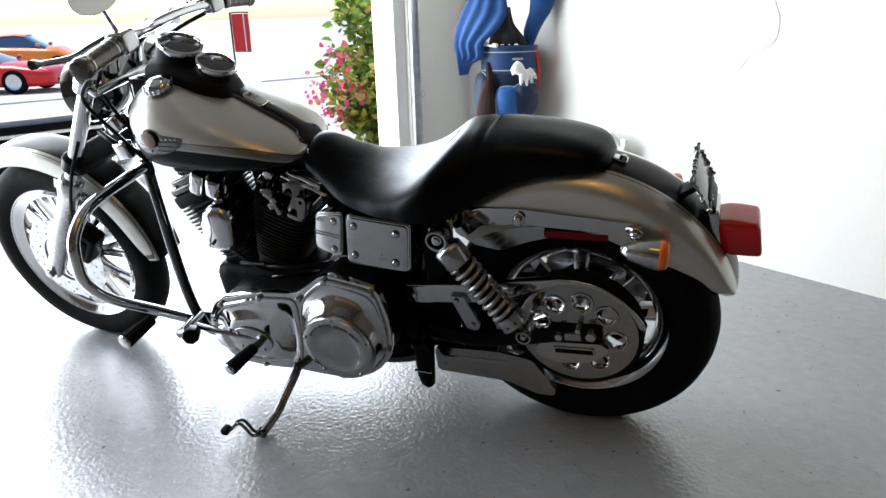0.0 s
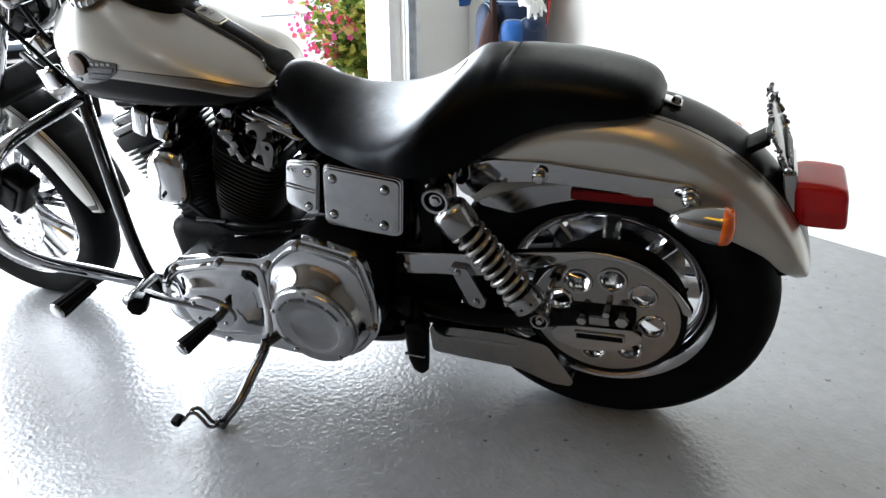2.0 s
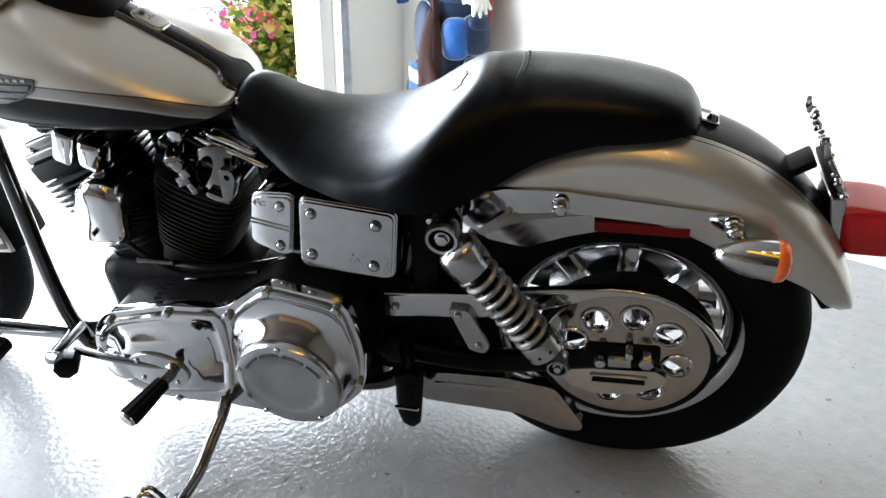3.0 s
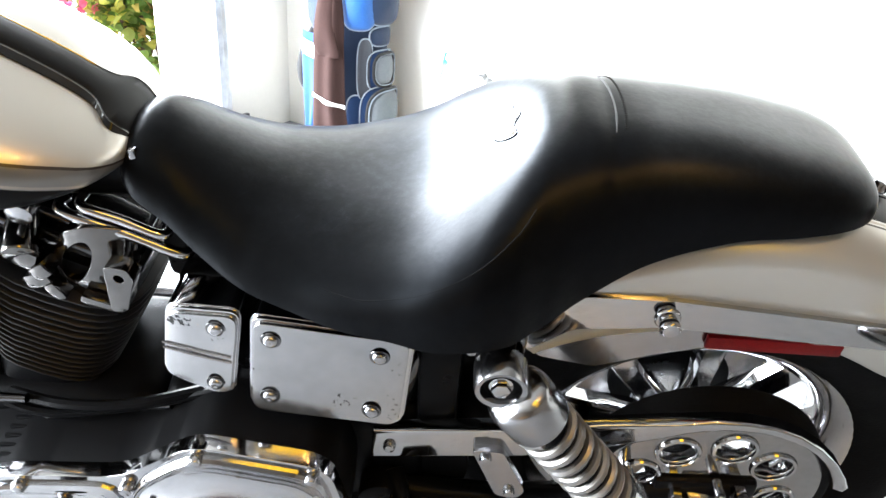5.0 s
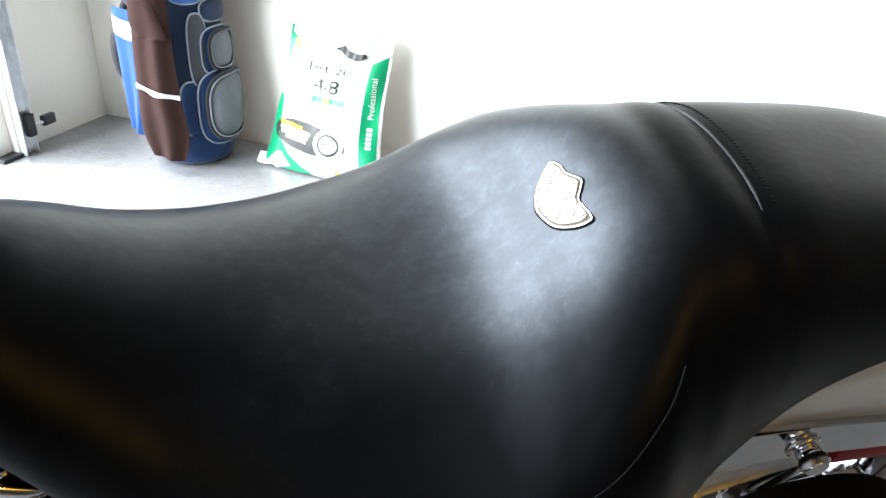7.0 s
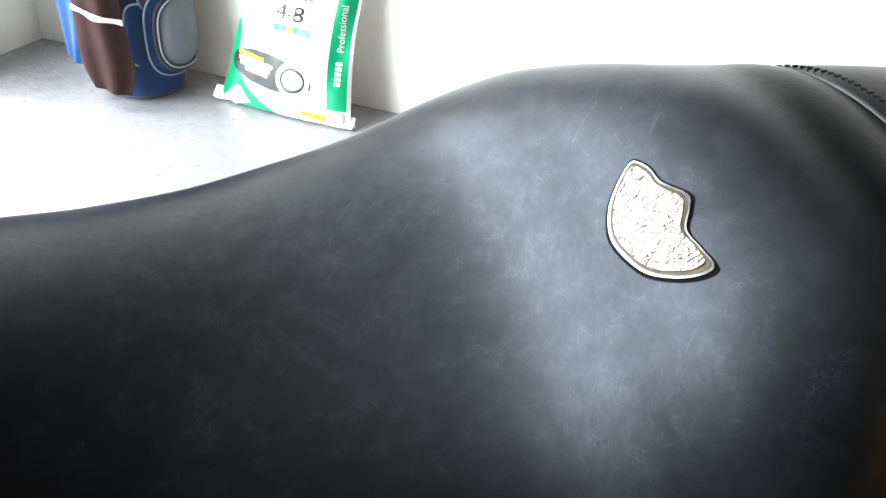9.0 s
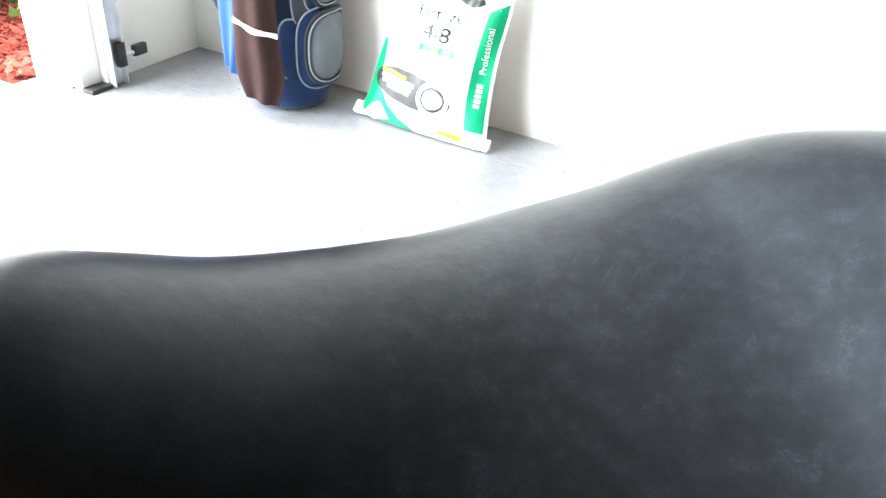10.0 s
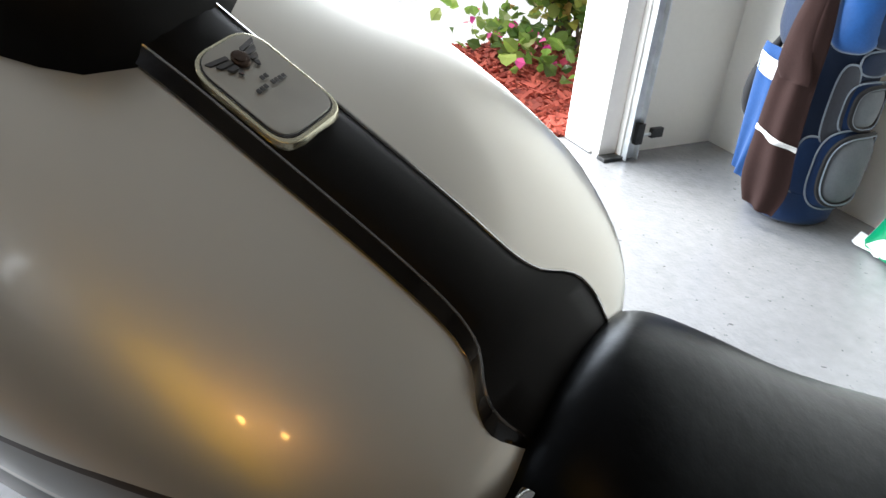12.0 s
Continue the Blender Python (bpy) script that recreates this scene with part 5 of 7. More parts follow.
# engine guard
for s in (1, -1):
    b = bmesh.new()
    tube(b, [(1.215, 0.05 * s, 0.698), (1.21, 0.113 * s, 0.70), (1.205, 0.22 * s, 0.702), (1.20, 0.305 * s, 0.694), (1.20, 0.368 * s, 0.650), (1.20, 0.390 * s, 0.585), (1.20, 0.388 * s, 0.525), (1.20, 0.336 * s, 0.439), (1.19, 0.214 * s, 0.309), (1.165, 0.083 * s, 0.165)], 0.0155, 16)
    guard = part("engine_guard", b, CHROME, bike, "chrome tube engine guard")
    b = bmesh.new()
    rbox(b, (1.169, 0.090 * s, 0.188), (0.05, 0.05, 0.05), Matrix.Rotation(0.7 * s, 3, "X"), 0.008)
    part("guard_clamp", b, BLACK_METAL, guard)
    # forward foot peg
    b = bmesh.new()
    a0, a1 = Vector((1.144, 0.120 * s, 0.234)), Vector((1.124, 0.240 * s, 0.252))
    cyl(b, a0, a1, 0.013, seg=14, bev=0.002)
    fp = part("peg_mount", b, CHROME_DULL, bike)
    b = bmesh.new()
    cyl(b, (1.049, 0.258 * s, 0.290), (1.026, 0.294 * s, 0.302), 0.024, 0.024, 8, 0.005)
    part("peg_clamp", b, BLACK_METAL, fp)
    b = bmesh.new()
    cyl(b, (1.134, 0.228 * s, 0.252), (1.054, 0.258 * s, 0.290), 0.010, seg=12)
    part("peg_link", b, CHROME, fp)
    pg0, pg1 = Vector((1.178, 0.262 * s, 0.318)), Vector((1.186, 0.366 * s, 0.318))
    peg_body(fp, "foot_peg", pg0, pg1, 0.021)
    # rear foot peg folded down
    b = bmesh.new()
    cyl(b, (0.400, 0.112 * s, 0.330), (0.372, 0.185 * s, 0.300), 0.014, seg=12, bev=0.002)
    rbox(b, (0.372, 0.185 * s, 0.296), (0.044, 0.034, 0.034), Matrix.Rotation(radians(20), 3, "Y"), 0.006)
    rp = part("rear_peg_mount", b, BLACK_METAL, bike)
    b = bmesh.new()
    skin(b, [[Vector((cx_ + hx * math.cos(q), (0.188 + hy * math.sin(q)) * s, z_)) for q in [2 * math.pi * k / 20 for k in range(20)]]
             for z_, cx_, hx, hy in ((0.296, 0.372, 0.020, 0.014), (0.288, 0.372, 0.027, 0.020), (0.240, 0.376, 0.026, 0.020), (0.200, 0.378, 0.024, 0.018), (0.172, 0.377, 0.019, 0.014), (0.160, 0.376, 0.009, 0.007))])
    pegr = part("rear_foot_peg", b, BLACK_SATIN, rp, "folded black passenger foot peg")
    b = bmesh.new()
    rbox(b, (0.378, 0.206 * s, 0.226), (0.046, 0.006, 0.005), None, 0.001)
    part("peg_trim", b, CHROME, pegr)

# black oil tank and added filler plate between primary cover and belt
b = bmesh.new()
plate(b, rounded([(0.515, 0.225), (0.500, 0.520), (0.408, 0.528), (0.424, 0.390), (0.412, 0.215)], 0.02, 4), side, -0.09, 0.103, bev=0.012)
oil = part("oil_tank", b, BLACK_SATIN, bike, "black oil tank beside the gearbox")
b = bmesh.new()
plate(b, rounded([(0.430, 0.385), (0.312, 0.402), (0.300, 0.330), (0.318, 0.236), (0.415, 0.220)], 0.018, 4), side, 0.082, 0.101, bev=0.006)
part("gap_plate", b, BLACK_SATIN, bike, "added black plate filling the gap by the swing arm pivot")
bolts("bolt", [(0.455, 0.101, 0.300), (0.470, 0.101, 0.420)], (0, 1, 0), 0.007, 0.006, oil)

# kickstand
b = bmesh.new()
tube(b, [(0.795, 0.13, 0.190), (0.775, 0.18, 0.184), (0.755, 0.232, 0.178), (0.757, 0.300, 0.152), (0.763, 0.352, 0.126), (0.771, 0.410, 0.1165)], lambda t: 0.0135 - 0.002 * t, 12)
ks = part("kickstand", b, STAND_CHROME, bike, "chrome kickstand with looped wire foot")
b = bmesh.new()
rbox(b, (0.772, 0.412, 0.118), (0.026, 0.026, 0.018), None, 0.005)
for o in (-0.007, 0.007):
    tube(b, [(0.770, 0.414 + o, 0.120), (0.779, 0.434 + o, 0.134), (0.797, 0.430 + o, 0.150), (0.812, 0.428 + o, 0.161), (0.823, 0.436 + o, 0.163), (0.826, 0.450 + o, 0.160), (0.834, 0.461 + o, 0.163)], 0.0042, 8, n=6)
foot = part("stand_foot", b, STAND_CHROME, ks, "bent chrome wire foot")
b = bmesh.new()
rbox(b, (0.836, 0.463, 0.163), (0.020, 0.026, 0.018), None, 0.006)
part("foot_tip", b, RUBBER, foot, "black rubber tip")

# engine
CR = Vector((0.912, 0, 0.290))
b = bmesh.new()
rbox(b, (0.874, 0.000, 0.297), (0.36, 0.22, 0.24), None, 0.05, 4)
rbox(b, (0.524, 0.000, 0.342), (0.34, 0.22, 0.22), None, 0.04, 4)
rbox(b, (0.704, 0.024, 0.202), (0.50, 0.20, 0.09), None, 0.025, 3)
case = part("crankcase", b, BLACK_METAL, bike, "black engine and gearbox case")
for ang, nm in ((22.5, "front_cylinder"), (-22.5, "rear_cylinder")):
    d = Vector((math.sin(radians(ang)), 0, math.cos(radians(ang))))
    u = Vector((math.cos(radians(ang)), 0, -math.sin(radians(ang))))

    def oct_ring(o, hx, hy, cut, d=d, u=u):
        pts = []
        for k in range(28):
            c, s_ = math.cos(2 * math.pi * k / 28), math.sin(2 * math.pi * k / 28)
            pts.append((hx * math.copysign(abs(c) ** 0.62, c), hy * math.copysign(abs(s_) ** 0.62, s_)))
        return [o + u * a + Vector((0, c, 0)) for a, c in pts]

    b = bmesh.new()
    skin(b, [oct_ring(CR + d * h, 0.070, 0.078, 0.03) for h in (0.10, 0.36)])
    cylr = part(nm, b, BLACK_METAL, bike, "black finned engine cylinder")
    for k in range(15):
        h = 0.160 + 0.0125 * k
        grow = 0.84 + 0.16 * min(1.0, k / 9)
        hx, hy = (0.090 * grow, 0.099 * grow) if k < 11 else (0.093, 0.101)
        b = bmesh.new()
        o = CR + d * h
        skin(b, [oct_ring(o, hx - 0.002, hy - 0.002, 0.028), oct_ring(o + d * 0.0012, hx, hy, 0.028), oct_ring(o + d * 0.0034, hx, hy, 0.028), oct_ring(o + d * 0.0046, hx - 0.002, hy - 0.002, 0.028)])
        part("fin", b, FIN, cylr)
    # head and rocker box
    b = bmesh.new()
    m3 = Matrix((u, Vector((0, 1, 0)), d)).transposed()
    rbox(b, CR + d * 0.362, (0.165, 0.165, 0.040), m3, 0.010, 2)
    part("cylinder_head", b, BLACK_METAL, cylr)
    b = bmesh.new()
    rbox(b, CR + d * 0.392, (0.165, 0.150, 0.022), m3, 0.008, 3)
    rbox(b, CR + d * 0.412, (0.145, 0.130, 0.024), m3, 0.010, 3)
    rk = part("rocker_box", b, BLACK_GLOSS, cylr, "black rocker cover")
    for q in (-0.06, 0.06):
        for y in (-0.062, 0.062):
            b = bmesh.new()
            p0 = CR + d * 0.402 + u * q + Vector((0, y, 0))
            cyl(b, p0, p0 + d * 0.010, 0.006, seg=10, bev=0.002)
            part("bolt", b, CHROME_DULL, rk)

# chrome fittings between head and tank, seen over the rear cylinder
def bent(x, z, y):
    return Vector((x, y - 7.0 * (x - 0.728) ** 2 - 2.5 * (z - 0.645) ** 2, z))


b = bmesh.new()
plate(b, rounded([(0.746, 0.690), (0.718, 0.699), (0.684, 0.690), (0.695, 0.640), (0.704, 0.588), (0.735, 0.583), (0.776, 0.604), (0.774, 0.646)], 0.008, 3), bent, 0.080, 0.100,
      holes=[[(0.741 + 0.012 * math.cos(a) - 0.018 * math.sin(a), 0.650 + 0.008 * math.cos(a) + 0.029 * math.sin(a)) for a in [2 * math.pi * k / 24 for k in range(24)]]], bev=0.004)
rbox(b, (0.722, 0.102, 0.600), (0.045, 0.014, 0.012), Matrix.Rotation(radians(-20), 3, "Y"), 0.004, 2)
part("engine_bracket", b, BRACKET_CHROME, bike, "chrome engine mount bracket")
b = bmesh.new()
plate(b, rounded([(0.700, 0.668), (0.676, 0.666), (0.672, 0.650), (0.688, 0.604), (0.706, 0.602)], 0.006, 3), side, 0.098, 0.118, holes=[circle(0.687, 0.652, 0.0055, 14)], bev=0.003)
part("stud_cap", b, BRACKET_CHROME, bike, "small chrome stud cap")
b = bmesh.new()
cyl(b, (0.800, 0.06, 0.690), (0.787, 0.112, 0.668), 0.016, 0.019, 18, 0.005)
rbox(b, (0.772, 0.102, 0.648), (0.022, 0.026, 0.018), Matrix.Rotation(0.6, 3, "Y"), 0.005, 2)
rbox(b, (0.786, 0.098, 0.664), (0.028, 0.030, 0.026), Matrix.Rotation(-0.5, 3, "Y"), 0.007, 2)
rbox(b, (0.782, 0.100, 0.632), (0.030, 0.022, 0.020), Matrix.Rotation(0.4, 3, "Y"), 0.006, 2)
rbox(b, (0.766, 0.102, 0.618), (0.014, 0.020, 0.024), Matrix.Rotation(0.5, 3, "Y"), 0.004, 2)
part("spark_plug_cap", b, BRACKET_CHROME, bike, "chrome plug cover")
b = bmesh.new()
cyl(b, (0.778, 0.07, 0.722), (0.776, 0.105, 0.716), 0.013, 0.014, 16, 0.004)
part("mount_bolt", b, CHROME_DULL, bike)
# twin chrome bars under the seat's nose
b = bmesh.new()
for p, q, r_ in (((0.746, 0.080, 0.7065), (0.632, 0.081, 0.6610), 0.0065), ((0.724, 0.080, 0.7145), (0.648, 0.081, 0.6850), 0.0055)):
    p, q = Vector(p), Vector(q)
    tube(b, [p + Vector((0.006, -0.02, 0)), p, p.lerp(q, 0.5), q, q + Vector((-0.005, -0.02, 0))], r_, 12)
part("coil_cover", b, CHROME, bike, "chrome twin-bar coil cover under the tank")
b = bmesh.new()
rbox(b, (1.004, 0.096, 0.683), (0.04, 0.045, 0.07), Matrix.Rotation(-0.4, 3, "Y"), 0.012, 3)
rbox(b, (0.949, 0.102, 0.673), (0.045, 0.05, 0.060), Matrix.Rotation(-0.3, 3, "Y"), 0.016, 3)
part("front_mount", b, CHROME, bike, "chrome front engine mount")

# horn cover
b = bmesh.new()
rings = []
for k in range(11):
    t = k / 10
    y = 0.095 + 0.080 * t
    sc_ = 1.0 if t < 0.55 else math.sqrt(max(0.0, 1 - ((t - 0.55) / 0.47) ** 2))
    sc_ = max(sc_, 0.08)
    ring = []
    for q in range(40):
        a = 2 * math.pi * q / 40
        c, s_ = math.cos(a), math.sin(a)
        hz = 0.070 if s_ > 0 else 0.072
        hx = 0.053
        x = hx * math.copysign(abs(c) ** (2 / (2.2 if s_ > 0 else 5)), c) * (0.55 + 0.45 * sc_)
        z = hz * math.copysign(abs(s_) ** (2 / (2.2 if s_ > 0 else 5)), s_) * (0.62 + 0.38 * sc_)
        ring.append(Vector((0.935 + x - 0.14 * z, y, 0.580 + z)))
    rings.append(ring)
skin(b, rings)
part("horn_cover", b, CHROME, bike, "chrome horn cover between the cylinders", sharp=50)
b = bmesh.new()
tube(b, [(0.910, 0.140, 0.463), (0.831, 0.140, 0.466)], 0.006, 10)
tube(b, [(0.826, 0.130, 0.418), (0.745, 0.130, 0.441), (0.665, 0.130, 0.460)], 0.005, 10)
part("oil_line", b, STAND_CHROME, bike, "dull metal oil line")

# primary drive cover
PRIM = [(1.022, 0.281), (1.000, 0.340), (0.965, 0.384), (0.822, 0.424), (0.700, 0.436), (0.653, 0.472), (0.606, 0.508), (0.462, 0.484), (0.442, 0.38), (0.452, 0.273), (0.508, 0.208), (0.581, 0.168), (0.67, 0.166), (0.758, 0.170), (0.87, 0.162), (0.963, 0.168), (1.005, 0.215)]
b = bmesh.new()
plate(b, rounded(PRIM, 0.03, 5), side, 0.196, 0.215, bev=0.009)
prim = part("primary_cover", b, CHROME, bike, "polished chrome primary drive cover")
b = bmesh.new()
plate(b, rounded([(0.577 + (x - 0.577) * 0.975, 0.317 + (z - 0.317) * 0.955) for x, z in PRIM], 0.03, 5), side, 0.110, 0.197, bev=0.004)
inner = part("inner_primary", b, BLACK_SATIN, prim, "black inner primary case")
for k in range(5):
    b = bmesh.new()
    rbox(b, (0.79, 0.128 + 0.013 * k, 0.402), (0.16, 0.005, 0.010), Matrix.Rotation(radians(-3), 3, "Y"), 0.002)
    part("case_rib", b, BLACK_SATIN, bike)
def to_edge(poly, c, ang):
    """Where a ray from c leaves the polygon."""
    d = Vector((math.cos(ang), math.sin(ang)))
    best = 0.0
    for k in range(len(poly)):
        p, q = Vector(poly[k - 1]) - Vector(c), Vector(poly[k]) - Vector(c)
        e = q - p
        den = d.x * e.y - d.y * e.x
        if abs(den) > 1e-9:
            t, w = (p.x * e.y - p.y * e.x) / den, (p.x * d.y - p.y * d.x) / den
            if -1e-6 <= w <= 1 + 1e-6:
                best = max(best, t)
    return best


def cover_loft(poly, centre, rx, rz, steps, seg=96):
    """A cast cover that runs from a polygon's edge to an oval: steps are (share of the way in, height)."""
    b = bmesh.new()
    rings = []
    for f_, y in steps:
        ring = []
        for k in range(seg):
            a = 2 * math.pi * k / seg
            ri = rx * rz / math.hypot(rz * math.cos(a), rx * math.sin(a))
            r0_ = max(to_edge(poly, centre, a), ri * 1.10)
            r = r0_ + (ri - r0_) * f_
            ring.append(Vector((centre[0] + r * math.cos(a), y, centre[1] + r * math.sin(a))))
        rings.append(ring)
    skin(b, rings)
    return b


REAR_HALF = rounded([(0.705, 0.36), (0.684, 0.428), (0.647, 0.464), (0.603, 0.498), (0.470, 0.475), (0.450, 0.36), (0.462, 0.278), (0.514, 0.215), (0.583, 0.176), (0.66, 0.178), (0.71, 0.25)], 0.03, 5)
part("clutch_bulge", cover_loft(REAR_HALF, (0.577, 0.317), 0.103, 0.103,
     ((0.0, 0.210), (0.0, 0.220), (0.04, 0.2235), (0.14, 0.2235), (0.20, 0.2215), (0.42, 0.2245), (0.62, 0.231), (0.80, 0.241), (0.93, 0.2525), (1.0, 0.257))), CHROME, prim, "flared chrome clutch housing")
FRONT_HALF = rounded([(1.012, 0.281), (0.988, 0.338), (0.955, 0.371), (0.825, 0.411), (0.705, 0.422), (0.712, 0.32), (0.735, 0.200), (0.87, 0.174), (0.955, 0.182), (0.996, 0.222)], 0.03, 5)
part("front_bulge", cover_loft(FRONT_HALF, (0.862, 0.280), 0.072, 0.050,
     ((0.0, 0.210), (0.0, 0.219), (0.05, 0.222), (0.16, 0.222), (0.24, 0.2195), (0.45, 0.224), (0.70, 0.236), (0.90, 0.2435), (1.0, 0.244))), CHROME, prim, "dished chrome front of the primary cover")
b = bmesh.new()
plate(b, [(0.862 + 0.066 * math.cos(2 * math.pi * k / 40), 0.280 + 0.044 * math.sin(2 * math.pi * k / 40)) for k in range(40)], side, 0.243, 0.250, bev=0.004)
insp = part("inspection_cover", b, CHROME_DULL, prim, "oval dull chrome inspection cover")
bolts("bolt", [(0.862 + 0.052 * math.cos(a), 0.249, 0.280 + 0.034 * math.sin(a)) for a in [radians(45 + 90 * k) for k in range(4)]], (0, 1, 0), 0.0048, 0.005, insp)
b = bmesh.new()
lathe(b, [(0.040, 0.0), (0.042, 0.010), (0.038, 0.022), (0.026, 0.030), (0.010, 0.033), (0.001, 0.0335)], (0.958, 0.214, 0.262), (0.10, 1, 0.05), 36, caps=(True, False))
part("cover_dome", b, CHROME, prim, "rounded chrome dome on the cover")
b = bmesh.new()
lathe(b, [(0.100, 0.0), (0.100, 0.010), (0.096, 0.017), (0.088, 0.019), (0.066, 0.019), (0.064, 0.0175), (0.050, 0.0175), (0.001, 0.0175)], (0.577, 0.253, 0.317), (0, 1, 0), 64, caps=(True, False))
derby = part("clutch_cover", b, CHROME_DULL, prim, "round dull chrome clutch cover")
bolts("bolt", [(0.577 + 0.092 * math.cos(a), 0.269, 0.317 + 0.092 * math.sin(a)) for a in [radians(90 + 72 * k) for k in range(5)]], (0, 1, 0), 0.0055, 0.006, derby)
b = bmesh.new()
for k in range(26):
    a = radians(150 - 120 * k / 25)
    if k % 7 == 6:
        continue
    c = Vector((0.577 - 0.078 * math.cos(a), 0.2725, 0.317 + 0.078 * math.sin(a)))
    rbox(b, c, (0.005, 0.0012, 0.008), Matrix.Rotation(math.pi / 2 - a, 3, "Y"), 0.0)
part("cover_lettering", b, BADGE_GREY, derby)
bolts("bolt", [(x, 0.214, z) for x, z in ((0.603, 0.491), (0.480, 0.470), (0.693, 0.423), (0.819, 0.410), (0.955, 0.369), (1.007, 0.281), (0.460, 0.292), (0.612, 0.178), (0.862, 0.174))], (0, 1, 0), 0.0085, 0.013, prim)
# shift linkage and shifter peg
b = bmesh.new()
tube(b, [(1.044, 0.240, 0.299), (0.984, 0.246, 0.297), (0.904, 0.246, 0.295), (0.824, 0.240, 0.289)], 0.0085, 10)
tube(b, [(0.850, 0.236, 0.297), (0.824, 0.252, 0.292), (0.824, 0.285, 0.294)], 0.010, 10)
lk = part("shift_linkage", b, STAND_CHROME, bike, "chrome gear shift rod")
peg_body(lk, "shift_peg", Vector((0.824, 0.283, 0.294)), Vector((0.850, 0.368, 0.284)), 0.0185)

# battery and electrical covers
def curved(x, z, y):
    return Vector((x, y + 0.009 - 0.6 * (x - 0.47) ** 2 + 0.14 * (0.615 - z), z))


PITTED = mat("pitted_chrome", (0.40, 0.40, 0.405), 0.17, 1.0, noise_scale=20, rough_vary=0.09, vary=0.08, fine=0.5)
pt = PITTED.node_tree
ptc = pt.nodes.new("ShaderNodeTexCoord")
pit = pt.nodes.new("ShaderNodeTexNoise")
pit.inputs["Scale"].default_value, pit.inputs["Detail"].default_value = 190, 3
zone = pt.nodes.new("ShaderNodeTexNoise")
zone.inputs["Scale"].default_value, zone.inputs["Detail"].default_value = 17, 2
both = pt.nodes.new("ShaderNodeMath")
both.operation = "MULTIPLY"
specks = pt.nodes.new("ShaderNodeMapRange")
specks.inputs[1].default_value, specks.inputs[2].default_value = 0.385, 0.43
pmx = pt.nodes.new("ShaderNodeMix")
pmx.data_type = "RGBA"
pt.links.new(ptc.outputs["Object"], pit.inputs["Vector"])
pt.links.new(ptc.outputs["Object"], zone.inputs["Vector"])
pt.links.new(pit.outputs["Fac"], both.inputs[0])
pt.links.new(zone.outputs["Fac"], both.inputs[1])
pt.links.new(both.outputs[0], specks.inputs[0])
pt.links.new(specks.outputs[0], pmx.inputs[0])
pt.links.new(bsdf(PITTED).inputs["Base Color"].links[0].from_socket, pmx.inputs[6])
pmx.inputs[7].default_value = (0.05, 0.05, 0.05, 1)
pt.links.new(pmx.outputs[2], bsdf(PITTED).inputs["Base Color"])


def side_cover(name, loop, label, screws):
    """A domed chrome cover: a rolled rim, a raised face and screw heads on dark discs."""
    n = len(loop)
    cx, cz = sum(p[0] for p in loop) / n, sum(p[1] for p in loop) / n

    def shrunk(d):
        out = []
        for x, z in loop:
            r = math.hypot(x - cx, z - cz)
            out.append((x + (cx - x) * d / r, z + (cz - z) * d / r))
        return rounded(out, 0.014, 5)

    b = bmesh.new()
    for inset, w0, w1, bev in ((0.0, 0.100, 0.143, 0.003), (0.0022, 0.142, 0.1475, 0.002)):
        plate(b, shrunk(inset), curved, w0, w1, bev=bev)
    cover = part(name, b, CHROME, bike, label)
    b = bmesh.new()
    plate(b, shrunk(0.0065), curved, 0.145, 0.152, bev=0.004)
    part("cover_face", b, PITTED, cover, "pitted chrome face")
    for x, z in screws:
        p = curved(x, z, 0.1518)
        # dark disc paints the ring of shade round the screw head
        b = bmesh.new()
        cyl(b, p, p + Vector((0, 0.0012, 0)), 0.0108, 0.0104, 20)
        seat_ = part("screw_shade", b, STAND_CHROME, cover)
        b = bmesh.new()
        lathe(b, [(0.0080, 0.0), (0.0078, 0.0030), (0.0060, 0.0052), (0.0030, 0.0060), (0.001, 0.0052)], p, (0, 1, 0), 18)
        part("screw", b, CHROME_DULL, seat_)
    return cover


side_cover("battery_cover", [(0.545, 0.647), (0.376, 0.632), (0.386, 0.509), (0.556, 0.519)], "chrome battery side cover with four bolts", ((0.523, 0.622), (0.412, 0.610), (0.420, 0.534), (0.529, 0.545)))
ec_ = side_cover("electrical_cover", [(0.636, 0.640), (0.553, 0.650), (0.570, 0.536), (0.588, 0.530), (0.652, 0.545)], "small ribbed chrome side cover", ((0.580, 0.626), (0.588, 0.551)))
b = bmesh.new()
for dz in (0.0, -0.007):
    pts = [curved(0.643 - 0.075 * t, 0.594 + dz - 0.003 * t, 0.1525) for t in (0, 0.25, 0.5, 0.75, 1)]
    tube(b, pts, 0.0016, 6, 3)
part("cover_rib", b, CHROME_DULL, ec_)
# black battery box and wiring behind
b = bmesh.new()
rbox(b, (0.504, 0.000, 0.557), (0.28, 0.18, 0.16), None, 0.02, 3)
rbox(b, (0.349, 0.072, 0.516), (0.05, 0.08, 0.20), None, 0.012, 2)
rbox(b, (0.604, 0.000, 0.642), (0.12, 0.12, 0.08), None, 0.015, 2)
part("battery_box", b, BLACK_METAL, bike, "black battery box")
b = bmesh.new()
tube(b, [(0.864, 0.120, 0.450), (0.784, 0.144, 0.466), (0.704, 0.142, 0.473), (0.624, 0.120, 0.482)], 0.007, 8)
tube(b, [(0.954, 0.108, 0.479), (0.834, 0.138, 0.441), (0.724, 0.132, 0.450), (0.604, 0.126, 0.490)], 0.006, 8)
part("wiring", b, BLACK_METAL, bike, "black cables along the engine")

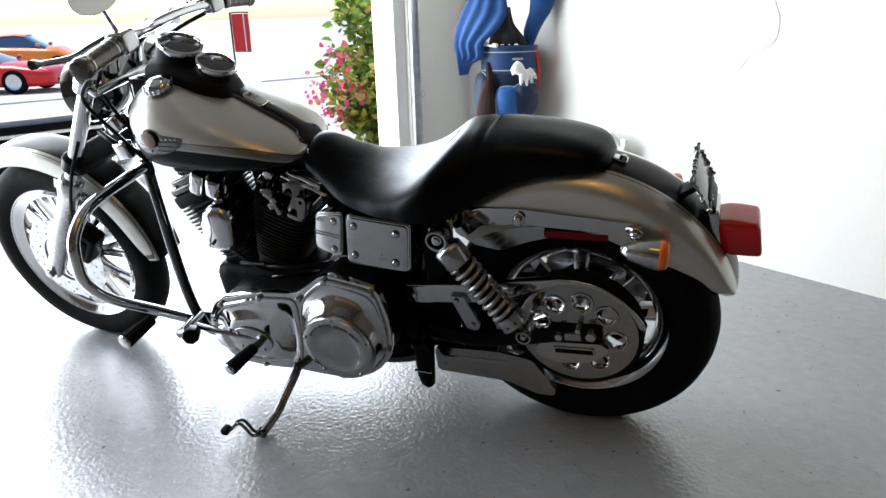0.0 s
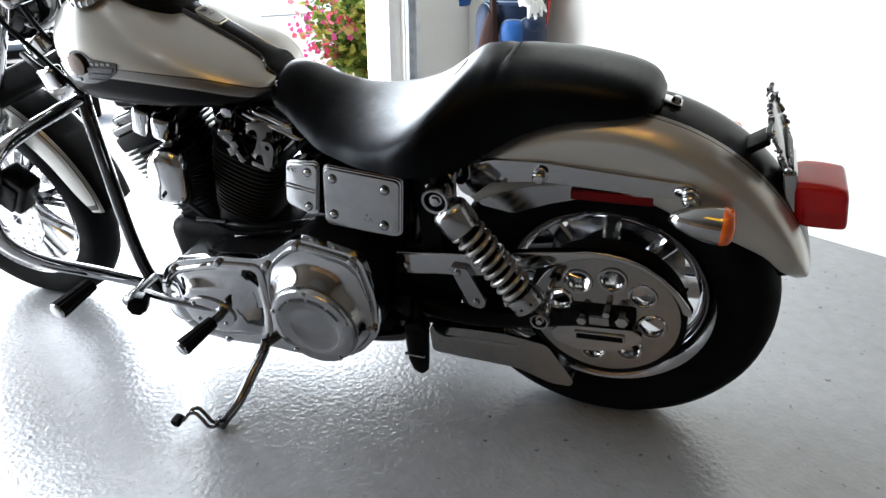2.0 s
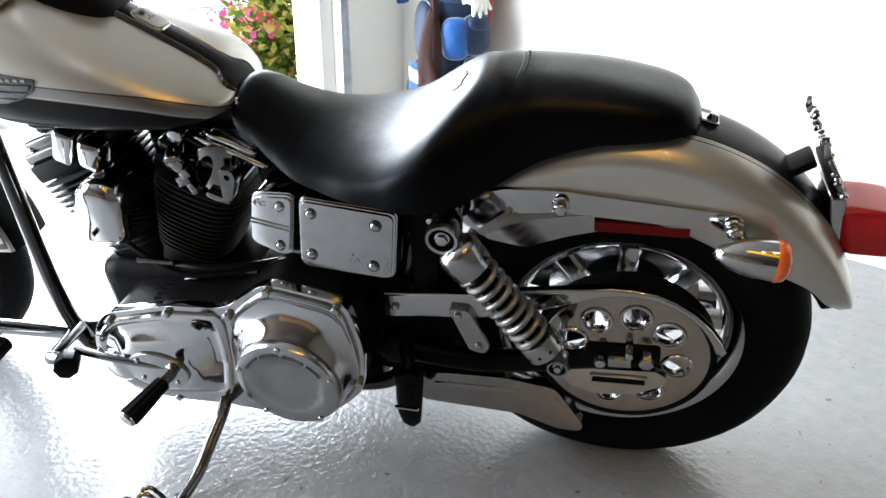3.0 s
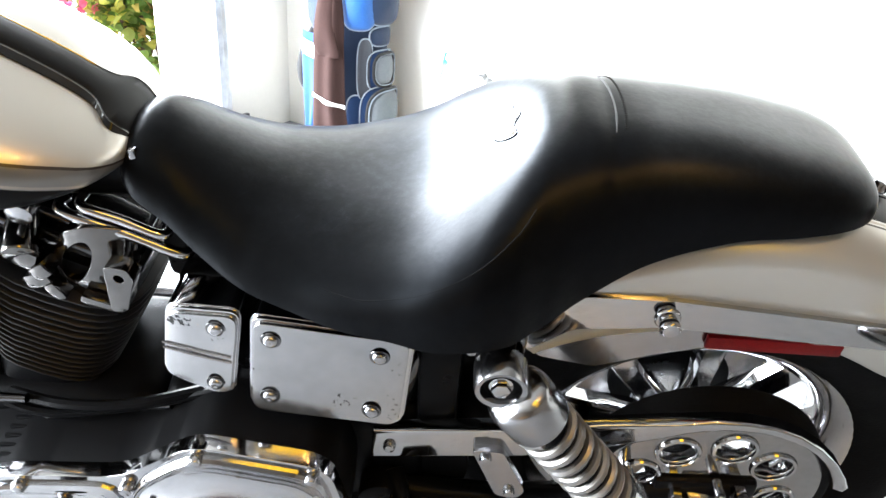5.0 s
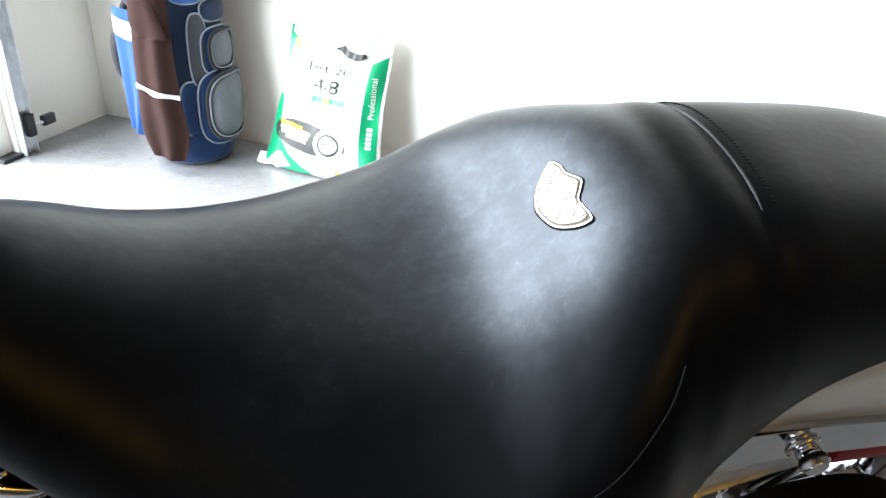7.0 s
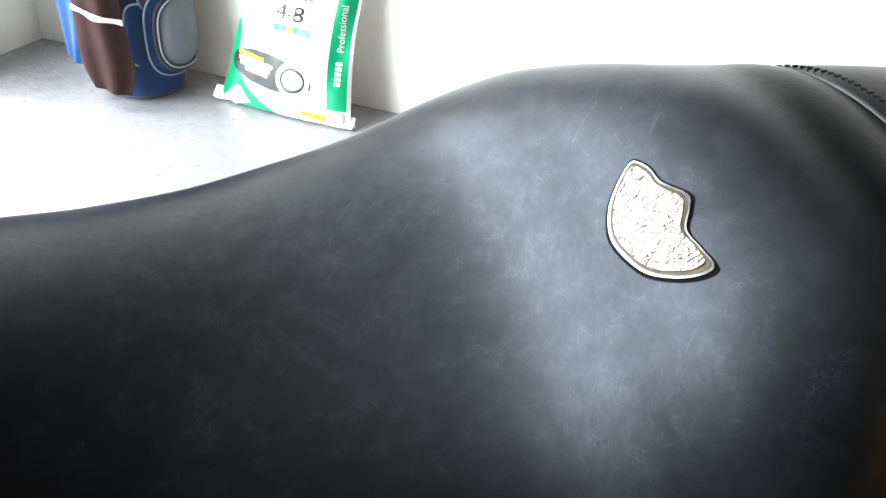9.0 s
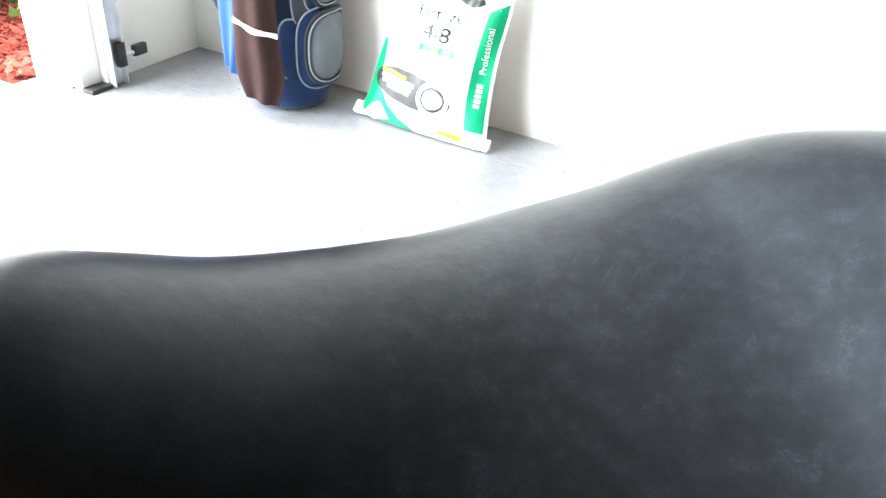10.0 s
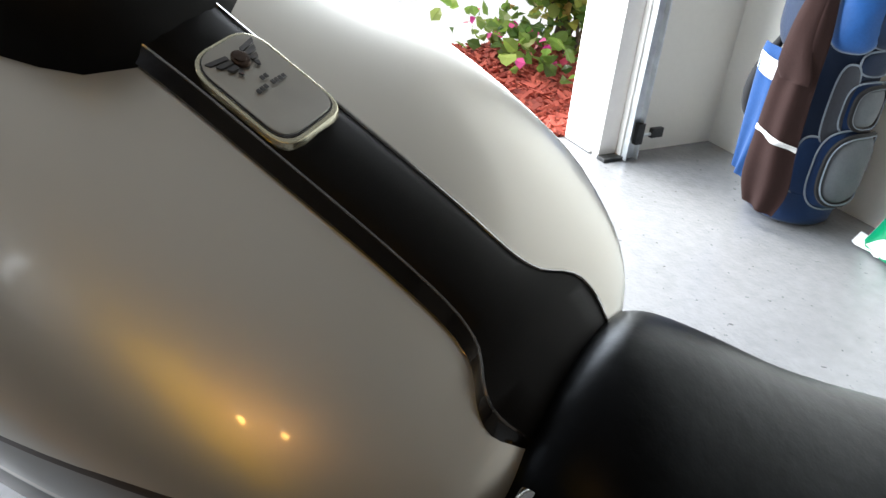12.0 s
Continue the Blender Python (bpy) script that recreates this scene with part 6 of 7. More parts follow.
# right-hand side, seen in the gaps of the wheel: rear brake disc and the exhaust
b = bmesh.new()
plate(b, circle(0.0, 0.328, 0.145, 48), side, -0.088, -0.083, holes=[circle(0.0, 0.328, 0.085, 32)])
rd = part("rear_brake_disc", b, CHROME_DULL, rear, "steel rear brake disc")
b = bmesh.new()
plate(b, circle(0.0, 0.328, 0.09, 32), side, -0.086, -0.080)
part("disc_carrier", b, BLACK_METAL, rd)
for dz, x1 in ((0.0, -0.20), (0.095, -0.14)):
    b = bmesh.new()
    tube(b, [(1.02, -0.13, 0.42), (1.04, -0.17, 0.30 + dz), (0.92, -0.19, 0.215 + dz), (0.60, -0.195, 0.20 + dz), (x1, -0.20, 0.215 + dz)], lambda t: 0.024 + 0.018 * min(1, max(0, t * 4 - 2)), 20)
    part("exhaust", b, STAND_CHROME, bike, "darkened chrome exhaust pipe")
b = bmesh.new()
rbox(b, (0.90, 0.0, 0.722), (0.46, 0.11, 0.060), Matrix.Rotation(radians(4), 3, "Y"), 0.02, 3)
rbox(b, (0.90, -0.10, 0.62), (0.15, 0.06, 0.15), None, 0.03, 3)
part("intake_box", b, BLACK_METAL, bike, "black intake and wiring tray under the tank")

# ---------------------------------------------------------------- things in the garage
def cloth(name, color, rough=0.8, scale=420):
    return mat(name, color, rough, 0.0, noise_scale=14, vary=0.14, bump=0.35, bump_scale=scale, fine=0.45, fine_scale=160, sheen=0.15, spec=0.25)


NYLON_NAVY = cloth("navy_nylon", (0.0045, 0.016, 0.046), 0.6)
NYLON_BLUE = cloth("blue_nylon", (0.0045, 0.030, 0.105), 0.55)
NYLON_GREY = cloth("grey_nylon", (0.125, 0.140, 0.155), 0.65)
NYLON_SLATE = cloth("slate_nylon", (0.050, 0.056, 0.070), 0.65)
NYLON_BRIGHT = cloth("bright_blue_nylon", (0.012, 0.080, 0.27), 0.5)
CLOTH_BLUE = cloth("blue_cotton", (0.011, 0.055, 0.180), 0.85)
TOWEL_BROWN = cloth("brown_towel", (0.026, 0.0115, 0.0098), 0.95, 260)
bsdf(TOWEL_BROWN).inputs["Sheen Weight"].default_value = 0.02
CLOTH_WHITE = cloth("white_cotton", (0.72, 0.72, 0.72), 0.85)
WEB_BLACK = cloth("black_webbing", (0.010, 0.010, 0.012), 0.7)
WEB_RED = cloth("red_webbing", (0.42, 0.03, 0.03), 0.7)
PIPING = cloth("light_piping", (0.25, 0.30, 0.36), 0.6)


def pillow(bm, at, hw, hh, depth, n=2.6, back=0.0, seg=40):
    """A stuffed pocket: at(u, v, w) places it, u across, v up, w outwards."""
    rings = []
    for k in range(9):
        t = k / 8
        sc_ = (1 - (max(0.0, t - 0.45) / 0.55) ** 2.2) ** 0.5 if t > 0.45 else 1.0
        ring = []
        for q in range(seg):
            a = 2 * math.pi * q / seg
            c, s_ = math.cos(a), math.sin(a)
            m = max(sc_, 0.12)
            ring.append(at(hw * m * math.copysign(abs(c) ** (2 / n), c), hh * m * math.copysign(abs(s_) ** (2 / n), s_), back + depth * t))
        rings.append(ring)
    skin(bm, rings)


def rim_line(at, hw, hh, w, r, n=2.6, seg=48):
    pts = []
    for q in range(seg + 1):
        a = 2 * math.pi * q / seg
        c, s_ = math.cos(a), math.sin(a)
        pts.append(at(hw * math.copysign(abs(c) ** (2 / n), c), hh * math.copysign(abs(s_) ** (2 / n), s_), w))
    b = bmesh.new()
    tube(b, pts, r, 6, smooth=False)
    return b


def sheet(bm, rows, thick=0.004, cols=24, wave=0.0, freq=3.0, phase=0.0):
    """A hanging cloth: rows of (left point, right point, bulge) from top to bottom, with soft folds and thickness."""
    dense = []
    n = len(rows)
    L_ = smooth_path([r[0] for r in rows], 6)
    R_ = smooth_path([r[1] for r in rows], 6)
    B_ = smooth_path([(r[2], 0, 0) for r in rows], 6)
    front, rear_ = [], []
    for i, (a, c, bl) in enumerate(zip(L_, R_, B_)):
        d = (c - a)
        nrm = Vector((d.y, -d.x, 0))
        nrm = nrm.normalized() if nrm.length > 1e-6 else Vector((0, -1, 0))
        v = i / (len(L_) - 1)
        f, r = [], []
        for k in range(cols + 1):
            u = k / cols
            off = bl.x * math.sin(math.pi * u) + wave * (0.3 + 0.7 * v) * math.sin(2 * math.pi * freq * u + phase + 1.3 * v)
            p = a + d * u + nrm * off
            f.append(p)
            r.append(p - nrm * thick)
        front.append(f)
        rear_.append(r)
    rings = [f + r[::-1] for f, r in zip(front, rear_)]
    skin(bm, rings)


# golf bag: its face towards the motorcycle is local -y
golf = thing("golf_bag", pose(-1.885, 3.575, 0, 0, 0, 42) @ pose(0, 0, 0, -1.5, 0, 0), "blue and grey golf bag hung with towels beside the corner", "golf bag")


def on_bag(phi, z0, r0=0.125):
    """Places on the bag's round side at phi degrees from its face."""
    f = radians(phi)

    def at(u, v, w):
        a = f + u / r0
        return Vector(((r0 + w) * math.sin(a), -(r0 + w) * math.cos(a), z0 + v))
    return at


b = bmesh.new()
lathe(b, [(0.100, 0.10), (0.118, 0.105), (0.122, 0.20), (0.118, 0.40), (0.120, 0.60), (0.128, 0.74), (0.132, 0.76)], (0, 0, 0), (0, 0, 1), 48)
part("bag_body", b, NYLON_NAVY, golf, "navy nylon bag tube")
b = bmesh.new()
lathe(b, [(0.085, 0.0), (0.108, 0.003), (0.120, 0.015), (0.124, 0.04), (0.126, 0.09), (0.128, 0.104), (0.120, 0.110)], (0, 0, 0), (0, 0, 1), 48)
part("bag_base", b, NYLON_BLUE, golf, "blue bag base")
b = bmesh.new()
lathe(b, [(0.128, 0.745), (0.138, 0.750), (0.142, 0.77), (0.146, 0.86), (0.148, 0.872), (0.142, 0.878), (0.132, 0.870), (0.128, 0.80)], (0, 0, 0), (0, 0, 1), 48, caps=(True, True))
cuff = part("bag_cuff", b, NYLON_BLUE, golf, "blue padded bag rim")
for z_, r_ in ((0.848, 0.1465), (0.760, 0.141)):
    b = bmesh.new()
    lathe(b, [(r_, -0.003), (r_ + 0.0025, 0), (r_, 0.003), (r_ - 0.003, 0)], (0, 0, z_), (0, 0, 1), 48, closed=True)
    part("trim_band", b, PIPING, cuff)
b = bmesh.new()
rbox(b, (0.055, -0.1405, 0.815), (0.055, 0.006, 0.010), Matrix.Rotation(radians(22), 3, "Z"), 0.002)
part("label_bar", b, PIPING, cuff)
b = bmesh.new()
rbox(b, (-0.085, -0.118, 0.885), (0.095, 0.022, 0.020), Matrix.Rotation(radians(-34), 3, "Z") @ Matrix.Rotation(radians(6), 3, "Y"), 0.008, 3)
part("carry_handle", b, CLOTH_WHITE, golf, "white carry handle on the rim")

# pockets
for phi, z0, hw, hh, dep, m, lab in ((52, 0.195, 0.082, 0.104, 0.060, NYLON_GREY, "large grey zipped pocket"), (51, 0.372, 0.056, 0.058, 0.038, NYLON_GREY, "small grey pocket"),
                                     (42, 0.615, 0.070, 0.082, 0.062, NYLON_NAVY, "round navy ball pocket"), (-68, 0.62, 0.065, 0.13, 0.070, NYLON_NAVY, "navy side pocket"),
                                     (2, 0.600, 0.056, 0.084, 0.056, NYLON_BRIGHT, "bright blue flap pocket"), (0, 0.190, 0.042, 0.088, 0.018, NYLON_BLUE, "blue front panel"),
                                     (13, 0.372, 0.030, 0.112, 0.020, NYLON_SLATE, "grey front panel"), (52, 0.490, 0.070, 0.034, 0.018, NYLON_NAVY, "navy middle panel")):
    at = on_bag(phi, z0)
    if m is NYLON_GREY:
        # blue surround that stands out from the bag behind each zipped pocket
        b = bmesh.new()
        pillow(b, on_bag(phi - 3, z0 - 0.004), hw + 0.016, hh + 0.016, dep * 0.62, n=3.4, back=-0.01)
        sur = part("pocket_surround", b, NYLON_BLUE, golf, "blue nylon surround of a pocket")
        part("surround_piping", rim_line(on_bag(phi - 3, z0 - 0.004), hw + 0.017, hh + 0.017, dep * 0.24, 0.0026, n=3.4), PIPING, sur)
    b = bmesh.new()
    pillow(b, at, hw, hh, dep, n=3.0, back=-0.01)
    pk = part("pocket", b, m, golf, lab)
    if m is NYLON_GREY:
        part("zipper", rim_line(at, hw * 1.03, hh * 1.02, dep * 0.50, 0.0075, n=3.0), WEB_BLACK, pk)
    part("pocket_piping", rim_line(at, hw * 0.985, hh * 0.985, dep * 0.60, 0.0026, n=3.0) if m is NYLON_GREY else rim_line(at, hw * 1.01, hh * 1.01, dep * 0.42 - 0.008, 0.0030, n=3.0), PIPING, pk)
b = bmesh.new()
pillow(b, on_bag(40, 0.665), 0.045, 0.035, 0.066, back=0.0)
part("ball_flap", b, NYLON_NAVY, golf)
b = bmesh.new()
sheet(b, [((0.128, -0.055, 0.88), (0.140, -0.015, 0.88), 0.004), ((0.142, -0.045, 0.82), (0.155, -0.005, 0.82), 0.006), ((0.150, -0.04, 0.74), (0.160, 0.0, 0.73), 0.004), ((0.148, -0.035, 0.64), (0.150, 0.0, 0.64), 0.0)], 0.004, 8)
part("shoulder_strap", b, WEB_RED, golf, "red strap on the bag's side")
b = bmesh.new()
tube(b, [(-0.125, 0.02, 0.56), (-0.165, 0.0, 0.48), (-0.190, -0.02, 0.41), (-0.198, -0.025, 0.34), (-0.185, -0.02, 0.28), (-0.130, 0.0, 0.24)], lambda t: 0.009 + 0.013 * math.sin(math.pi * t) ** 2, 12)
part("shoulder_pad", b, WEB_BLACK, golf, "black padded shoulder strap")
# club shafts deep in the bag
for k in range(6):
    a = k * 1.05 + 0.4
    b = bmesh.new()
    cyl(b, (0.07 * math.cos(a), 0.07 * math.sin(a), 0.80), (0.075 * math.cos(a), 0.075 * math.sin(a), 0.90 + 0.015 * (k % 3)), 0.009, 0.012, 10, 0.003)
    part("club_grip", b, WEB_BLACK, golf)

# cloths on the bag
GM = golf.matrix_world.copy()


def bag_cloth(name, rows, m, label, category, **kw):
    b = bmesh.new()
    sheet(b, rows, **kw)
    o = part(name, b, m, None, sharp=60)
    o.matrix_world = GM
    return tagged(o, label, category)


tw = bag_cloth("towel", [((-0.105, -0.095, 0.80), (-0.085, -0.115, 0.80), 0.01), ((-0.108, -0.122, 0.70), (-0.070, -0.150, 0.69), 0.012), ((-0.138, -0.135, 0.55), (-0.055, -0.175, 0.55), 0.02),
                         ((-0.155, -0.137, 0.44), (-0.055, -0.185, 0.43), 0.02), ((-0.160, -0.134, 0.28), (-0.048, -0.188, 0.24), 0.025), ((-0.160, -0.130, 0.14), (-0.035, -0.186, 0.12), 0.02), ((-0.138, -0.132, 0.060), (-0.055, -0.183, 0.040), 0.012)],
               TOWEL_BROWN, "brown towel with a white stripe hanging on the golf bag", "towel", wave=0.007, freq=1.7)
b = bmesh.new()
sheet(b, [((-0.1620, -0.1375, 0.292), (-0.0500, -0.1920, 0.256), 0.028), ((-0.1620, -0.1375, 0.278), (-0.0485, -0.1920, 0.242), 0.028)], 0.004, 24, wave=0.007, freq=1.7, phase=0.75)
part("towel_stripe", b, CLOTH_WHITE, tw, "white woven stripe")
bag_cloth("towel", [((-0.108, -0.128, 0.725), (-0.080, -0.152, 0.70), 0.010), ((-0.145, -0.142, 0.60), (-0.085, -0.182, 0.52), 0.016), ((-0.158, -0.147, 0.475), (-0.068, -0.198, 0.435), 0.012), ((-0.140, -0.155, 0.43), (-0.085, -0.196, 0.425), 0.006)],
          TOWEL_BROWN, "brown towel corner folded over itself on the golf bag", "towel", wave=0.004, freq=1.3)
cl = bag_cloth("hand_towel", [((-0.196, -0.05, 0.50), (-0.118, -0.122, 0.49), 0.012), ((-0.200, -0.05, 0.45), (-0.120, -0.125, 0.42), 0.015), ((-0.195, -0.055, 0.28), (-0.130, -0.120, 0.26), 0.01),
                         ((-0.188, -0.055, 0.13), (-0.165, -0.10, 0.11), 0.004)], CLOTH_BLUE, "light blue hand towel with a white band on the golf bag", "towel", wave=0.006, freq=1.6)
b = bmesh.new()
sheet(b, [((-0.2005, -0.0535, 0.475), (-0.1185, -0.1275, 0.455), 0.018), ((-0.2010, -0.0535, 0.425), (-0.1190, -0.1285, 0.400), 0.018)], 0.003, 24)
part("towel_band", b, CLOTH_WHITE, cl, "white band")
bag_cloth("polishing_cloth", [((-0.170, -0.03, 1.15), (-0.020, -0.09, 1.15), 0.02), ((-0.230, -0.02, 1.05), (0.000, -0.12, 1.04), 0.03), ((-0.262, -0.01, 0.97), (-0.045, -0.145, 0.96), 0.03), ((-0.272, -0.02, 0.89), (-0.118, -0.14, 0.89), 0.02),
                              ((-0.258, -0.03, 0.83), (-0.125, -0.13, 0.825), 0.012), ((-0.247, -0.03, 0.785), (-0.190, -0.10, 0.790), 0.006), ((-0.238, -0.04, 0.735), (-0.216, -0.07, 0.742), 0.0)],
          CLOTH_BLUE, "creased light blue cloth draped over the golf clubs", "cloth", wave=0.016, freq=3.4, phase=0.6)
bag_cloth("polishing_cloth", [((-0.020, -0.10, 1.06), (0.012, -0.07, 1.06), 0.004), ((-0.050, -0.115, 0.99), (0.030, -0.08, 0.985), 0.008), ((-0.078, -0.13, 0.93), (0.075, -0.09, 0.925), 0.010), ((-0.090, -0.138, 0.885), (0.100, -0.10, 0.885), 0.0)],
          cloth("dark_cotton", (0.012, 0.014, 0.017), 0.9), "dark cloth tucked into the golf bag", "cloth", wave=0.008, freq=2.0)
# head cover on a club
b = bmesh.new()
rings = []
for z_, rx, ox in ((0.86, 0.020, 0.10), (0.90, 0.030, 0.105), (0.95, 0.040, 0.115), (0.99, 0.046, 0.13), (1.03, 0.052, 0.15), (1.08, 0.060, 0.165), (1.14, 0.060, 0.175), (1.18, 0.040, 0.18), (1.195, 0.012, 0.18)):
    rings.append([Vector((ox + rx * math.cos(a) * (1 + 0.08 * math.sin(3 * a + 20 * z_)), -0.03 + rx * 0.85 * math.sin(a), z_)) for a in [2 * math.pi * k / 28 for k in range(28)]])
skin(b, rings)
hc = part("head_cover", b, CLOTH_BLUE, None, sharp=60)
hc.matrix_world = GM
tagged(hc, "blue knitted head cover on a golf club", "head cover")
# glove over the ball pocket
b = bmesh.new()
for p0_, p1_, r_ in (((0.04, -0.205, 0.785), (0.09, -0.205, 0.745), 0.026), ((0.055, -0.21, 0.79), (0.035, -0.215, 0.742), 0.011), ((0.085, -0.21, 0.76), (0.075, -0.225, 0.695), 0.011),
                     ((0.095, -0.20, 0.765), (0.105, -0.215, 0.690), 0.011), ((0.105, -0.19, 0.765), (0.130, -0.20, 0.702), 0.010), ((0.11, -0.185, 0.77), (0.150, -0.18, 0.72), 0.010)):
    tube(b, [p0_, Vector(p0_).lerp(Vector(p1_), 0.5) + Vector((0, -0.006, 0.004)), p1_], lambda t, r_=r_: r_ * (0.75 + 0.5 * math.sin(math.pi * min(1, t + 0.2)) - 0.35 * max(0, t - 0.8) * 5), 12)
gl = part("golf_glove", b, CLOTH_WHITE, None, sharp=60)
gl.matrix_world = GM
rm_ = gl.modifiers.new("one_skin", "REMESH")
rm_.mode, rm_.voxel_size = "VOXEL", 0.004
tagged(gl, "crumpled white golf glove hanging on the golf bag", "glove")

# ---------------------------------------------------------------- fertiliser sack leaning on the wall
SACK_WHITE = mat("sack_film", (0.78, 0.79, 0.77), 0.35, 0.0, noise_scale=9, vary=0.05, bump=0.35, bump_scale=28, fine=0.3)
SACK_GREEN = mat("sack_green", (0.0, 0.26, 0.11), 0.35, 0.0, noise_scale=9, vary=0.12, bump=0.3, bump_scale=28)
SACK_DARK = mat("sack_dark", (0.030, 0.030, 0.028), 0.4, 0.0, noise_scale=20, vary=0.2)
SACK_YELLOW = mat("sack_yellow", (0.70, 0.52, 0.02), 0.4, 0.0, noise_scale=20, vary=0.1)
SACK_GREY = mat("sack_grey", (0.30, 0.31, 0.31), 0.4, 0.0, noise_scale=20, vary=0.15)
SACK_OLIVE = mat("sack_olive", (0.30, 0.27, 0.14), 0.5, 0.0, noise_scale=20, vary=0.2)
SB0, SB1 = Vector((-1.642, 3.600, 0.004)), Vector((-1.208, 3.572, 0.004))
ST0, ST1 = Vector((-1.560, 3.694, 0.470)), Vector((-1.205, 3.676, 0.465))


def sack_at(u, v, w=0.0, back=False):
    """u -1..1 across, v 0..1 up the sack's face; w outwards."""
    p = SB0.lerp(SB1, (u + 1) / 2).lerp(ST0.lerp(ST1, (u + 1) / 2), v)
    n = Vector((-0.10, -0.97, 0.20)).normalized()
    bul = max(0.0, 1 - abs(u) ** 2.6) * (max(0.0, 1 - abs(2 * v - 0.85) ** 2.4) if v < 0.95 else 0.0) ** 0.8
    cr = 0.006 * math.sin(7 * u + 5 * v) * math.sin(9 * v + 1.2 * u) + 0.004 * math.sin(19 * u - 11 * v)
    side_in = 0.016 * math.sin(math.pi * v) * u
    k = (-0.045 * bul) if back else (0.055 * bul + cr * (0.4 + v))
    q = p + n * (k + w) - (SB1 - SB0).normalized() * side_in
    q.z = max(q.z, 0.002)
    q.y = min(q.y, WY - 0.004)
    return q


b = bmesh.new()
rings = []
NU, NV = 26, 26
for j in range(NV + 1):
    v = j / NV
    rings.append([sack_at(-1 + 2 * i / NU, v) for i in range(NU + 1)] + [sack_at(1 - 2 * i / NU, v, -0.004, True) for i in range(NU + 1)])
skin(b, rings)
sack = part("sack", b, SACK_WHITE, None, sharp=60)
tagged(sack, "white and green fertilizer sack leaning on the garage wall", "sack")


def sack_patch(name, loop, m, w=0.0015, label=""):
    """A printed field of the sack, cut fine enough to follow its bulge."""
    b = bmesh.new()
    t = bmesh.new()
    vs = [t.verts.new((u, v, 0)) for u, v in loop]
    es = [t.edges.new((vs[i], vs[(i + 1) % len(vs)])) for i in range(len(vs))]
    bmesh.ops.triangle_fill(t, use_beauty=True, use_dissolve=False, edges=es, normal=(0, 0, 1))
    for _ in range(3):
        long_ = [e for e in t.edges if e.calc_length() > 0.12]
        if long_:
            bmesh.ops.subdivide_edges(t, edges=long_, cuts=1)
            bmesh.ops.triangulate(t, faces=t.faces[:])
    for vtx in t.verts:
        vtx.co = sack_at(vtx.co.x, vtx.co.y, w)
    join(b, t)
    return part(name, b, m, sack, label, normals=False)


def arc(pts, n=6):
    return [(p.x, p.y) for p in smooth_path([(u, v, 0) for u, v in pts], n)]


sack_patch("printed_swoosh", arc([(-0.99, 0.0), (-0.99, 0.25), (-0.99, 0.52)]) + arc([(-0.90, 0.50), (-0.82, 0.34), (-0.70, 0.20), (-0.40, 0.08), (-0.05, 0.0)]), SACK_GREEN, label="green printed swoosh")
sack_patch("printed_highlight", arc([(-0.92, 0.03), (-0.70, 0.12), (-0.45, 0.03)]) + [(-0.6, 0.01)], SACK_WHITE, 0.003)
sack_patch("printed_edge", [(-0.995, 0.70), (-0.995, 0.97), (-0.86, 0.97), (-0.90, 0.84), (-0.95, 0.74)], SACK_GREEN)
sack_patch("side_strip", [(0.69, 0.10), (0.955, 0.10), (0.955, 0.3), (0.96, 0.6), (0.965, 0.86), (0.72, 0.80), (0.70, 0.5), (0.69, 0.25)], SACK_GREEN, label="green side strip")
sack_patch("printed_oval", [(-0.22 + 0.70 * math.cos(a), 0.255 + 0.105 * math.sin(a) - 0.035 * math.cos(a)) for a in [2 * math.pi * k / 36 for k in range(36)]], SACK_DARK, 0.0022, "dark printed oval")
b = bmesh.new()
ro, ri = [], []
for k in range(40):
    a = 2 * math.pi * k / 40
    ro.append((0.20 + 0.25 * math.cos(a), 0.235 + 0.112 * math.sin(a)))
    ri.append((0.20 + 0.19 * math.cos(a), 0.235 + 0.078 * math.sin(a)))
skin(b, [[sack_at(u, v, 0.0032) for u, v in ro], [sack_at(u, v, 0.0034) for u, v in ri]], caps=(False, False))
part("printed_ring", b, SACK_WHITE, sack, normals=False)
sack_patch("ring_field", [(0.20 + 0.16 * math.cos(a), 0.235 + 0.06 * math.sin(a)) for a in [2 * math.pi * k / 24 for k in range(24)]], SACK_GREY, 0.003)
for k, (u0, u1, v0, m) in enumerate(((-0.80, -0.30, 0.325, SACK_YELLOW), (-0.76, -0.12, 0.292, SACK_WHITE), (-0.72, -0.16, 0.262, SACK_WHITE), (-0.62, -0.20, 0.232, SACK_WHITE))):
    sack_patch("text_bar", [(u0, v0), (u1, v0 - 0.02), (u1, v0 + 0.002), (u0, v0 + 0.022)], m, 0.0034)
for u0, u1, m in ((-0.22, -0.02, SACK_GREEN), (-0.01, 0.13, SACK_YELLOW), (0.14, 0.40, SACK_GREEN)):
    sack_patch("colour_bar", [(u0, 0.505), (u1, 0.505), (u1, 0.545), (u0, 0.545)], m, 0.0025)
sack_patch("barcode_field", [(0.70, 0.015), (0.93, 0.015), (0.93, 0.092), (0.70, 0.092)], SACK_GREY, 0.0032)
for k in range(6):
    sack_patch("barcode_bar", [(0.725 + 0.032 * k, 0.025), (0.740 + 0.032 * k, 0.025), (0.740 + 0.032 * k, 0.082), (0.725 + 0.032 * k, 0.082)], SACK_WHITE, 0.0042)
sack_patch("yellow_patch", [(0.30, 0.04), (0.67, 0.015), (0.67, 0.055), (0.36, 0.062)], SACK_YELLOW, 0.002)


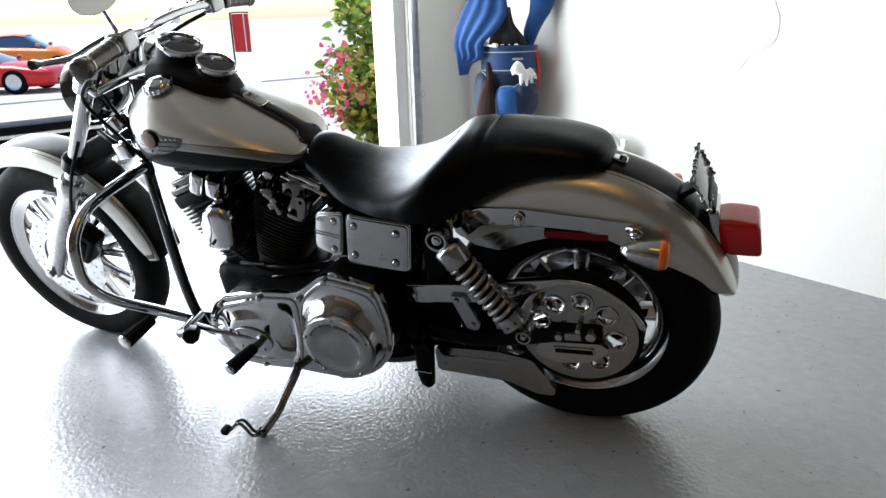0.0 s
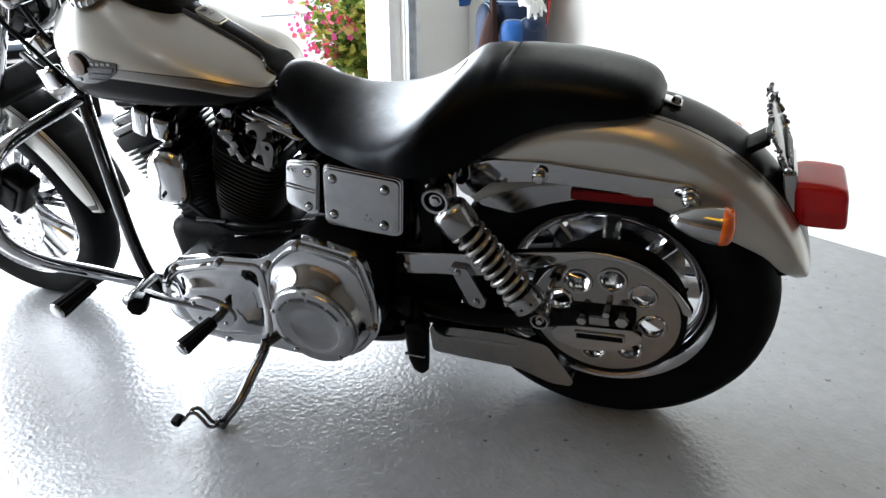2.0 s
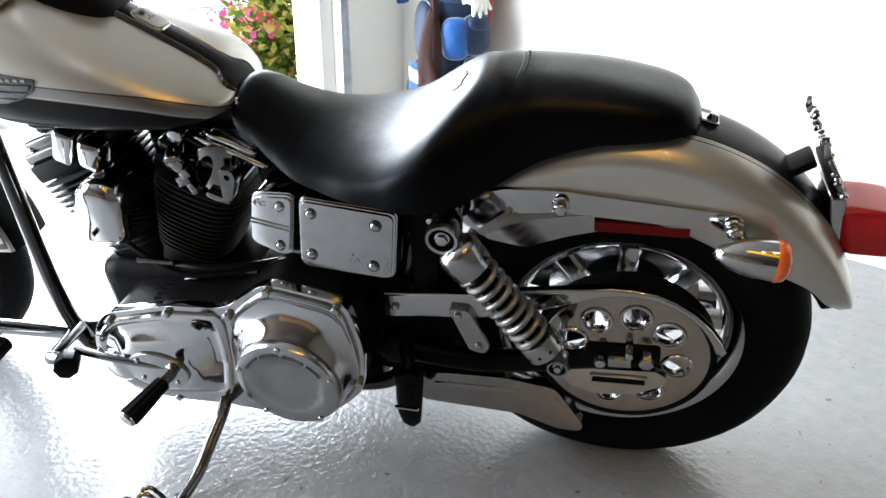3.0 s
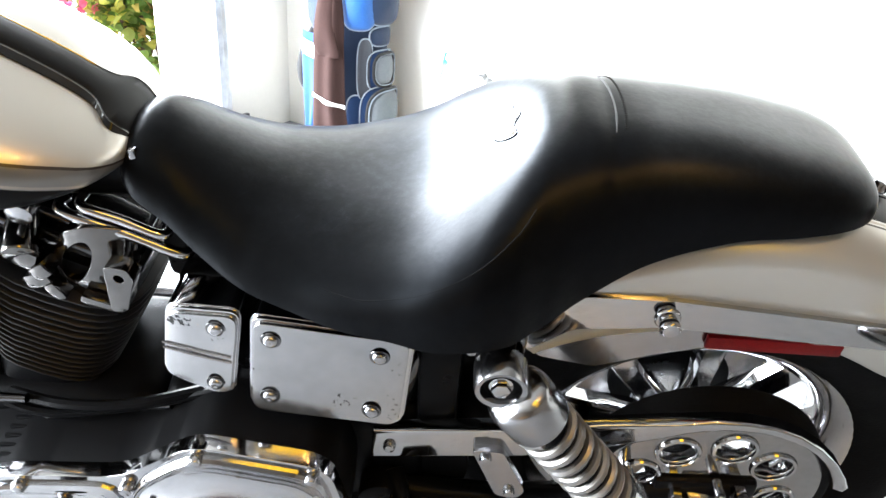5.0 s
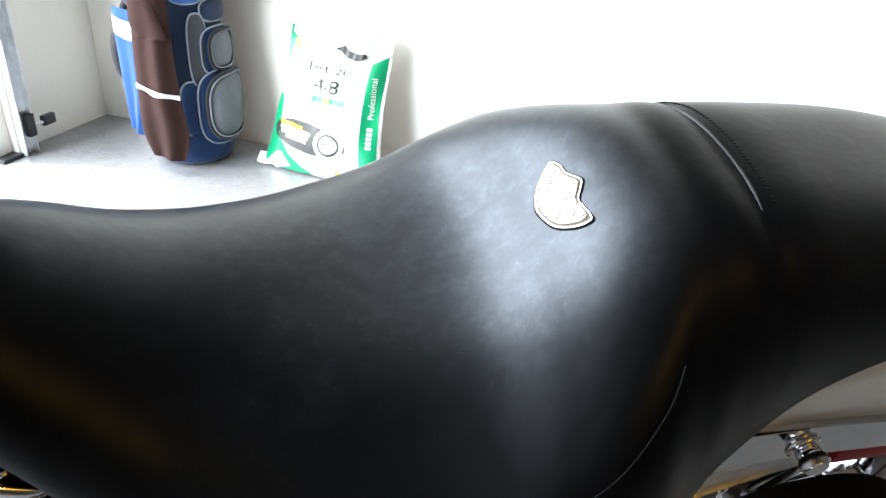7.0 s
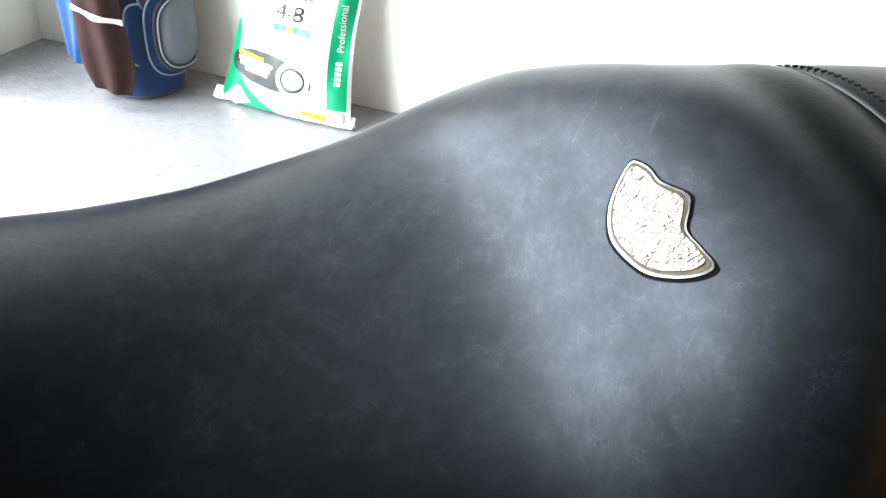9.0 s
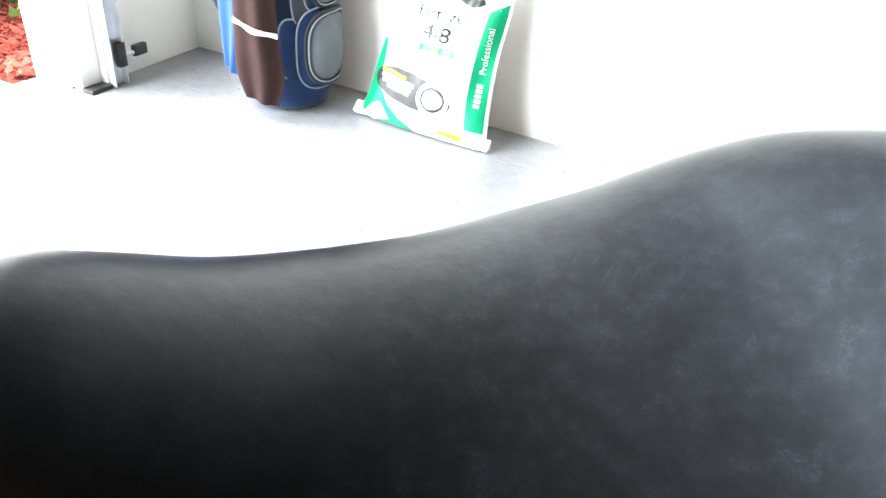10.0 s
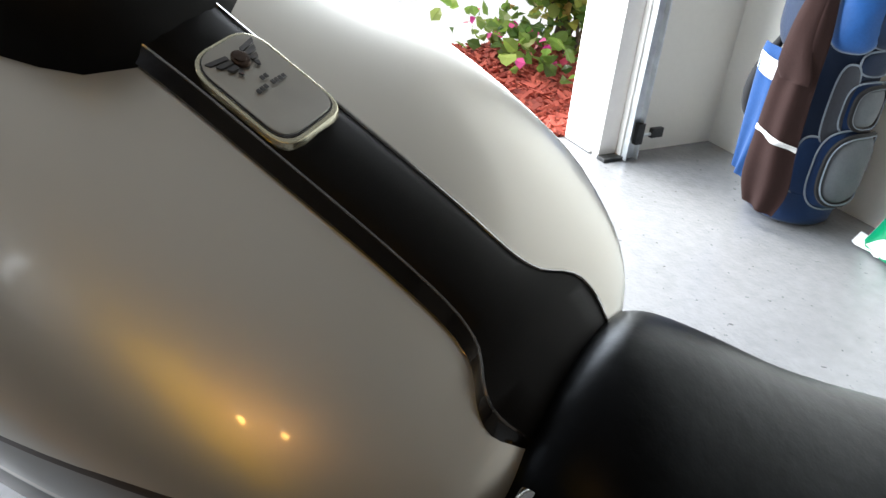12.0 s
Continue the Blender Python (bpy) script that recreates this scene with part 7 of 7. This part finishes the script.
def sack_text(words, u0, v0, du, dv, m, turn=False, w=0.003):
    """Printed words: their left foot at u0, v0; du, dv turn letter heights into the sack's face."""
    cu = bpy.data.curves.new("words", "FONT")
    cu.body = words
    cu.resolution_u = 3
    tmp = bpy.data.objects.new("words", cu)
    me = bpy.data.meshes.new_from_object(tmp)
    bpy.data.objects.remove(tmp)
    for vtx in me.vertices:
        x, y = vtx.co.x, vtx.co.y
        vtx.co = sack_at(u0 - y * du, v0 + x * dv, w) if turn else sack_at(u0 + x * du, v0 + y * dv, w)
    me.materials.append(m)
    o = new("printed_word", me)
    o.parent = sack
    return o


sack_text("Fertilizer", -0.42, 0.700, 0.245, 0.085, SACK_DARK)
sack_text("4-8", -0.24, 0.575, 0.38, 0.125, SACK_DARK)
sack_text("Professional", 0.875, 0.445, 0.125, 0.056, SACK_WHITE, turn=True)
for k in range(5):
    v0_ = 0.25 + 0.030 * k
    sack_patch("text_bar", [(0.79, v0_), (0.875, v0_), (0.875, v0_ + 0.020), (0.79, v0_ + 0.020)], SACK_WHITE, 0.003)
# folded, torn top
b = bmesh.new()
for k, (u0, u1, lift, out) in enumerate(((-0.95, -0.25, 0.045, 0.030), (-0.45, 0.35, 0.060, 0.045), (0.10, 0.85, 0.050, 0.020), (-0.2, 0.75, 0.010, 0.070))):
    rings = []
    for i in range(13):
        t = i / 12
        u = u0 + (u1 - u0) * t
        base = sack_at(u, 0.93, 0.0)
        h = lift * math.sin(math.pi * t) ** 0.7 * (1 + 0.25 * math.sin(9 * t + k))
        o = out * math.sin(math.pi * t) ** 0.8
        c0 = base + Vector((0, -o * 0.5, h * 0.5))
        rings.append([c0 + Vector((0, -(0.007 + 0.5 * o) * math.cos(a), (0.008 + 0.55 * h) * math.sin(a))) for a in [2 * math.pi * q / 14 for q in range(14)]])
    skin(b, rings)
part("sack_fold", b, SACK_WHITE, sack, "crumpled folded sack top", sharp=70)
# dark and grey patches paint the shade in gaps under the folds
sack_patch("gap_shade", arc([(-0.02, 0.860), (0.12, 0.842), (0.32, 0.812), (0.50, 0.805), (0.64, 0.835)]) + arc([(0.60, 0.860), (0.46, 0.850), (0.28, 0.862), (0.12, 0.888)]), SACK_DARK, 0.006, "dark patch painted as shade under the folded lip")
sack_patch("printed_corner", [(-0.90, 0.835), (-0.72, 0.815), (-0.58, 0.835), (-0.66, 0.875), (-0.88, 0.900)], SACK_OLIVE, 0.004)
sack_patch("gap_shade", arc([(0.02, 0.955), (0.14, 0.925), (0.32, 0.930)]) + arc([(0.28, 0.965), (0.14, 0.975)]), SACK_GREY, 0.030)
# flat sealed seam along the sack's foot
for u0, u1, out in ((-1.10, -0.30, 0.020), (0.30, 1.04, 0.014)):
    rings = []
    for i in range(9):
        u = u0 + (u1 - u0) * i / 8
        p = SB0.lerp(SB1, (u + 1) / 2)
        o = out * (0.7 + 0.4 * math.sin(2.3 * i + u0))
        rings.append([p + Vector((0, -o, 0.002 + 0.004 * math.sin(1.7 * i) ** 2)), p + Vector((0, -o, 0.006 + 0.004 * math.sin(1.7 * i) ** 2)), p + Vector((0, 0.02, 0.030)), p + Vector((0, 0.02, 0.001))])
    b = bmesh.new()
    skin(b, rings)
    part("sealed_seam", b, SACK_WHITE, sack, "white sealed seam at the foot", sharp=60)

# ---------------------------------------------------------------- door track
DARK_STEEL = mat("dark_steel", (0.05, 0.05, 0.05), 0.4, 0.7, noise_scale=40, vary=0.3)
b = bmesh.new()
TX, TY = -2.350, 3.330
prof_ = [(-0.026, 0.012), (-0.026, -0.012), (-0.020, -0.014), (0.020, -0.014), (0.026, -0.012), (0.026, 0.012), (0.022, 0.012), (0.022, -0.009), (-0.022, -0.009), (-0.022, 0.012)]
skin(b, [[Vector((TX + v_, TY + u_, z_)) for u_, v_ in prof_] for z_ in (0.004, 2.2)])
track = part("door_track", b, GALV, None)
tagged(track, "galvanised steel garage door track on the wall", "door track")
b = bmesh.new()
box_between(b, (WX + 0.002, TY - 0.03, 0.0), (TX - 0.016, TY + 0.03, 2.15), 0.002)
part("track_angle", b, TRIM, track, "painted mounting angle")
for z_ in (0.62, 1.2, 1.8):
    b = bmesh.new()
    rbox(b, (TX - 0.03, TY + 0.045, z_), (0.006, 0.06, 0.04), None, 0.001)
    cyl(b, (TX - 0.028, TY + 0.055, z_), (TX - 0.018, TY + 0.055, z_), 0.008, seg=8)
    part("track_bracket", b, GALV, track)
# hasp near the floor
b = bmesh.new()
rbox(b, (TX + 0.005, TY + 0.015, 0.098), (0.020, 0.030, 0.075), None, 0.003)
latch = part("door_latch", b, DARK_STEEL, None)
tagged(latch, "dark steel sliding latch on the door track", "latch")
b = bmesh.new()
cyl(b, (TX + 0.008, TY + 0.03, 0.093), (TX + 0.008, TY + 0.115, 0.093), 0.006, seg=12, bev=0.001)
part("bolt", b, GALV, latch)
b = bmesh.new()
rbox(b, (TX + 0.008, TY + 0.088, 0.097), (0.018, 0.050, 0.034), None, 0.003)
part("keeper", b, DARK_STEEL, latch)
b = bmesh.new()
rbox(b, (WX + 0.035, DOOR_Y1 + 0.03, 0.007), (0.045, 0.10, 0.014), None, 0.003)
tagged(part("door_stop", b, DARK_STEEL, None), "dark rubber block at the foot of the door jamb", "door stop")

# thin cable on the side wall
b = bmesh.new()
tube(b, [(-0.66, WY - 0.003, 1.25), (-0.615, WY - 0.003, 1.06), (-0.589, WY - 0.003, 0.994), (-0.593, WY - 0.003, 0.916), (-0.638, WY - 0.003, 0.874), (-0.682, WY - 0.003, 0.858), (-0.714, WY - 0.003, 0.82), (-0.728, WY - 0.003, 0.791)], 0.0016, 6)
tagged(part("wall_cable", b, TRIM, None), "thin pale cable hanging on the white wall", "cable")

# ---------------------------------------------------------------- unseen side of the garage: bulbs known from reflections, other shapes made up
OAK = mat("honey_oak", (0.17, 0.095, 0.04), 0.4, 0.0, noise_scale=6, vary=0.2, fine=0.5, fine_scale=60, coat=0.2)
# added cabinet that gives reflections a warm brown
cab = thing("reflected_cabinet", pose(1.1, Y0 + 0.002, 0), "unseen honey oak cabinet added along the garage wall for warm reflections", "cabinet")
b = bmesh.new()
box_between(b, (-1.2, 0.0, 0.08), (1.2, 0.45, 0.90), 0.004)
part("cabinet_body", b, OAK, cab)
b = bmesh.new()
box_between(b, (-1.23, 0.0, 0.902), (1.23, 0.48, 0.935), 0.004)
part("cabinet_top", b, OAK, cab)
b = bmesh.new()
box_between(b, (-1.15, 0.02, 0.0), (1.15, 0.40, 0.078), 0.0)
part("plinth", b, BLACK_METAL, cab)
for k in range(4):
    b = bmesh.new()
    box_between(b, (-1.185 + 0.6 * k, 0.452, 0.11), (-0.615 + 0.6 * k, 0.472, 0.87), 0.004)
    dr = part("cabinet_door", b, OAK, cab)
    b = bmesh.new()
    cyl(b, (-0.66 + 0.6 * k - 0.48 * (k % 2), 0.472, 0.72), (-0.66 + 0.6 * k - 0.48 * (k % 2), 0.492, 0.72), 0.012, 0.014, 14, 0.003)
    part("knob", b, CHROME_DULL, dr)
PINE = mat("yellow_pine", (0.80, 0.44, 0.015), 0.45, 0.0, noise_scale=5, vary=0.12, fine=0.5, fine_scale=50, coat=0.2)
# made-up yellow panel, tilted to the door to brighten its reflection
hatch = thing("yellow_reflector", pose(1.12, 0.69, H - 0.285, 0, 16, 0), "unseen yellow pine panel hung below the ceiling as a reflector", "attic hatch")
for k in range(3):
    b = bmesh.new()
    rbox(b, (0, -0.15 + 0.15 * k, -0.018), (1.90, 0.146, 0.030), None, 0.004, 2)
    part("plank", b, PINE, hatch)
for y_ in (-0.247, 0.247):
    b = bmesh.new()
    rbox(b, (0, y_, -0.022), (1.98, 0.046, 0.040), None, 0.005, 2)
    part("reflector_frame", b, PINE, hatch)
for x_ in (-0.975, 0.975):
    b = bmesh.new()
    rbox(b, (x_, 0, -0.022), (0.046, 0.444, 0.040), None, 0.005, 2)
    part("reflector_frame", b, PINE, hatch)
GLOW = mat("bulb_glass", (1.0, 0.85, 0.6), 0.3)
bsdf(GLOW).inputs["Emission Color"].default_value = (1.0, 0.47, 0.10, 1)
bsdf(GLOW).inputs["Emission Strength"].default_value = 46.0
for px_, py_ in ((0.74, 1.04), (0.96, 1.40)):
    lampf = thing("ceiling_lamp", pose(px_, py_, H), "bare warm bulb in a ceiling socket", "ceiling lamp", "ceiling bulbs")
    b = bmesh.new()
    lathe(b, [(0.06, -0.001), (0.06, -0.02), (0.03, -0.05), (0.022, -0.075)], (0, 0, 0), (0, 0, 1), 24)
    part("socket", b, TRIM, lampf)
    b = bmesh.new()
    lathe(b, [(0.014, -0.076), (0.020, -0.09), (0.032, -0.115), (0.034, -0.135), (0.026, -0.155), (0.001, -0.163)], (0, 0, 0), (0, 0, 1), 20)
    part("bulb", b, GLOW, lampf)

# ---------------------------------------------------------------- outdoors
rng = random.Random(4)
b = bmesh.new()
box_between(b, (-3.78, 3.184, GZ - 0.30), (OX - 0.004, 6.2, GZ + 0.015))
tagged(part("planting_bed", b, SOIL, None), "planting bed of red-brown mulch outside the garage", "planting bed", kind="structure")
verts, faces = [], []
for k in range(4200):
    x, y = OX - 0.02 - 1.14 * rng.random() ** 1.1, 3.20 + 1.6 * rng.random() ** 1.3
    ln_, wd_, th_ = rng.uniform(0.012, 0.05), rng.uniform(0.005, 0.014), rng.uniform(0.003, 0.007)
    m = Matrix.Translation((x, y, GZ + 0.018 + rng.random() * 0.02)) @ Matrix.Rotation(rng.uniform(0, 6.28), 4, "Z") @ Matrix.Rotation(rng.uniform(-0.5, 0.5), 4, "Y") @ Matrix.Rotation(rng.uniform(-0.6, 0.6), 4, "X")
    n0 = len(verts)
    for sx_ in (-1, 1):
        for sy_ in (-1, 1):
            for sz_ in (-1, 1):
                verts.append(m @ Vector((sx_ * ln_ * rng.uniform(0.8, 1.1), sy_ * wd_ * rng.uniform(0.6, 1.1), sz_ * th_)))
    for f in ((0, 1, 3, 2), (4, 6, 7, 5), (0, 4, 5, 1), (2, 3, 7, 6), (0, 2, 6, 4), (1, 5, 7, 3)):
        faces.append([n0 + i for i in f])
me = bpy.data.meshes.new("mulch_chips")
me.from_pydata(verts, [], faces)
me.materials.append(MULCH)
tagged(new("mulch_chips", me), "loose red-brown wood mulch chips", "mulch", kind="stuff")


def leaf_mesh(name, places, m, parent, label, size, petals=False):
    """Many small folded leaves as one mesh; places are (point, direction)."""
    verts, faces = [], []
    for p, d in places:
        a, u, v = frame_of(d)
        t = rng.uniform(0, 6.28)
        u, v = u * math.cos(t) + v * math.sin(t), v * math.cos(t) - u * math.sin(t)
        s_ = size * rng.uniform(0.6, 1.35)
        n0 = len(verts)
        w_ = s_ * (0.42 if not petals else 0.6)
        fold = s_ * rng.uniform(0.05, 0.18)
        verts += [p, p + a * s_ * 0.35 + u * w_ + v * fold, p + a * s_ * 0.75 + u * w_ * 0.7 + v * fold, p + a * s_ * 1.1 - v * fold * 0.6, p + a * s_ * 0.75 - u * w_ * 0.7 + v * fold, p + a * s_ * 0.35 - u * w_ + v * fold, p + a * s_ * 0.55 - v * fold * 0.2]
        faces += [[n0 + i for i in f] for f in ((0, 1, 6), (1, 2, 6), (2, 3, 6), (3, 4, 6), (4, 5, 6), (5, 0, 6))]
    me = bpy.data.meshes.new(name)
    me.from_pydata(verts, [], faces)
    me.materials.append(m)
    o = new(name, me)
    o.parent = parent
    return tagged(o, label)


bush = thing("flowering_bush", pose(-3.56, 3.90, GZ + 0.015), "flowering bush with green and yellow leaves and pink flowers", "bush")
stems = []
b = bmesh.new()
for k in range(16):
    a = rng.uniform(0, 6.28)
    r = rng.uniform(0.15, 0.62)
    top = Vector((r * math.cos(a) * 0.95, r * math.sin(a), rng.uniform(0.55, 1.75)))
    mid = Vector((top.x * 0.45 + rng.uniform(-0.06, 0.06), top.y * 0.45, top.z * 0.5))
    base_ = Vector((rng.uniform(-0.09, 0.09), rng.uniform(-0.09, 0.09), 0.0))
    tube(b, [base_, mid, top], lambda t: 0.011 * (1 - 0.75 * t), 6, 5)
    path_ = smooth_path([base_, mid, top], 10)
    stems.append(path_)
    for q in range(4):
        i0 = rng.randrange(6, len(path_))
        tip = path_[i0] + Vector((rng.uniform(-0.25, 0.25), rng.uniform(-0.25, 0.25), rng.uniform(0.05, 0.25)))
        tube(b, [path_[i0], path_[i0].lerp(tip, 0.5) + Vector((0, 0, 0.02)), tip], 0.003, 5, 3)
        stems.append(smooth_path([path_[i0], path_[i0].lerp(tip, 0.5) + Vector((0, 0, 0.02)), tip], 5))
part("stem", b, BARK, bush)
leaves, yellow, flowers = [], [], []
for path_ in stems:
    main = len(path_) > 15
    for k in range(46 if main else 30):
        i0 = rng.randrange(4 if main else 1, len(path_))
        p = path_[i0] + Vector((rng.gauss(0, 0.055), rng.gauss(0, 0.055), rng.gauss(0, 0.055)))
        p.z = max(p.z, 0.04)
        d = Vector((rng.gauss(0, 1), rng.gauss(0, 1), rng.uniform(-0.5, 0.9)))
        (yellow if rng.random() < 0.34 else leaves).append((p, d))
    if rng.random() < 0.6 and path_[-1].y < -0.22:
        c0 = path_[-1] + Vector((0, -0.05, 0))
        for k in range(15):
            p = c0 + Vector((rng.gauss(0, 0.05), rng.gauss(0, 0.05), rng.gauss(0, 0.045)))
            flowers.append((p, Vector((rng.gauss(0, 1), rng.gauss(0, 1), rng.gauss(0.4, 1)))))
leaf_mesh("foliage", leaves, LEAF, bush, "green leaves", 0.062)
LEAF_YELLOW = island_material("yellow_leaf", [(0.55, 0.55, 0.08), (0.70, 0.66, 0.18), (0.38, 0.46, 0.08), (0.72, 0.42, 0.16)], 0.4, 0.55)
leaf_mesh("young_foliage", yellow, LEAF_YELLOW, bush, "yellow young leaves", 0.060)
leaf_mesh("blossom", flowers, PETAL, bush, "pink and magenta blossoms", 0.034, True)
# low flowers at the bush's foot
fl_ = thing("ground_flowers", pose(-3.35, 3.48, GZ + 0.03), "low pink flowers growing in the mulch", "flowers", kind="stuff")
pl_, lf_ = [], []
for k in range(160):
    p = Vector((rng.gauss(-0.1, 0.22), rng.gauss(0.05, 0.10), rng.uniform(0.03, 0.16)))
    (pl_ if rng.random() < 0.14 else lf_).append((p, Vector((rng.gauss(0, 1), rng.gauss(0, 1), rng.uniform(0, 1)))))
leaf_mesh("foliage", lf_, LEAF, fl_, "green leaves", 0.065)
leaf_mesh("blossom", pl_, PETAL, fl_, "pink blossoms", 0.035, True)


# cars
CAR_GLASS = mat("car_glass", (0.05, 0.06, 0.065), 0.05, 0.0, coat=0.5, noise_scale=10, rough_vary=0.01)


def car(m, paint, label, roof=1.20, length=4.45, hood=0.78, glass=None):
    """A low sports car: x forwards from the front axle, on the ground."""
    base = thing("sports_car", m, label, "car")
    b = bmesh.new()
    rings = []
    T_ = [(0.95, 0.30, 0.52, 0.60), (0.90, 0.22, 0.62, 0.78), (0.70, 0.17, 0.68, 0.88), (0.30, 0.16, 0.76, 0.92), (0.0, 0.16, hood + 0.04, 0.93), (-0.5, 0.16, hood + 0.06, 0.91), (-1.1, 0.17, hood + 0.10, 0.90), (-2.0, 0.17, hood + 0.14, 0.92), (-2.7, 0.18, hood + 0.18, 0.94), (-3.2, 0.22, hood + 0.18, 0.90), (length * -0.78, 0.30, hood + 0.14, 0.80)]
    for x, zb_, zt_, w in T_:
        ring = []
        for k in range(32):
            a = 2 * math.pi * k / 32
            c, s_ = math.cos(a), math.sin(a)
            n = 3.2 if s_ > 0 else 5
            zc = zb_ + 0.55 * (zt_ - zb_)
            ring.append(Vector((x, w * math.copysign(abs(c) ** (2 / n), c), zc + ((zt_ - zc) if s_ > 0 else (zc - zb_)) * math.copysign(abs(s_) ** (2 / n), s_))))
        rings.append(ring)
    skin(b, rings)
    part("car_body", b, paint, base, sharp=50)
    b = bmesh.new()
    rings = []
    for x, zt_, w in ((-0.42, hood + 0.05, 0.70), (-0.75, hood + 0.22, 0.66), (-1.15, roof - 0.04, 0.58), (-1.45, roof, 0.56), (-1.9, roof - 0.02, 0.56), (-2.4, roof - 0.14, 0.58), (-2.9, hood + 0.16, 0.60)):
        rings.append([Vector((x, w * y, hood - 0.05 + (zt_ - hood + 0.05) * z)) for y, z in ((-1.1, 0), (-1.06, 0.4), (-0.96, 0.85), (-0.7, 0.98), (0, 1), (0.7, 0.98), (0.96, 0.85), (1.06, 0.4), (1.1, 0))])
    skin(b, rings)
    part("cabin_glass", b, glass or CAR_GLASS, base, "dark car windows", sharp=50)
    b = bmesh.new()
    rings = []
    for x, zt_, w in ((-1.12, roof - 0.035, 0.55), (-1.45, roof + 0.012, 0.54), (-1.9, roof - 0.008, 0.54), (-2.25, roof - 0.09, 0.54)):
        rings.append([Vector((x, w * y, zt_ - 0.05 * abs(y) ** 3 + dz)) for y, dz in ((-1, 0), (-0.5, 0.004), (0, 0.006), (0.5, 0.004), (1, 0), (1, -0.02), (0, -0.02), (-1, -0.02))])
    skin(b, rings)
    part("roof_panel", b, paint, base)
    for x in (0.0, -2.65):
        for s in (1, -1):
            b = bmesh.new()
            lathe(b, [(0.20, -0.10), (0.30, -0.105), (0.325, -0.08), (0.325, 0.08), (0.30, 0.105), (0.20, 0.10)], (x, 0.86 * s, 0.325), (0, 1, 0), 32)
            w_ = part("tyre", b, RUBBER, base)
            b = bmesh.new()
            lathe(b, [(0.215, 0.104), (0.205, 0.115), (0.18, 0.10), (0.06, 0.105), (0.001, 0.11)], (x, 0.86 * s, 0.325), (0, s, 0), 24, caps=(False, False))
            part("rim", b, ALLOY, w_)
    for s in (1, -1):
        b = bmesh.new()
        rbox(b, (0.72, 0.60 * s, 0.60), (0.22, 0.20, 0.08), Matrix.Rotation(radians(22), 3, "Y"), 0.03, 3)
        part("headlight", b, mat("lamp_cover", (0.6, 0.6, 0.6), 0.1, 0.3), base)
        b = bmesh.new()
        rbox(b, (-0.62, 0.90 * s, hood + 0.14), (0.12, 0.18, 0.11), None, 0.04, 3)
        part("wing_mirror", b, paint, base)
    b = bmesh.new()
    rbox(b, (0.925, 0, 0.33), (0.06, 0.9, 0.10), None, 0.02)
    part("air_intake", b, BLACK_METAL, base)
    return base


RED_PAINT = mat("red_car_paint", (0.50, 0.006, 0.006), 0.3, 0.0, coat=0.25, spec=0.3, noise_scale=2, vary=0.06, rough_vary=0.03)
ORANGE_PAINT = mat("orange_car_paint", (0.62, 0.17, 0.02), 0.3, 0.0, coat=0.25, spec=0.3, noise_scale=2, vary=0.06, rough_vary=0.03)
car(pose(-22.7, 4.69, fall(-22.7) - 0.008, 0, 0, 55), RED_PAINT, "red sports car parked on the sunlit street")
car(pose(-31.0, 7.3, fall(-31) - 0.008, 0, 0, 65), ORANGE_PAINT, "orange car parked behind the red sports car", roof=1.46, hood=0.92, glass=mat("blue_glass", (0.03, 0.07, 0.16), 0.06))

# unidentified red shape outdoors, built as a small flag on a stake
BANNER = mat("red_banner", (0.55, 0.02, 0.025), 0.6, 0.0, noise_scale=6, vary=0.12, bump=0.3, bump_scale=60)
flag = thing("red_shape", pose(-6.0, 3.93, fall(-6) - 0.05, 0, 0, -24), "unidentified red shape outdoors built as a small flag on a dark metal stake", "garden flag")
b = bmesh.new()
tube(b, [(0, -0.085, 0.0), (0, -0.085, 0.6), (0, -0.085, 1.220)], 0.008, 8, 2)
tube(b, [(0, -0.085, 1.220), (0, 0.0, 1.225), (0, 0.09, 1.220)], 0.006, 8, 3)
part("stake", b, BLACK_METAL, flag)
b = bmesh.new()
sheet(b, [((0.0, -0.075, 1.210), (0.0, 0.082, 1.210), 0.004), ((0.0, -0.075, 1.040), (0.0, 0.084, 1.040), 0.010), ((0.0, -0.072, 0.860), (0.0, 0.080, 0.855), 0.006)], 0.003, 16, 0.005, 1.5)
part("banner", b, BANNER, flag)
b = bmesh.new()
sheet(b, [((0.0, 0.028, 1.205), (0.0, 0.045, 1.205), 0.016), ((0.0, 0.028, 1.040), (0.0, 0.045, 1.040), 0.022), ((0.0, 0.028, 0.865), (0.0, 0.045, 0.865), 0.018)], 0.003, 4)
part("banner_stripe", b, CLOTH_WHITE, flag)

# low black deck box with a pale lid edge
box_t = thing("deck_box", pose(-4.55, 1.25, fall(-4.55) + 0.003, 0, 0, 4), "long low black box with a pale lid edge on the driveway", "deck box")
b = bmesh.new()
rbox(b, (0, 0, 0.200), (0.30, 2.20, 0.39), None, 0.02, 3)
part("box_body", b, BLACK_SATIN, box_t)
b = bmesh.new()
rbox(b, (0, 0, 0.408), (0.33, 2.24, 0.020), None, 0.006, 2)
part("lid_edge", b, TRIM, box_t)
b = bmesh.new()
rbox(b, (0, 0, 0.446), (0.31, 2.20, 0.052), None, 0.016, 2)
part("lid", b, BLACK_SATIN, box_t)
